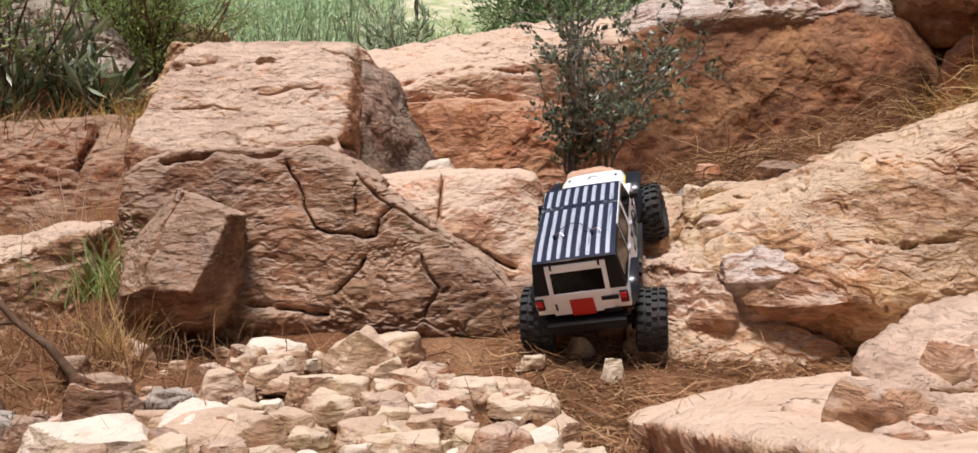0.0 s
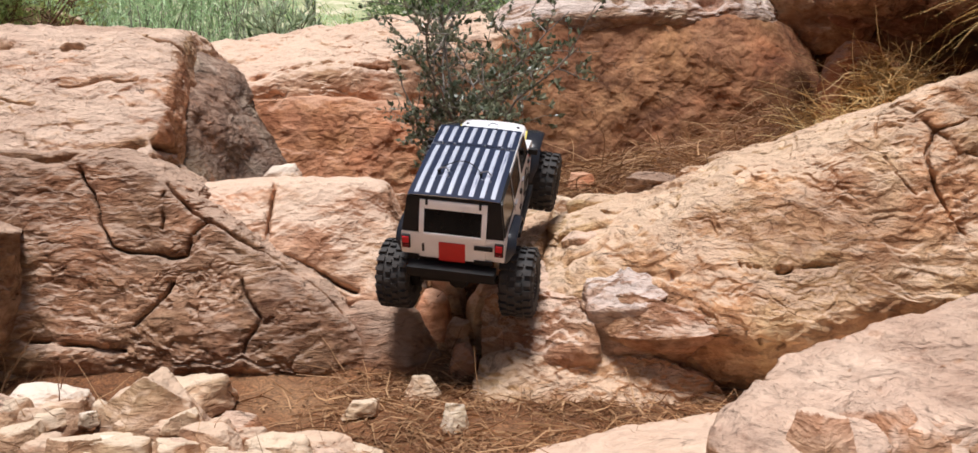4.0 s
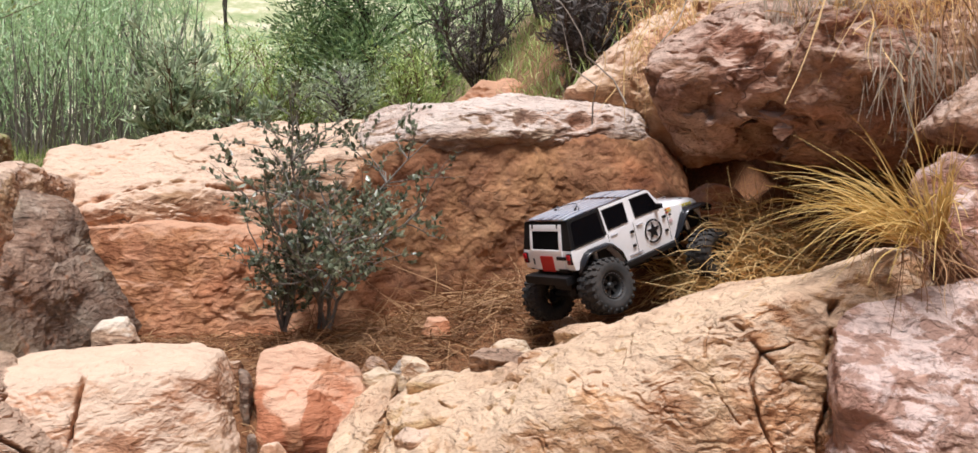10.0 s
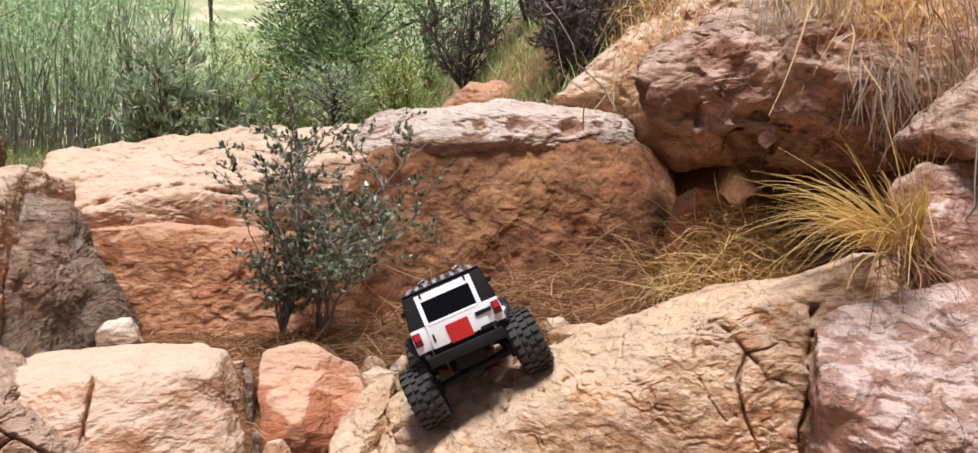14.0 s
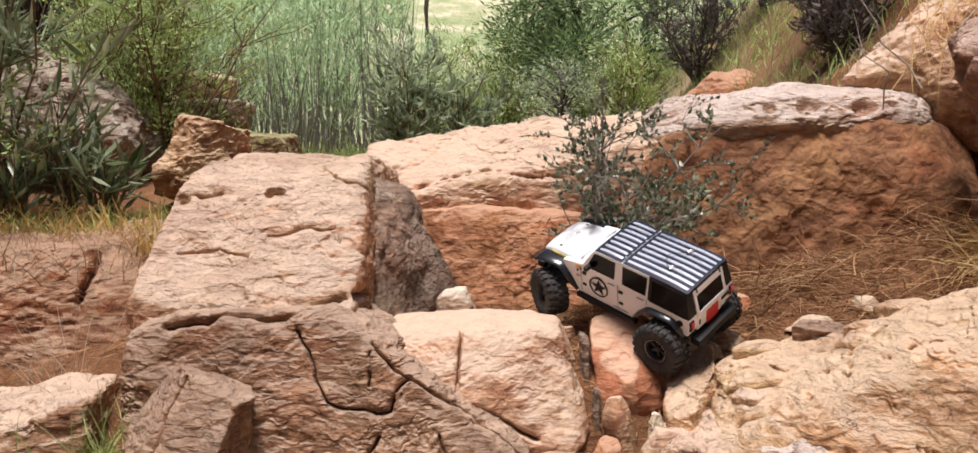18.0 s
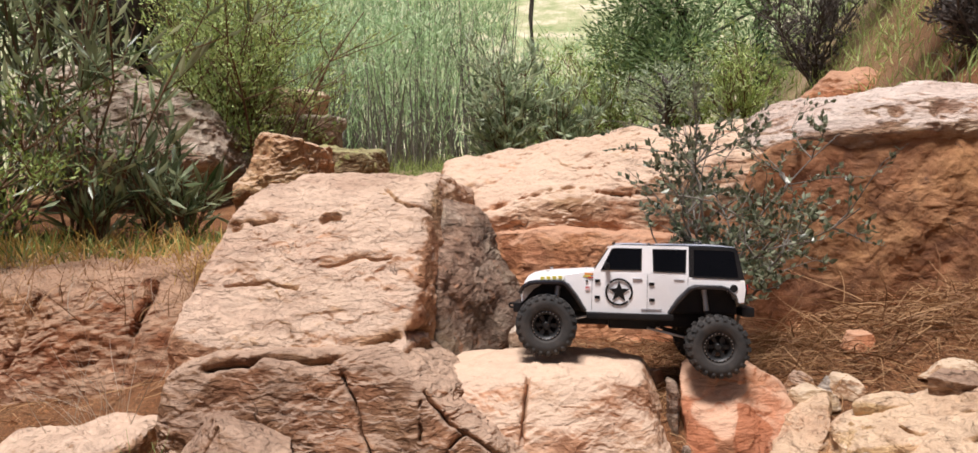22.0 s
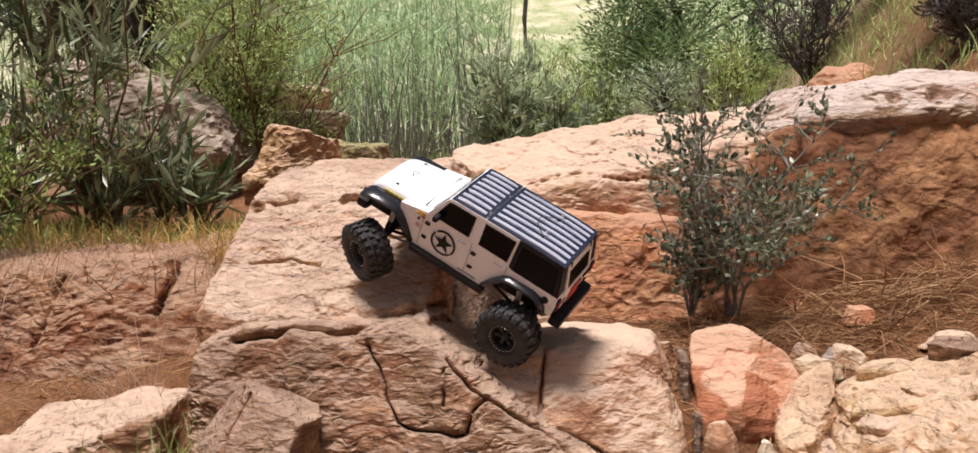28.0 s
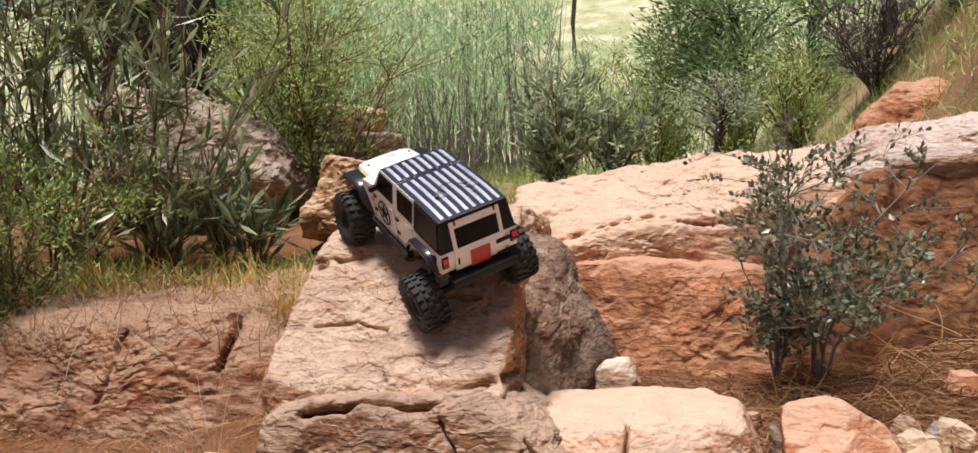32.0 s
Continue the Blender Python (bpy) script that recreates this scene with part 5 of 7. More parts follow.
    for x, y in ((-.030, .058), (-.033, .035), (-.031, -.020), (-.034, -.052), (.040, .03), (.040, -.03)):
        part("roof_stud", tube([(x, y, .249), (x, y, .2532)], .0022, 8), STEEL if x < 0 else BLACK, car, "small roof stud")
    # panes with black surrounds
    sides = {"front": [(.0696, .1945), (.0475, .2395), (.038, .2412), (-.0148, .2412), (-.0142, .1950)],
             "middle": [(-.0378, .1930), (-.0362, .2405), (-.1058, .2405), (-.1040, .1920)],
             "rear": [(-.1165, .1830), (-.1165, .2430), (-.196, .2420), (-.2045, .2385), (-.2135, .1810)]}
    for s in (-1, 1):
        def wall(x, y, z, out, inn):
            w = half_width(z) * (1 - max(x - .05, 0) * .25 - max(-x - .13, 0) * .12)
            return (x, s * (w + (out if y > .5 else inn)), z)
        for key, q in sides.items():
            cx, cz = sum(p[0] for p in q) / len(q), sum(p[1] for p in q) / len(q)
            bm = plate(q, .0, 1.0, lambda x, y, z: wall(x, y, z, .0010, -.002))
            bmesh.ops.recalc_face_normals(bm, faces=bm.faces)
            pane = part("side_window", bm, TINT, car, "black tinted side window")
            rim = bmesh.new()
            outer = [wall(x, 1, z, .0016, 0) for x, z in q]
            inner = [wall(cx + (x - cx) * .93, 1, cz + (z - cz) * .90, .0016, 0) for x, z in q]
            deep = [wall(x, 1, z, -.001, 0) for x, z in q]
            rings = [[rim.verts.new(p) for p in ring] for ring in (deep, outer, inner)]
            for a, b in zip(rings, rings[1:]):
                for k in range(len(q)):
                    rim.faces.new((a[k], a[(k + 1) % len(q)], b[(k + 1) % len(q)], b[k]))
            bmesh.ops.recalc_face_normals(rim, faces=rim.faces)
            part("window_rubber", rim, BLACK, pane, "black rubber window surround")
        star(car, "star_print", (.0315, 0, .150), .0285, s)
        # hinges and handles
        for x, z in ((.076, .172), (.076, .138), (-.035, .168), (-.036, .135)):
            y = half_width(z) * (1 - max(x - .05, 0) * .25)
            part("hinge", box(x - .0055, x + .0055, s * y - .002, s * y + .002, z - .0032, z + .0032, .0008), BLACK, car, "small black hinge")
        for x in (-.006, -.091):
            part("door_handle", box(x - .010, x + .010, s * .0885 - .002, s * .0885 + .002, .1765, .1788, .0007), GREYMARK, car, "slim grey door handle")
        part("sill_print", box(-.056, -.014, s * .0895 - .0007, s * .0895 + .0007, .1145, .1165, 0), GREYMARK, car, "small grey print bar")
        part("door_seam", box(-.0265, -.0258, s * .0895 - .0005, s * .0895 + .0005, .110, .188, 0), SEAM, car)
        part("door_seam", box(-.1090, -.1083, s * .0890 - .0005, s * .0890 + .0005, .160, .184, 0), SEAM, car)
        part("door_seam", box(.0870, .0877, s * .0880 - .0008, s * .0880 + .0006, .112, .188, 0), SEAM, car)
        for k in range(7):
            x = .112 + k * .0125
            y = s * (.0742 - (x - .10) * .055)
            part("bonnet_print", box(x, x + .0085, y - .0012, y + .0012, .1765 - k * .0009, .1825 - k * .0009, 0), YELLOW, car, "small yellow print bar on the bonnet side")
        for k, (x, z, w, h, paint_of) in enumerate(((.094, .186, .018, .0035, ORANGE), (.098, .181, .016, .003, YELLOW), (.090, .1785, .010, .003, RED), (.096, .156, .010, .008, PALE_PRINT), (.097, .158, .006, .002, RED))):
            y = s * half_width(z) * (1 - max(x - .05, 0) * .25)
            part("sticker", box(x - w / 2, x + w / 2, y - .0010 - s * k * .0001, y + .0010, z - h / 2, z + h / 2, 0), paint_of, car, "small coloured sticker on the wing")
        part("wing_button", tube([(.098, s * .0865, .1715), (.098, s * .0895, .1715)], .0026, 12), BLACK, car, "small round black button on the wing")
        # flares, steps, lamps
        for path in ([(-.2085, .127), (-.201, .147), (-.1875, .160), (-.175, .1635), (-.122, .1635), (-.112, .159), (-.090, .136), (-.0715, .107)],
                     [(.1015, .108), (.120, .137), (.138, .160), (.150, .167), (.200, .1655), (.216, .163), (.229, .155), (.236, .141)]):
            bm = bmesh.new()
            prev = None
            for k, (px, pz) in enumerate(path):
                q, w = path[max(k - 1, 0)], path[min(k + 1, len(path) - 1)]
                tx, tz = w[0] - q[0], w[1] - q[1]
                l = math.hypot(tx, tz)
                end = .7 if k in (0, len(path) - 1) else 1.0
                sec = []
                for r, y in ((0, .064), (0, .064 + .037 * end), (-.003, .064 + .040 * end), (.0015, .064 + .0405 * end), (.0045, .064 + .036 * end), (.006, .086), (.005, .064)):
                    sec.append(bm.verts.new((px - tz / l * r, s * y, pz + tx / l * r)))
                if prev:
                    for i in range(7):
                        bm.faces.new((prev[i], prev[(i + 1) % 7], sec[(i + 1) % 7], sec[i]))
                else:
                    bm.faces.new(sec)
                prev = sec
            bm.faces.new(prev)
            bmesh.ops.recalc_face_normals(bm, faces=bm.faces)
            part("wheel_flare", bm, FLARE, car, "glossy black wheel arch flare", True, 40)
        part("side_step", box(-.080, .098, s * .090 - .008, s * .090 + .008, .094, .1065, .003), BLACK, car, "black side step")
        lamp = part("tail_light", box(-.2275, -.214, s * .0795 - .0075, s * .0795 + .0075, .149, .174, .0015), BLACK, car, "square tail light")
        part("lens", box(-.2295, -.2265, s * .0795 - .0058, s * .0795 + .0058, .160, .172, .001), LAMP_RED, lamp, "red lens")
        part("lens", box(-.2293, -.2265, s * .0795 - .0058, s * .0795 + .0058, .151, .158, .001), LAMP_DARK, lamp, "dark red lens")
        # mirrors
        mirror = part("mirror", box(.052, .062, s * .098 - .009, s * .098 + .009, .198, .210, .003), BLACK, car, "black door mirror", True, 40)
        part("mirror_arm", tube([(.060, s * .080, .198), (.058, s * .092, .203)], .0018, 8), BLACK, mirror)
    part("fuel_cap", tube([(-.2007, .083, .163), (-.2007, .0905, .163)], .0078, 20), BLACK, car, "round black fuel cap")
    # windscreen
    def slant(z):
        return .085 - (z - .1905) * .0345 / .0545
    bm = bmesh.new()
    for lift in (.0015, -.003):
        for y, z in ((-.068, .196), (.068, .196), (.063, .240), (-.063, .240)):
            bm.verts.new((slant(z) + lift, y, z + lift * .5))
    bmesh.ops.convex_hull(bm, input=bm.verts)
    part("windscreen", bm, TINT, car, "black tinted windscreen")
    # tailgate: low white panel, raked white frame round the window
    def rake(z, out):
        return -.2255 + max(z - .178, 0) * .0150 / .060 - out
    def slab(y0, y1, z0, z1, out, thick, bevel=.001):
        bm = box(0, 1, y0, y1, z0, z1, 0)
        for v in bm.verts:
            v.co.x = rake(v.co.z, out) + (thick if v.co.x > .5 else 0)
        if bevel:
            soften(bm, bevel)
        return bm
    gate = part("tailgate", slab(-.057, .057, .134, .180, .0008, .006), WHITE, car, "white tailgate", True, 35)
    for y0, y1, z0, z1 in ((-.057, .057, .2235, .238), (-.057, -.0485, .180, .2235), (.0485, .057, .180, .2235), (-.0485, .0485, .178, .1825)):
        part("window_frame", slab(y0, y1, z0, z1, .0012, .006), WHITE, gate, "white rear window frame", True, 35)
    part("rear_window", slab(-.049, .049, .182, .224, -.0002, .004), TINT, car, "black rear window")
    part("red_plate", slab(-.0225, .0225, .131, .1675, .0030, .003), RED, car, "red plate on the tailgate")
    for z in (.1345, .1635):
        part("hinge", slab(-.0695, -.0375, z - .004, z + .004, .0034, .003), BLACK, car, "black tailgate hinge")
    for y in (-.045, .045):
        part("window_latch", slab(y - .002, y + .002, .230, .2395, .0026, .003, .0005), BLACK, car, "black rear window latch")
    part("gate_handle", slab(.0478, .0515, .146, .161, .0022, .003, .0005), BLACK, car, "thin black tailgate handle")
    # bumpers and chassis
    part("inner_fender", box(.102, .226, -.060, .060, .108, .162, .003), BLACK, car, "black inner fender under the bonnet")
    part("inner_fender", box(-.212, -.075, -.062, .062, .108, .160, .003), BLACK, car, "black inner fender under the tub")
    part("rear_bumper", box(-.246, -.220, -.076, .076, .104, .124, .005), BLACK, car, "black rear bumper", True, 35)
    part("front_bumper", box(.228, .252, -.072, .072, .100, .121, .005), BLACK, car, "black front bumper", True, 35)
    part("tow_hook", tube([(.250, .03, .108), (.262, .03, .108), (.264, .03, .116), (.252, .03, .117)], .002, 8), BLACK, car, "black tow hook")
    bm = box(-.20, .19, -.030, .030, .076, .100, .003)
    box(-.05, .05, -.045, .045, .070, .104, .004, bm)
    box(-.215, .215, -.028, -.020, .092, .110, .001, bm)
    box(-.215, .215, .020, .028, .092, .110, .001, bm)
    part("chassis", bm, BLACK, car, "black chassis rails and gearbox")
    for x, sgn in ((FRONT_X, -1), (REAR_X, 1)):
        for y in (-.052, .052):
            shock = part("shock", tube([(x + sgn * .012, y * 1.45, .080), (x + sgn * .022, y * 1.35, .160)], .0052, 10), BLACK, car, "black coil shock")
            part("shock_shaft", tube([(x + sgn * .010, y * 1.46, .068), (x + sgn * .012, y * 1.45, .082)], .0022, 8), STEEL, shock, "bright steel shaft")
            part("shock_body", tube([(x + sgn * .0165, y * 1.43, .115), (x + sgn * .022, y * 1.36, .158)], .0060, 12), SILVER, shock, "silver shock body")
    ring = [(.150 + .026 * math.cos(a), .002 + .030 * math.sin(a)) for a in [.3 + k * .36 for k in range(16)]]
    part("bonnet_print", tube([(x, y, .1958 - (x - .10) * .075 - y * y * 1.2) for x, y in ring], .0014, 6), BLACK, car, "black ring print on the bonnet")
    star_at = [((.150 + r * math.cos(k * math.pi / 5 + .4)), .002 + r * math.sin(k * math.pi / 5 + .4)) for k, r in [(k, .021 if k % 2 == 0 else .009) for k in range(10)]]
    bm = bmesh.new()
    for lift in (.0004, -.004):
        bm.faces.new([bm.verts.new((x, y, .1962 - (x - .10) * .075 - y * y * 1.2 + lift)) for x, y in star_at])
    up = bm.verts[:]
    bm.verts.ensure_lookup_table()
    for k in range(10):
        bm.faces.new((up[k], up[(k + 1) % 10], up[10 + (k + 1) % 10], up[10 + k]))
    bmesh.ops.recalc_face_normals(bm, faces=bm.faces)
    part("bonnet_print", bm, BLACK, car, "black star print on the bonnet")
    axles, wheels = [], []
    for x in (FRONT_X, REAR_X):
        bm = tube([(0, -.085, 0), (0, .085, 0)], .0085, 12)
        lathe([(.001, -.016), (.014, -.015), (.019, -.006), (.019, .006), (.014, .015), (.001, .016)], 16, bm)
        for s in (-1, 1):
            box(-.013, .013, s * .080 - .008, s * .080 + .008, -.015, .015, .003, bm)
            tube([(0, s * .03, -.006), ((-.10 if x > 0 else .10), s * .025, .022)], .0032, 8, bm)
        ax = part("axle", bm, BLACK, car, "black solid axle with links", True, 35)
        ax.location = (x, 0, HUB_Z)
        for s in (-1, 1):
            part("link", tube([(0, s * .045, -.004), ((-.135 if x > 0 else .135), s * .050, .026)], .0026, 8), SILVER, ax, "grey steel suspension link")
        axles.append(ax)
        for s in (1, -1):
            wheels.append(wheel(car, x, s))
    return car, axles, wheels


CAR, AXLES, WHEELS = model_car()

# ---- plants ----
LEAF_SHRUB = leaf_mat("grey green shrub leaf", (0.045, 0.065, 0.03), (0.30, 0.32, 0.21), 0.3)
LEAF_OLEANDER = leaf_mat("oleander leaf", (0.05, 0.085, 0.025), (0.50, 0.57, 0.34), 0.28)
LEAF_BROOM = leaf_mat("fresh green broom", (0.08, 0.15, 0.03), (0.38, 0.47, 0.13), 0.5)
LEAF_OLIVE = leaf_mat("olive bush leaf", (0.13, 0.19, 0.09), (0.60, 0.68, 0.46), 0.4)
LEAF_PINE = leaf_mat("pine foliage", (0.05, 0.11, 0.035), (0.36, 0.48, 0.22), 0.6)
LEAF_YELLOW = leaf_mat("yellow green bush", (0.20, 0.29, 0.07), (0.60, 0.70, 0.27), 0.6)
# far foliage: distance haze is put into these pale leaf colours
LEAF_PALE = leaf_mat("pale feathery thicket", (0.27, 0.42, 0.20), (0.68, 0.86, 0.52), 0.7, 0.5)
LEAF_DARK = leaf_mat("dark bramble", (0.10, 0.085, 0.075), (0.22, 0.19, 0.17), 0.7)
STRAW = leaf_mat("golden straw", (0.60, 0.36, 0.12), (0.95, 0.70, 0.34), 0.6, 0.35)
STRAW_PALE = leaf_mat("bleached dry stems", (0.36, 0.28, 0.20), (0.58, 0.49, 0.38), 0.7, 0.35)
NEEDLE = leaf_mat("rusty pine needles", (0.17, 0.07, 0.028), (0.56, 0.34, 0.17), 0.7, 0.35)
GRASS_DRY = leaf_mat("yellow dry grass", (0.48, 0.30, 0.07), (0.78, 0.56, 0.22), 0.55, 0.3)
BARK = bark_mat("grey bark", (0.10, 0.085, 0.07), (0.32, 0.29, 0.25))
BARK_PALE = bark_mat("bleached twig", (0.30, 0.25, 0.20), (0.58, 0.51, 0.43))
BARK_DARK = bark_mat("dark pine bark", (0.035, 0.028, 0.024), (0.15, 0.125, 0.11), 14)
TWIG = bark_mat("brown twig", (0.09, 0.05, 0.03), (0.24, 0.15, 0.09))


def leaf_mesh(name, at, way, length, width, mat, seed, fold=0.25):
    """Pointed leaves, one island each."""
    r = np.random.RandomState(seed)
    n = len(at)
    way = way / np.linalg.norm(way, axis=1)[:, None]
    side = np.cross(way, r.normal(size=(n, 3)))
    side /= np.linalg.norm(side, axis=1)[:, None] + 1e-9
    up = np.cross(side, way)
    L = (length * r.uniform(0.6, 1.25, n))[:, None]
    W = (width * r.uniform(0.7, 1.2, n))[:, None] * 0.5
    co = np.stack([at, at + way * L * 0.45 + side * W + up * W * fold, at + way * L, at + way * L * 0.45 - side * W + up * W * fold], 1).reshape(-1, 3)
    return mesh_of(name, co, (np.arange(n)[:, None] * 4 + np.arange(4)).tolist(), mat, False)


def strand_mesh(name, at, way, length, droop, width, mat, seed, seg=5, curl=0.15):
    """Thin bending strands: grass blades, straw, roots."""
    r = np.random.RandomState(seed)
    n = len(at)
    way = way / (np.linalg.norm(way, axis=1)[:, None] + 1e-9)
    side = np.cross(way, r.normal(size=(n, 3)))
    side /= np.linalg.norm(side, axis=1)[:, None] + 1e-9
    bend = r.normal(size=(n, 3)) * curl
    bend2 = r.normal(size=(n, 3)) * curl * 0.6
    length = np.broadcast_to(length, (n,))[:, None]
    droop = np.broadcast_to(droop, (n,))[:, None]
    W = (width * r.uniform(0.6, 1.3, n))[:, None]
    rows = []
    for k in range(seg + 1):
        s = k / seg
        p = at + way * length * s + bend * length * s * s + bend2 * length * math.sin(s * 5.0) * 0.4
        p = p - np.array((0, 0, 1.0)) * droop * length * s * s
        w = W * (1.0 - 0.75 * s)
        rows += [p - side * w / 2, p + side * w / 2]
    co = np.stack(rows, 1).reshape(-1, 3)
    base = np.arange(n)[:, None] * (2 * seg + 2)
    quads = np.concatenate([base + np.array((2 * k, 2 * k + 1, 2 * k + 3, 2 * k + 2)) for k in range(seg)], 0)
    return mesh_of(name, co, quads.tolist(), mat, False)


def limbs(rng, count, height, spread, subs, wobble=0.12, trunk=0.0, third=0):
    """Lines of stems and side twigs from a foot at the origin: (points, first and last width share, level)."""
    out = []
    for i in range(count):
        a = rng.uniform(0, math.tau)
        d = Vector((math.cos(a) * spread * rng.uniform(.3, 1.2), math.sin(a) * spread * rng.uniform(.3, 1.2), 1)).normalized()
        n, L = 7, height * rng.uniform(.65, 1.05)
        p, pts = Vector((rng.uniform(-.03, .03) * height, rng.uniform(-.03, .03) * height, trunk)), []
        for k in range(n + 1):
            pts.append(p.copy())
            d = (d + Vector((rng.gauss(0, wobble), rng.gauss(0, wobble), rng.gauss(.02, wobble * .6)))).normalized()
            p = p + d * L / n
        out.append((pts, 1.0, .3, 0))
        for j in range(subs):
            k = rng.randrange(1, n)
            q, e = pts[k].copy(), (pts[k + 1] - pts[k]).normalized()
            b = rng.uniform(0, math.tau)
            e = (e * .55 + Vector((math.cos(b), math.sin(b), rng.uniform(-.1, .6)))).normalized()
            m, l = 5, L * rng.uniform(.18, .45)
            side = []
            for s in range(m + 1):
                side.append(q.copy())
                e = (e + Vector((rng.gauss(0, wobble * 1.4), rng.gauss(0, wobble * 1.4), rng.gauss(.04, wobble)))).normalized()
                q = q + e * l / m
            out.append((side, .45, .12, 1))
            for h in range(third):
                s = rng.randrange(1, m)
                g, q = (e + Vector((rng.gauss(0, .9), rng.gauss(0, .9), rng.gauss(.1, .5)))).normalized(), side[s].copy()
                out.append(([q + g * l * .45 * u / 3 for u in range(4)], .2, .08, 2))
    return out


def stem_bm(lines, radius, sides=5):
    bm = bmesh.new()
    for pts, r0, r1, level in lines:
        rings = []
        for k, p in enumerate(pts):
            t = (pts[min(k + 1, len(pts) - 1)] - pts[max(k - 1, 0)]).normalized()
            q = t.to_track_quat("Z", "Y")
            r = radius * (r0 + (r1 - r0) * k / (len(pts) - 1))
            rings.append([bm.verts.new(p + q @ Vector((r * math.cos(i * math.tau / sides), r * math.sin(i * math.tau / sides), 0))) for i in range(sides)])
        for a, b in zip(rings, rings[1:]):
            for i in range(sides):
                bm.faces.new((a[i], a[(i + 1) % sides], b[(i + 1) % sides], b[i]))
    return bm


def plant(name, text, x, y, height, spread, stems, subs, leaves, leaf, mat, bark, radius, seed, z=None, category="bush", levels=(1, 2), up=0.35, third=0, wobble=0.12, low=0.0, trunk=0.0, clump=0.0):
    """A woody plant: stems and a crown of single leaves on its twigs."""
    rng = random.Random(seed)
    r = np.random.RandomState(seed)
    ob = new(name)
    ob.location = (x, y, float(ground_height(x, y)) - 0.02 if z is None else z)
    lines = limbs(rng, stems, height, spread, subs, wobble, trunk, third)
    tagged(part("branchwork", stem_bm(lines, radius), bark, ob, "", True), kind="stuff")
    pts, ways = [], []
    twigs = [l for l in lines if l[3] in levels]
    for i in range(leaves):
        line = twigs[rng.randrange(len(twigs))][0]
        k = rng.uniform(.15, 1) * (len(line) - 1)
        j = min(int(k), len(line) - 2)
        p = line[j].lerp(line[j + 1], k - j)
        if p.z < low * height:
            continue
        pts.append(p)
        ways.append((line[j + 1] - line[j]).normalized())
    pts, ways = np.array(pts), np.array(ways)
    ways = ways * 0.6 + r.normal(size=ways.shape) * 0.6 + np.array((0, 0, up))
    if clump:
        pts = pts + r.normal(size=pts.shape) * clump
    crown = new("crown", leaf_mesh("crown", pts, ways, leaf[0], leaf[1], mat, seed))
    crown.parent = ob
    return tagged(ob, text, category)


def strands(name, text, at, way, length, droop, width, mat, seed, category="grass", kind="stuff", seg=5, curl=0.15):
    at = np.asarray(at, float)
    ob = new(name, strand_mesh(name, at - at[0], np.asarray(way, float), length, droop, width, mat, seed, seg, curl))
    ob.location = at[0]
    return tagged(ob, text, category, kind=kind)


def scatter(seed, n, x0, x1, y0, y1, lift=0.0):
    r = np.random.RandomState(seed)
    p = np.stack([r.uniform(x0, x1, n), r.uniform(y0, y1, n), np.zeros(n)], 1)
    p[:, 2] = ground_height(p[:, 0], p[:, 1]) + lift
    return p, r


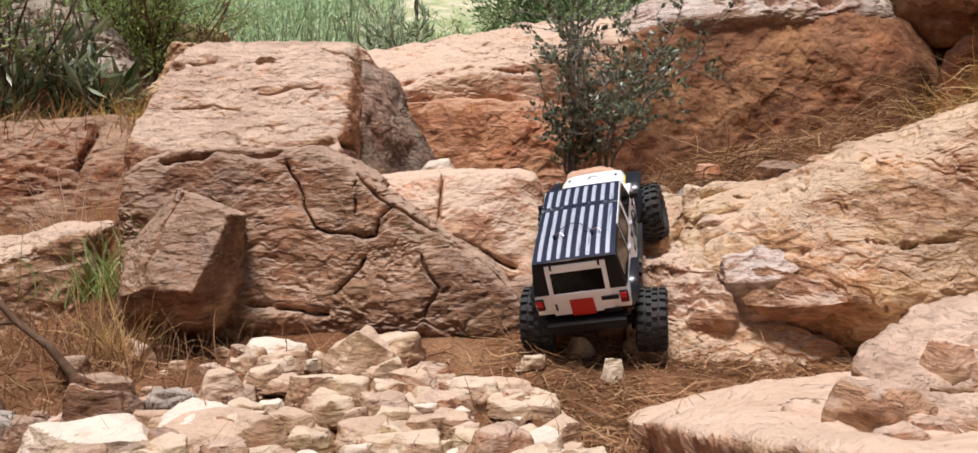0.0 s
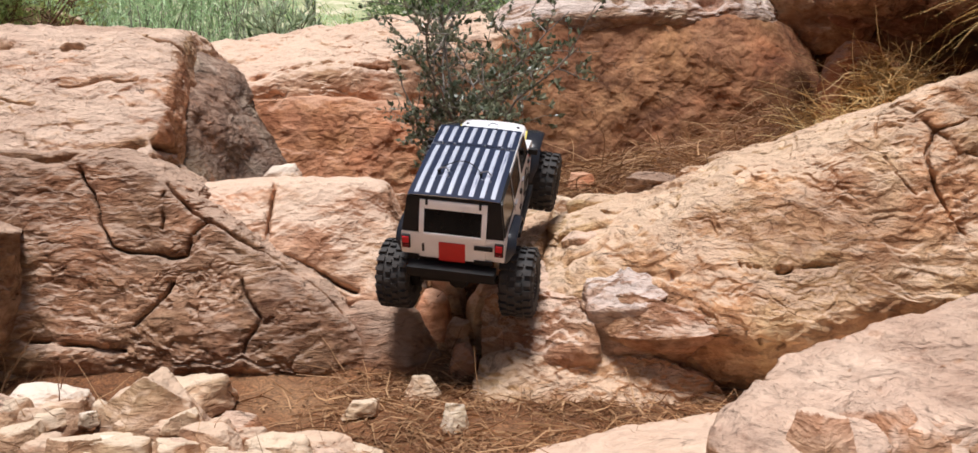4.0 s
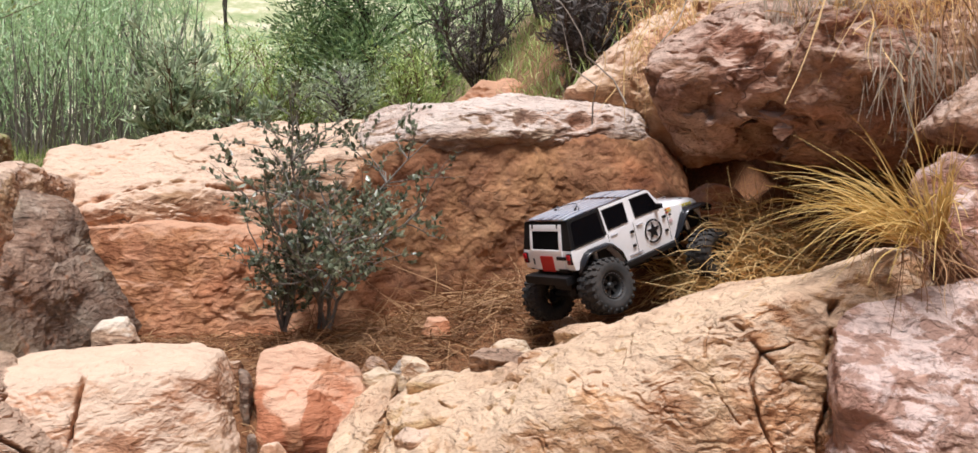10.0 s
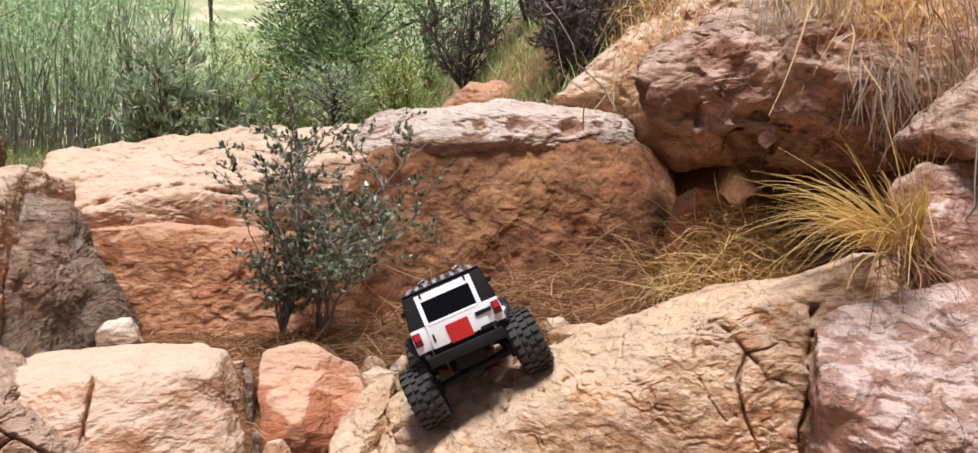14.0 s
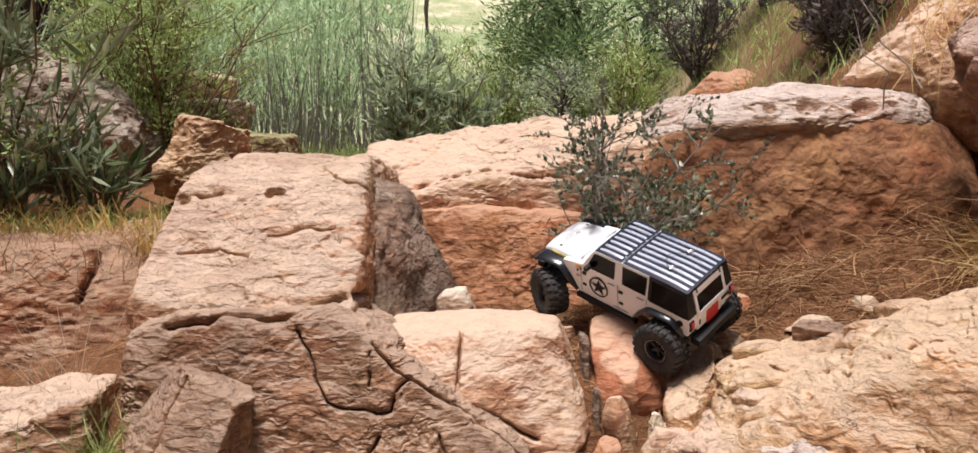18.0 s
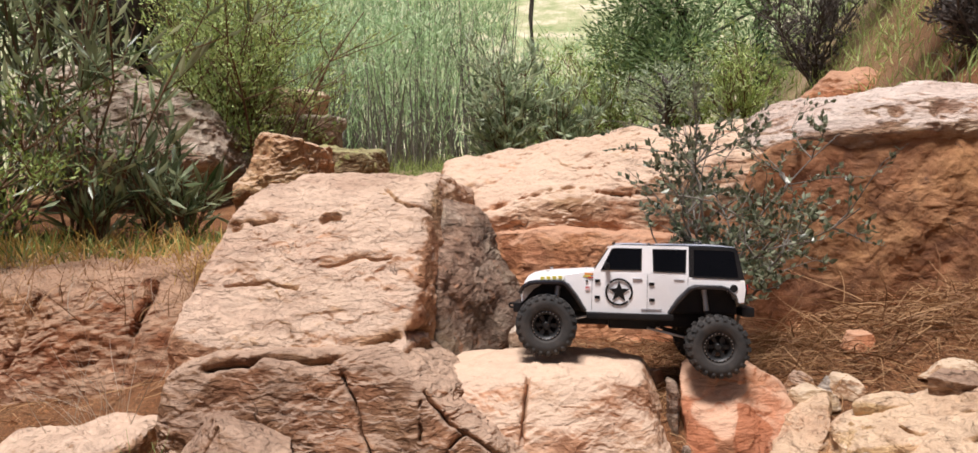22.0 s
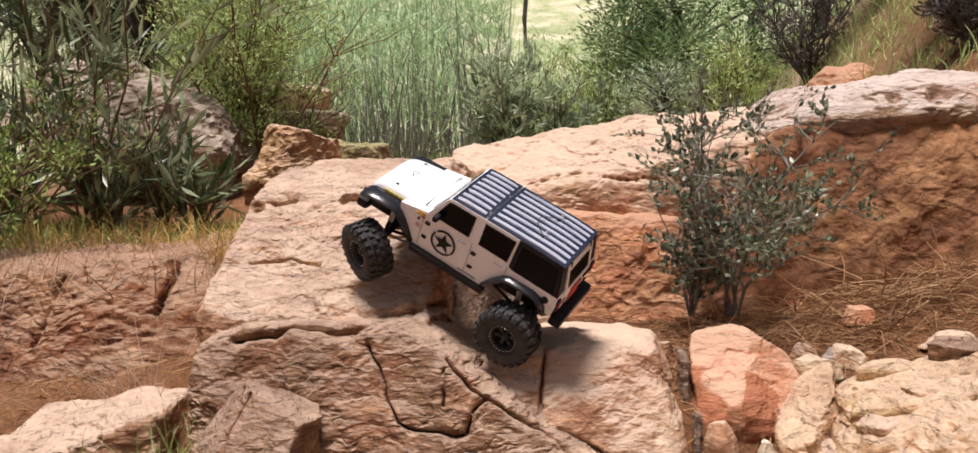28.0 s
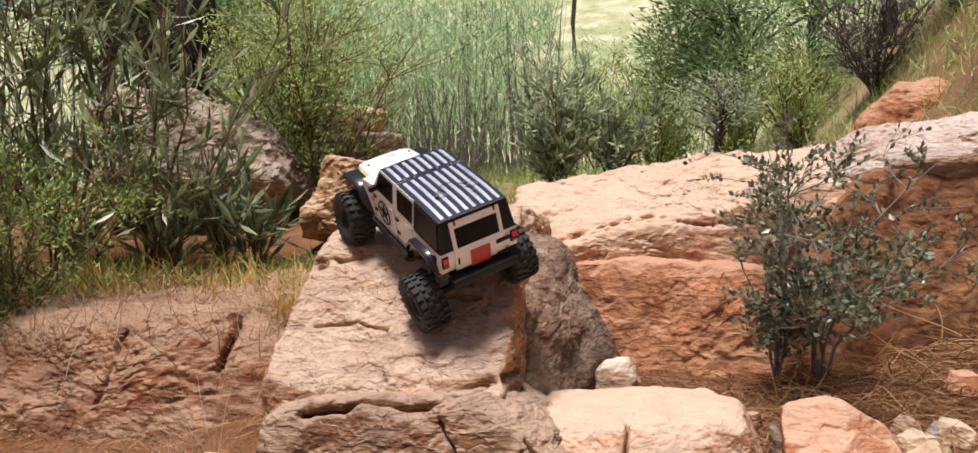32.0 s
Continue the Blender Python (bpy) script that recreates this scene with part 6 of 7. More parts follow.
def plants_near():
    # shrub before the wall
    plant("shrub", "sparse dark green shrub with small oval leaves", .34, 2.50, .68, .26, 7, 16, 3600, (.019, .012), LEAF_SHRUB, BARK, .0048, 31, z=.44, third=2, wobble=.22, low=.05)
    plant("shrub", "low dark green sprig at the foot of the wall", .24, 2.46, .34, .5, 6, 6, 700, (.019, .012), LEAF_SHRUB, BARK, .004, 32, z=.44, third=1, wobble=.15)
    # golden tuft
    r = np.random.RandomState(8)
    n = 330
    a = r.uniform(0, math.tau, n)
    base = np.array((1.315, 1.52, .775)) + np.stack([np.cos(a) * .035, np.sin(a) * .035, r.uniform(-.02, .03, n)], 1)
    way = np.stack([np.cos(a) * .6 - .72, np.sin(a) * .5 - .12, r.uniform(.30, 1.2, n)], 1)
    tuft = strands("grass_tuft", "golden dry grass tuft arching from the rock edge", base, way, r.uniform(.11, .31, n), r.uniform(.15, .75, n), .0030, GRASS_DRY, 9, kind="", seg=8, curl=.07)
    n = 90
    base = np.array((1.31, 1.50, .765)) + r.normal(size=(n, 3)) * np.array((.05, .03, .02))
    way = np.stack([r.normal(0, .35, n), r.normal(-.4, .25, n), r.uniform(-.8, .15, n)], 1)
    strands("dry_roots", "tangle of pale dry roots below the tuft", base, way, r.uniform(.06, .17, n), .6, .0026, NEEDLE, 10, "roots", seg=7, curl=.3)
    # straw below the overhang and along the wall
    p, r = scatter(11, 3600, 1.20, 1.54, 1.98, 2.36, .0)
    h = .20 * np.exp(-((p[:, 0] - 1.37) / .13) ** 2 - ((p[:, 1] - 2.16) / .14) ** 2)
    p[:, 2] += h * r.uniform(.2, 1.1, len(p))
    strands("straw_heap", "heap of golden straw under the overhang", p, np.stack([r.normal(0, 1, len(p)), r.normal(0, 1, len(p)), r.normal(.25, .35, len(p))], 1), r.uniform(.06, .17, len(p)), r.uniform(.0, .6, len(p)), .0030, STRAW, 12, "straw", seg=6, curl=.25)
    p, r = scatter(13, 2200, .22, 1.25, 2.22, 2.62, .0)
    p[:, 2] += r.uniform(0, .10, len(p)) * np.clip((p[:, 0] - .2), 0.15, 1) * np.clip((p[:, 1] - 2.2) * 3, .1, 1)
    strands("dead_stems", "brown dead stems piled along the rock wall", p, np.stack([r.normal(0, 1, len(p)), r.normal(0, .6, len(p)), r.normal(.12, .3, len(p))], 1), r.uniform(.06, .20, len(p)), r.uniform(.1, .6, len(p)), .0034, NEEDLE, 14, "straw", seg=6, curl=.16)
    # needle litter
    for k, (n, x0, x1, y0, y1) in enumerate(((3600, -.20, 1.05, 2.08, 2.62), (5200, .02, .80, 1.10, 1.75), (900, .16, .62, 1.65, 2.15), (2200, -1.7, -.7, 1.45, 2.25), (1400, -1.0, .1, 1.0, 1.66))):
        p, r = scatter(20 + k, n, x0, x1, y0, y1, .006)
        strands("needle_litter", "rusty pine needles littering the soil", p, np.stack([r.normal(0, 1, n), r.normal(0, 1, n), r.normal(.05, .18, n)], 1), r.uniform(.03, .10, n), .15, .0030, NEEDLE, 40 + k, "litter", seg=3, curl=.2)
    # roots hanging on the slope
    for k, (n, p0, p1, deep, L, mat, text) in enumerate((
            (260, (1.37, 2.20, 1.40), (1.53, 2.00, 1.36), .05, .17, STRAW_PALE, "grey dry roots hanging over the boulder"),
            (620, (1.45, 1.98, 1.42), (1.66, 1.84, 1.26), .16, .13, STRAW, "golden tangle of dry roots on the slope"),
            (110, (1.46, 1.88, 1.14), (1.58, 1.70, 1.10), .05, .13, STRAW_PALE, "grey dry roots hanging beside the boulder"),
            (240, (1.20, 2.66, 1.25), (1.50, 2.60, 1.50), .12, .12, STRAW, "rusty dry roots on the slope"),
            (420, (1.55, 2.30, 1.46), (1.95, 1.95, 1.50), .18, .16, STRAW, "golden dry roots high on the slope"),
            (420, (1.55, 1.75, 1.22), (1.80, 1.60, 1.20), .14, .16, NEEDLE, "rusty dry roots on the slope"))):
        r = np.random.RandomState(60 + k)
        u = r.uniform(0, 1, (n, 1))
        p = np.array(p0) * (1 - u) + np.array(p1) * u + r.normal(size=(n, 3)) * np.array((.4, .35, .55)) * deep
        loose = 1.2 if mat is STRAW else .45
        strands("hanging_roots", text, p, np.stack([r.normal(-.1, .5 * loose, n), r.normal(-.35, .35 * loose, n), r.normal(-.7, .45 * loose, n)], 1), r.uniform(.35, 1.15, n) * L, .6, .0036, mat, 70 + k, "roots", seg=7, curl=.26 * loose + .05)
    # long bare twigs over the slope
    rng = random.Random(77)
    for k, (x, y, z, dx, dz) in enumerate(((1.15, 2.5, 1.05, -.5, .6), (1.2, 2.45, 1.15, .3, .6), (1.1, 2.55, 1.0, -.2, .5), (1.42, 1.50, .78, .12, .5))):
        lines = [([Vector((dx * u / 6 * .6 + rng.gauss(0, .012), rng.gauss(0, .012), dz * u / 6 * .6 + rng.gauss(0, .01))) for u in range(7)], 1, .3, 0)]
        ob = part("bare_twig", stem_bm(lines, .0028), BARK_PALE, None, "", True)
        ob.location = (x, y, z)
        tagged(ob, "bare grey twig leaning from the slope", "twig")
    # front left: dark branches, dry grass, a green sprout
    for k, (x, y, pts) in enumerate(((-.72, 1.45, ((0, 0, -.02), (-.02, .0, .04), (-.06, 0, .09), (-.12, .01, .13), (-.18, .01, .20))), (-.80, 1.36, ((0, 0, -.03), (-.03, 0, .05), (-.08, .01, .12))))):
        lines = [([Vector(p) for p in pts], 1, .5, 0), ([Vector(pts[-2]), Vector(pts[-2]) + Vector((-.05, 0, -.005)), Vector(pts[-2]) + Vector((-.10, 0, .03))], .5, .2, 1)]
        ob = part("dead_branch", stem_bm(lines, .010, 7), TWIG, None, "", True)
        ob.location = (x, y, float(ground_height(x, y)))
        tagged(ob, "dark bare branch sticking out of the soil", "branch")
    for k, (x, y, z, n, L, mat, text) in enumerate(((-.74, 1.62, .10, 90, .26, STRAW, "tall dry grass by the wedge rock"), (-.98, 2.40, .58, 190, .18, GRASS_DRY, "dry yellow grass tuft on the bank"), (-1.25, 2.42, .56, 620, .17, NEEDLE, "dry yellow grass on the bank top"),
                                                   (-1.7, 2.42, .53, 620, .17, STRAW_PALE, "dry grass on the bank top"), (-.66, 1.60, .08, 150, .10, NEEDLE, "dry grass and twigs under the wedge rock"), (-1.03, 2.04, .18, 110, .46, STRAW_PALE, "thin dry stalks before the bank"),
                                                   (-.80, 1.78, .20, 60, .22, LEAF_YELLOW, "thin green grass sprout between rocks"), (-.80, 1.66, .11, 420, .17, NEEDLE, "rusty dry weeds at the foot of rocks"), (-.85, 1.48, .06, 700, .13, NEEDLE, "dry weeds and stalks at the foot of rocks"),
                                                   (-.80, 1.72, .20, 110, .22, LEAF_BROOM, "thin green weed beside the wedge rock"))):
        r = np.random.RandomState(90 + k)
        s = .03 if n < 100 else .06 if n < 200 else .30 if n > 600 else .16
        p = np.array((x, y, z)) + r.normal(size=(n, 3)) * np.array((s, s * .6, .006))
        strands("grass_tuft", text, p, np.stack([r.normal(0, .45, n), r.normal(0, .45, n), np.full(n, 1.0)], 1), r.uniform(.4, 1.1, n) * L, r.uniform(.1, .5, n), .0024, mat, 95 + k, kind="" if n < 200 else "stuff", seg=6, curl=.12)


def plants_far():
    # left: oleander, broom
    for k, (x, y, h, n) in enumerate(((-1.88, 3.15, 1.5, 420), (-2.25, 3.2, 1.8, 780), (-1.66, 3.3, .5, 140), (-2.55, 3.1, 1.8, 900), (-1.80, 3.15, .38, 150), (-2.2, 3.2, .45, 200), (-1.5, 3.25, .32, 120))):
        plant("oleander", "oleander bush with long narrow grey-green leaves", x, y, h, .5, 9, 6, int(n * 1.25), (.125, .022), LEAF_OLEANDER, TWIG, .0055, 130 + k, wobble=.09, low=.02, levels=(0, 1))
    plant("broom_bush", "fresh green broom bush by the bank", -2.02, 2.42, .95, .42, 24, 10, 13000, (.024, .008), LEAF_BROOM, TWIG, .006, 141, third=2, clump=.012, z=.24)
    plant("broom_bush", "yellow-green bush behind the oleander", -1.75, 4.6, 1.15, .45, 12, 9, 3600, (.035, .010), LEAF_YELLOW, TWIG, .009, 142, third=2, clump=.03)
    plant("broom_bush", "feathery yellow-green bush beside the grey boulder", -1.98, 4.55, 1.3, .40, 14, 10, 13000, (.030, .011), LEAF_YELLOW, TWIG, .008, 146, third=2, clump=.03)
    plant("broom_bush", "yellow-green bush behind the boulder", -2.8, 6.0, 1.7, .45, 12, 9, 3600, (.05, .014), LEAF_YELLOW, TWIG, .011, 143, third=2, clump=.05)
    # trees
    def tree(name, text, x, y, height, r0, crown_at, crown_r, n, leaf, mat, seed, bark=BARK_DARK):
        rng = random.Random(seed)
        ob = new(name)
        ob.location = (x, y, float(ground_height(x, y)) - .1)
        lines = [([Vector((rng.gauss(0, .008) * k, rng.gauss(0, .006) * k, height * k / 8)) for k in range(9)], 1, .6, 0)]
        pts, ways = [], []
        if n:
            for c in range(26):
                a, s = rng.uniform(0, math.tau), rng.uniform(.25, 1)
                e = Vector((math.cos(a) * crown_r * s, math.sin(a) * crown_r * s, crown_at + rng.uniform(-.5, .5) * crown_r * 1.2))
                b = Vector((0, 0, max(.2, e.z - crown_r * .5)))
                lines.append(([b.lerp(e, u / 4) + Vector((0, 0, math.sin(u / 4 * 3) * .04)) for u in range(5)], .35, .1, 1))
                for i in range(n // 26):
                    g = Vector((rng.gauss(0, 1), rng.gauss(0, 1), rng.gauss(0, .7)))
                    pts.append(e + g * crown_r * .20)
                    ways.append(g + Vector((0, 0, .5)))
        part("trunk", stem_bm(lines, r0, 9), bark, ob, "", True)
        if n:
            crown = new("crown", leaf_mesh("crown", np.array(pts), np.array(ways), leaf[0], leaf[1], mat, seed))
            crown.parent = ob
        return tagged(ob, text, "tree")
    # this crown is out of view, added on the trunk to shade the grove
    tree("pine_tree", "rough dark pine with its crown high above the bushes", -3.27, 6.0, 5.6, .17, 5.2, 1.5, 3000, (.11, .03), LEAF_PINE, 150)
    tree("pine_tree", "slim dark pine trunk in the clearing", -1.70, 20.5, 5.0, .075, 6.0, 1.0, 400, (.2, .05), LEAF_PINE, 151)
    tree("pine_tree", "round green pine with dense foliage", .85, 9.2, 1.6, .07, 1.45, .85, 12000, (.075, .020), LEAF_PINE, 152)
    tree("pine_tree", "round green pine with dense foliage", 1.75, 10.2, 2.0, .08, 1.9, 1.0, 9000, (.085, .022), LEAF_PINE, 153)
    tree("pine_tree", "small grey-green pine beside the bushes", .55, 7.6, .9, .035, .75, .36, 2200, (.05, .012), LEAF_OLIVE, 154)
    tree("pine_tree", "tall yellow-green tree at the slope", 2.0, 8.2, 2.4, .06, 1.9, .55, 4200, (.06, .018), LEAF_YELLOW, 155)
    tree("pine_tree", "dark green pine behind the thicket", -6.2, 11.0, 3.5, .12, 2.9, 1.5, 5200, (.12, .03), LEAF_PINE, 156)
    tree("pine_tree", "dark green pine behind the oleander", -3.9, 6.6, 2.6, .09, 2.2, .9, 4200, (.08, .02), LEAF_PINE, 157)
    tree("pine_tree", "dark green pine behind the oleander", -4.0, 6.4, 2.4, .07, 1.9, .9, 4200, (.07, .018), LEAF_PINE, 158)
    tree("pine_tree", "dark green pine at the edge of the clearing", -5.0, 7.4, 3.0, .09, 2.5, 1.2, 4200, (.09, .022), LEAF_PINE, 159)
    # bushes in the middle distance
    plant("olive_bush", "olive-green bush with narrow leaves", -.80, 7.3, 1.10, .36, 14, 8, 3000, (.11, .024), LEAF_OLIVE, TWIG, .010, 160, wobble=.08, third=1)
    plant("olive_bush", "olive-green bush with narrow leaves", -.35, 7.6, .80, .36, 10, 8, 1600, (.10, .022), LEAF_OLIVE, TWIG, .010, 161, wobble=.08, third=1)
    for k, (x, y, h, n) in enumerate(((.05, 9.6, 1.35, 4200), (.75, 8.6, .85, 3000), (-.7, 12.0, 1.6, 3600), (1.2, 7.9, .9, 2600), (.2, 11.5, 1.6, 3000))):
        plant("broom_bush", "bright yellow-green broom bush", x, y, h, .5, 14, 8, n, (.07, .016), LEAF_YELLOW, TWIG, .010, 165 + k, third=2, clump=.05)
    for k, (x, y, h) in enumerate(((1.5, 3.9, .55), (1.95, 3.9, .75), (2.35, 4.1, 1.0), (1.7, 4.5, .8), (2.6, 4.9, 1.1), (2.0, 6.6, 1.3), (2.7, 6.4, 1.6), (2.9, 7.2, 2.0), (1.6, 7.0, 1.0), (3.4, 6.0, 1.6))):
        plant("bramble", "dark leafless bramble thicket on the slope", x, y, h, .6, 16, 9, 1500, (.05, .014), LEAF_DARK, BARK_DARK, .010, 175 + k, third=3, wobble=.2)
    # pale feathery thicket behind
    r = np.random.RandomState(180)
    for k, (n, x0, x1, y0, y1, h) in enumerate(((21000, -6.5, -1.3, 10.5, 13.5, 3.6), (15000, -9.5, -4.5, 11.5, 15.0, 4.2), (9000, -1.6, 4.5, 14.0, 17.0, 2.2), (5000, -4.5, -1.6, 9.0, 10.5, 1.9), (5000, 2.5, 8.0, 10.5, 13.5, 4.0))):
        x, y = r.uniform(x0, x1, n), r.uniform(y0, y1, n)
        z = ground_height(x, y) + h * r.beta(2.1, 1.4, n)
        strands("thicket", "pale green feathery thicket of thin stems", np.stack([x, y, z], 1), np.stack([r.normal(0, .6, n), r.normal(0, .5, n), np.full(n, 1.0)], 1), r.uniform(.12, .36, n), r.uniform(0, .5, n), .012, LEAF_PALE, 181 + k, "thicket", seg=3, curl=.15)
        m = n // 24
        x, y = r.uniform(x0, x1, m), r.uniform(y0 - .8, y1, m)
        strands("thicket_stems", "grey bare stems inside the thicket", np.stack([x, y, ground_height(x, y) - .05], 1), np.stack([r.normal(0, .12, m), r.normal(0, .1, m), np.full(m, 1.0)], 1), r.uniform(.25, .7, m) * h, 0, .026, BARK, 190 + k, "thicket", seg=6, curl=.06)
    # low growth on the middle ground
    for k, (n, x0, x1, y0, y1, L, mat) in enumerate(((5000, -3.5, 2.2, 5.2, 9.0, .22, LEAF_YELLOW), (4000, -4.5, 3.0, 8.5, 13.0, .35, LEAF_YELLOW), (900, -2.2, -1.0, 2.62, 3.15, .14, GRASS_DRY), (1400, -2.3, -1.0, 2.7, 3.3, .12, LEAF_BROOM), (900, 1.15, 2.5, 2.85, 4.3, .11, STRAW_PALE), (500, 1.15, 2.5, 3.1, 4.6, .16, LEAF_YELLOW), (2500, .8, 3.0, 3.6, 7.0, .16, LEAF_YELLOW), (3000, -6.0, -1.2, 5.0, 9.0, .22, LEAF_BROOM))):
        p, r = scatter(200 + k, n, x0, x1, y0, y1)
        strands("undergrowth", "low wild grass and weeds", p, np.stack([r.normal(0, .4, n), r.normal(0, .4, n), np.full(n, 1.0)], 1), r.uniform(.3, 1.1, n) * L, r.uniform(.1, .5, n), .007, mat, 210 + k, "grass", seg=4, curl=.15)


plants_near()
plants_far()


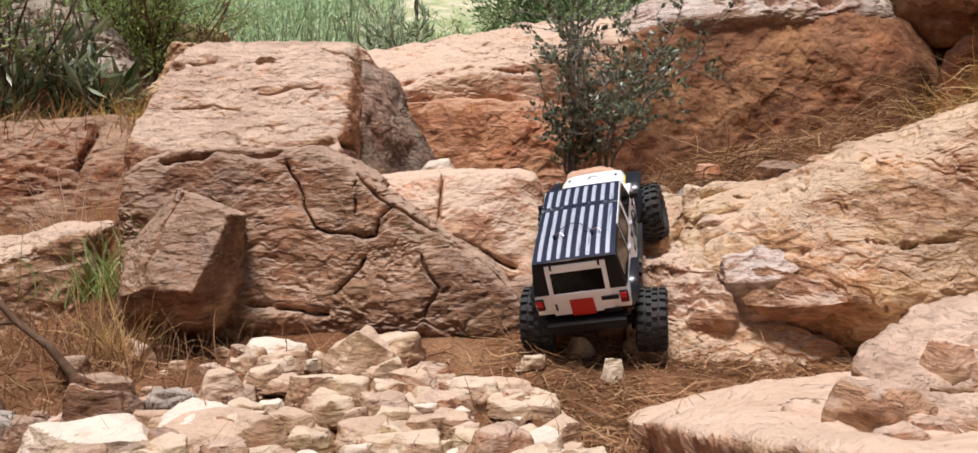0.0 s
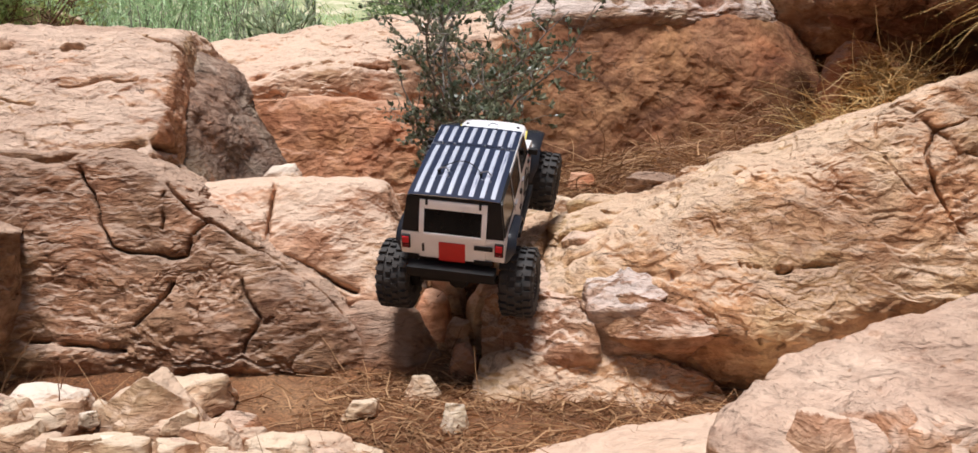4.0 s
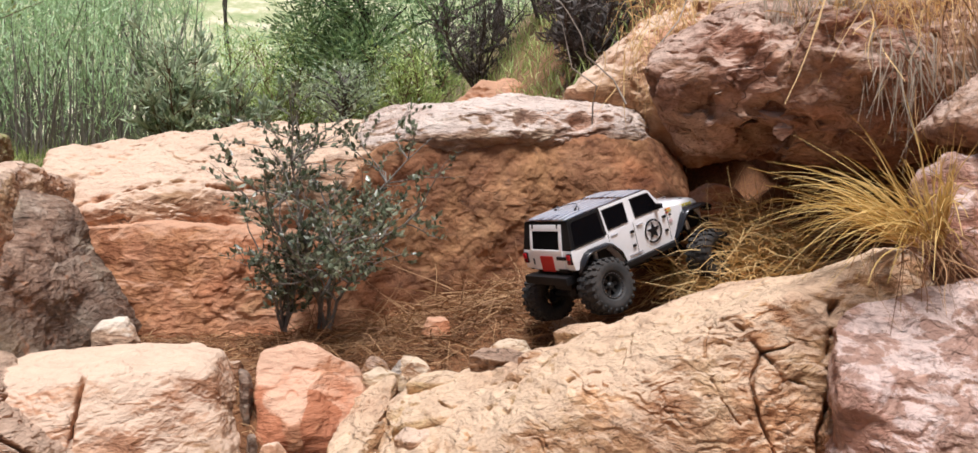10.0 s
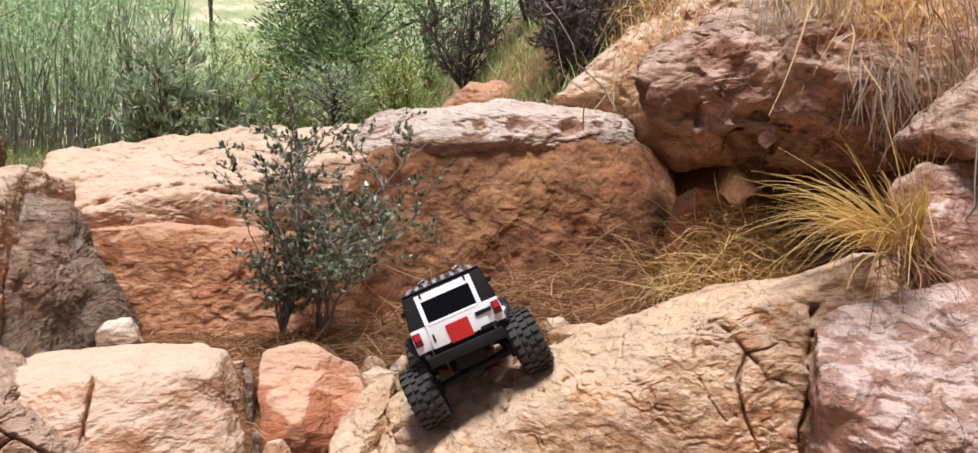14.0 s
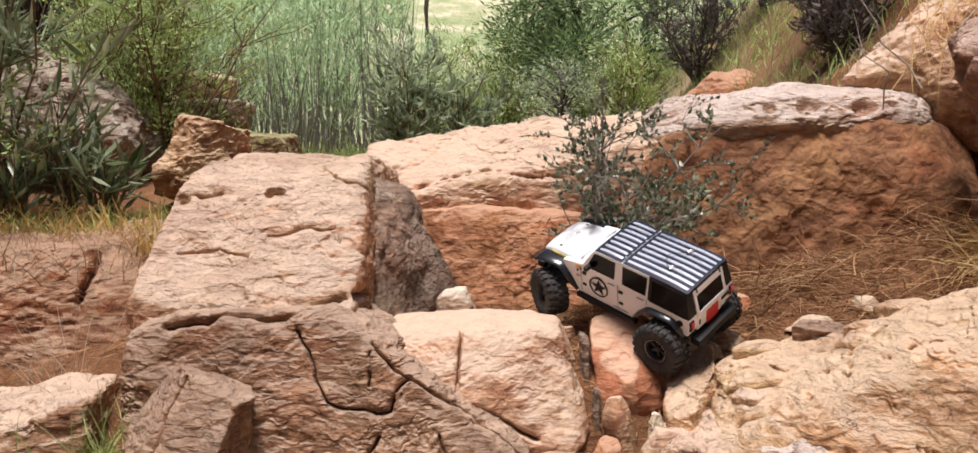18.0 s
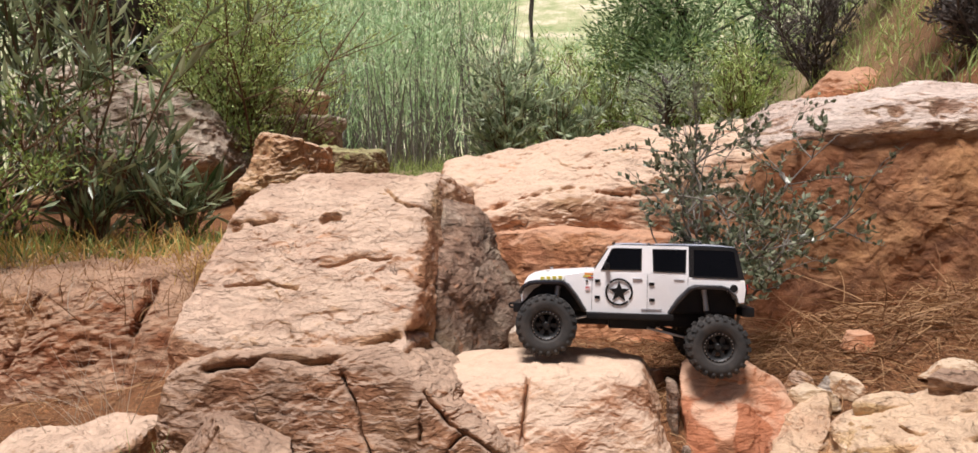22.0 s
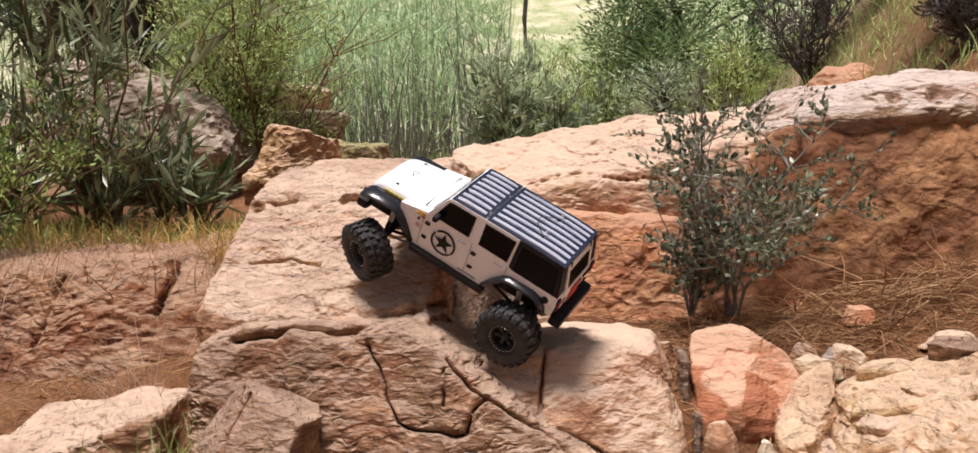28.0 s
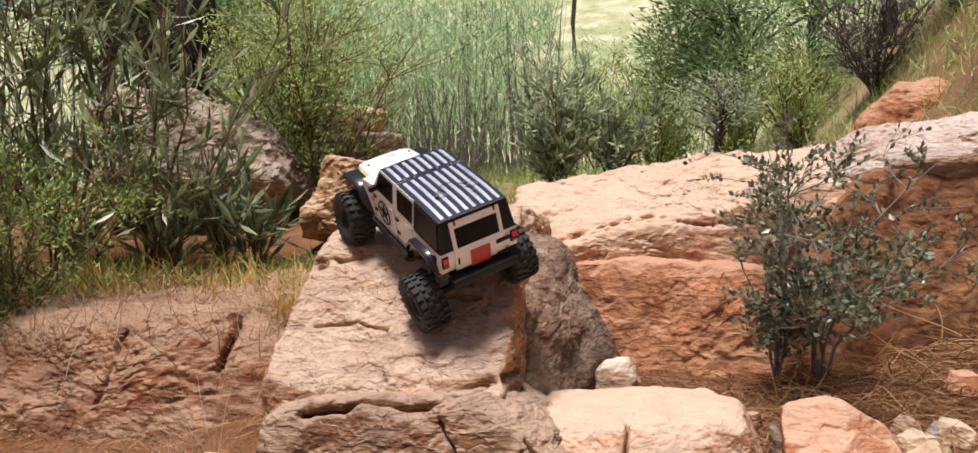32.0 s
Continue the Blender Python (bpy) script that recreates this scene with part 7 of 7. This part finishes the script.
# ---- what moves ----
# seconds, place, yaw, pitch, roll, travel of the four wheels (front left, front right, rear left, rear right), turn of the wheels, steering
CAR_ROWS = [
    (0, 0.254, 1.792, 0.203, 79.1, 29.6, -10.7, -0.002, 0.014, 0.020, -0.014, 0, 0),
    (0.5, 0.281, 1.841, 0.255, 81.9, 29.5, -0.7, 0.016, 0.020, -0.011, 0.013, 47, 4),
    (1, 0.281, 1.849, 0.255, 82.1, 30.7, -2.3, 0.022, 0.017, -0.022, 0.022, 77, 8),
    (1.5, 0.271, 1.841, 0.279, 81.6, 32.0, 2.8, 0.022, 0.006, -0.022, 0.022, 99, 8),
    (2, 0.261, 1.854, 0.265, 84.2, 31.2, -0.4, 0.022, 0.004, -0.022, 0.022, 90, 8),
    (2.5, 0.264, 1.855, 0.263, 82.7, 31.4, 3.4, 0.015, 0.013, -0.022, 0.015, 78, 8),
    (4.5, 0.339, 1.895, 0.352, 61.3, 26.6, 6.3, 0.008, 0.000, -0.016, -0.016, 163, -10),
    (5, 0.416, 1.969, 0.358, 52.4, 19.2, -12.0, 0.015, -0.017, -0.001, -0.030, 237, -20),
    (5.5, 0.446, 1.979, 0.377, 51.0, 15.7, -7.9, 0.022, -0.008, 0.009, -0.025, 274, -17),
    (6, 0.536, 2.016, 0.388, 42.8, 17.6, -25.9, 0.011, -0.008, 0.011, -0.015, 357, -14),
    (6.5, 0.570, 2.014, 0.419, 36.5, 19.1, -18.1, -0.010, -0.010, 0.017, -0.007, 410, -5),
    (7, 0.699, 2.029, 0.452, 21.8, 17.5, -9.4, -0.020, -0.002, 0.014, 0.003, 531, 4),
    (7.5, 0.788, 2.072, 0.488, 16.6, 12.2, -11.7, -0.018, -0.012, -0.004, 0.009, 637, 12),
    (8, 0.838, 2.074, 0.499, 12.1, 12.3, -17.2, -0.015, -0.009, -0.017, 0.001, 701, 20),
    (8.5, 0.897, 2.144, 0.522, 14.1, 7.8, -12.3, -0.015, -0.014, -0.021, -0.005, 763, 18),
    (9, 0.964, 2.166, 0.535, 21.8, 10.9, -7.0, -0.015, -0.022, -0.022, 0.006, 830, 16),
    (9.5, 1.016, 2.182, 0.554, 22.0, 14.5, -6.5, -0.013, -0.022, -0.022, 0.010, 888, 12),
    (10, 1.080, 2.222, 0.569, 23.8, 15.4, -4.4, -0.003, -0.020, -0.022, 0.015, 960, 8),
    (10.5, 1.119, 2.256, 0.579, 26.6, 16.1, -2.6, -0.002, -0.019, -0.022, 0.015, 1017, 4),
    (11, 1.135, 2.294, 0.626, 33.4, 24.5, -16.8, -0.014, -0.020, -0.022, 0.015, 1063, 0),
    (11.5, 1.134, 2.290, 0.624, 36.8, 28.2, -12.1, -0.022, -0.022, -0.022, 0.015, 1062, 0),
    (12, 1.142, 2.318, 0.605, 35.6, 24.3, -6.9, -0.022, -0.022, -0.022, 0.015, 1034, 0),
    (12.5, 0.996, 2.229, 0.577, 46.4, 15.3, -11.1, -0.021, -0.022, -0.021, 0.004, 915, 0),
    (13, 0.845, 2.156, 0.514, 61.2, 5.4, -9.3, -0.010, -0.022, -0.019, 0.001, 757, 0),
    (13.5, 0.728, 2.045, 0.471, 78.1, -7.0, -23.0, 0.011, -0.022, -0.018, 0.000, 617, 0),
    (14, 0.666, 1.941, 0.421, 80.7, -7.2, -24.4, 0.016, -0.013, -0.010, 0.007, 511, 0),
    (14.5, 0.664, 1.956, 0.406, 79.4, -7.4, -22.5, 0.003, -0.005, -0.005, 0.016, 495, 0),
    (16.5, 0.417, 2.170, 0.419, 113.7, 5.4, -11.6, 0.005, -0.013, -0.004, 0.008, 771, 14),
    (17, 0.381, 2.226, 0.418, 119.5, 10.9, -16.6, -0.013, -0.022, 0.010, -0.006, 796, -2),
    (17.5, 0.356, 2.222, 0.440, 127.0, 15.6, -30.6, -0.009, -0.022, 0.021, -0.015, 803, -18),
    (18, 0.319, 2.235, 0.443, 138.0, 16.8, -27.7, 0.011, -0.022, 0.022, -0.009, 818, -24),
    (18.5, 0.266, 2.231, 0.433, 143.7, 11.0, -16.6, 0.022, -0.022, 0.018, -0.004, 848, -18),
    (19, 0.214, 2.214, 0.441, 151.4, 7.1, -10.0, 0.022, -0.013, 0.004, -0.002, 895, -11),
    (19.5, 0.123, 2.172, 0.434, 158.0, -3.5, 15.0, 0.017, 0.006, -0.014, 0.011, 976, -4),
    (20, 0.042, 2.170, 0.443, 161.1, 0.5, 12.5, 0.001, 0.018, -0.012, 0.010, 1068, 4),
    (20.5, -0.001, 2.216, 0.458, 169.5, 9.3, 0.9, -0.009, 0.014, 0.007, -0.011, 1113, -4),
    (21, -0.015, 2.215, 0.450, 175.4, 8.1, -6.1, 0.013, 0.012, 0.009, -0.018, 1121, -12),
    (21.5, 0.054, 2.175, 0.444, 168.5, -1.9, 6.9, 0.014, 0.018, -0.006, -0.015, 1070, -5),
    (22, 0.095, 2.170, 0.454, 182.0, 1.2, 5.7, 0.015, 0.015, -0.018, -0.016, 1020, 2),
    (22.5, 0.032, 2.141, 0.456, 182.2, 5.7, 4.8, 0.003, 0.002, -0.013, -0.006, 1090, 3),
    (23, -0.045, 2.102, 0.442, 191.6, 7.6, 1.8, 0.006, -0.008, -0.018, 0.013, 1164, 4),
    (23.5, -0.063, 2.057, 0.449, 196.8, 8.0, -6.5, 0.022, -0.006, -0.001, 0.017, 1195, 5),
    (24, -0.098, 2.058, 0.467, 196.4, 7.4, -10.3, 0.026, 0.011, 0.012, 0.004, 1236, -2),
    (24.5, -0.112, 2.050, 0.486, 192.6, 10.8, -15.3, 0.022, 0.019, 0.018, -0.007, 1265, -9),
    (25, -0.122, 2.034, 0.497, 188.8, 13.9, -19.5, 0.017, 0.013, 0.020, -0.009, 1287, -16),
    (25.5, -0.139, 2.028, 0.498, 184.2, 17.4, -23.3, 0.012, 0.011, 0.019, -0.011, 1313, -17),
    (27.5, -0.257, 2.045, 0.556, 170.8, 28.6, -26.9, -0.010, 0.014, 0.007, -0.018, 1420, -22),
    (28, -0.295, 2.043, 0.581, 168.3, 29.5, -25.2, -0.022, 0.013, -0.007, -0.022, 1463, -22),
    (28.5, -0.360, 2.050, 0.596, 173.1, 30.5, -23.3, -0.022, 0.003, -0.002, -0.022, 1512, -24),
    (29, -0.403, 2.059, 0.623, 170.1, 33.1, -27.5, -0.022, -0.011, 0.015, -0.022, 1565, -26),
    (29.5, -0.428, 2.065, 0.630, 168.7, 34.4, -24.8, -0.022, -0.018, 0.020, -0.022, 1589, -25),
    (30, -0.455, 2.075, 0.651, 165.0, 32.1, -25.4, -0.022, -0.020, 0.011, -0.017, 1625, -23),
    (30.5, -0.485, 2.094, 0.679, 161.7, 33.7, -22.5, -0.022, -0.022, -0.002, -0.003, 1667, -22),
    (31, -0.503, 2.124, 0.707, 153.4, 33.8, -24.6, -0.022, -0.022, -0.010, 0.004, 1707, -15),
    (31.5, -0.514, 2.155, 0.735, 142.8, 32.4, -21.9, -0.015, -0.022, -0.018, 0.002, 1747, -8),
    (32, -0.548, 2.220, 0.749, 135.1, 23.8, -19.3, 0.006, -0.022, -0.022, 0.002, 1792, 0),
]


def car_at(t):
    for a, b in zip(CAR_ROWS, CAR_ROWS[1:]):
        if a[0] <= t <= b[0]:
            u = (t - a[0]) / (b[0] - a[0])
            return [p + (q - p) * u for p, q in zip(a, b)]


def motions():
    walk(CAR, [(r[0], pose(r[1], r[2], r[3], r[6], -r[5], r[4])) for r in CAR_ROWS])
    steps = []
    for a, b in zip(CAR_ROWS, CAR_ROWS[1:]):
        n = max(1, int(abs(b[11] - a[11]) // 60) + 1)
        steps += [a[0] + (b[0] - a[0]) * k / n for k in range(n)]
    steps.append(CAR_ROWS[-1][0])
    table = [(t, car_at(t)) for t in steps]
    for k, axle in enumerate(AXLES):
        x = (FRONT_X, REAR_X)[k]
        lift = [(t, r[7 + 2 * k], r[8 + 2 * k], r[11], r[12] * (1 - k)) for t, r in table]
        walk(axle, [(t, pose(x, 0, HUB_Z + (l + r) / 2, math.degrees(math.atan2(l - r, 2 * TRACK)))) for t, l, r, _, _ in lift])
        for j, s in enumerate((1, -1)):
            walk(WHEELS[2 * k + j], [(t, pose(x, s * TRACK, HUB_Z + (l if s > 0 else r), math.degrees(math.atan2(l - r, 2 * TRACK))) @ pose(0, 0, 0, 0, 0, steer) @ pose(0, 0, 0, 0, turn)) for t, l, r, turn, steer in lift])


motions()
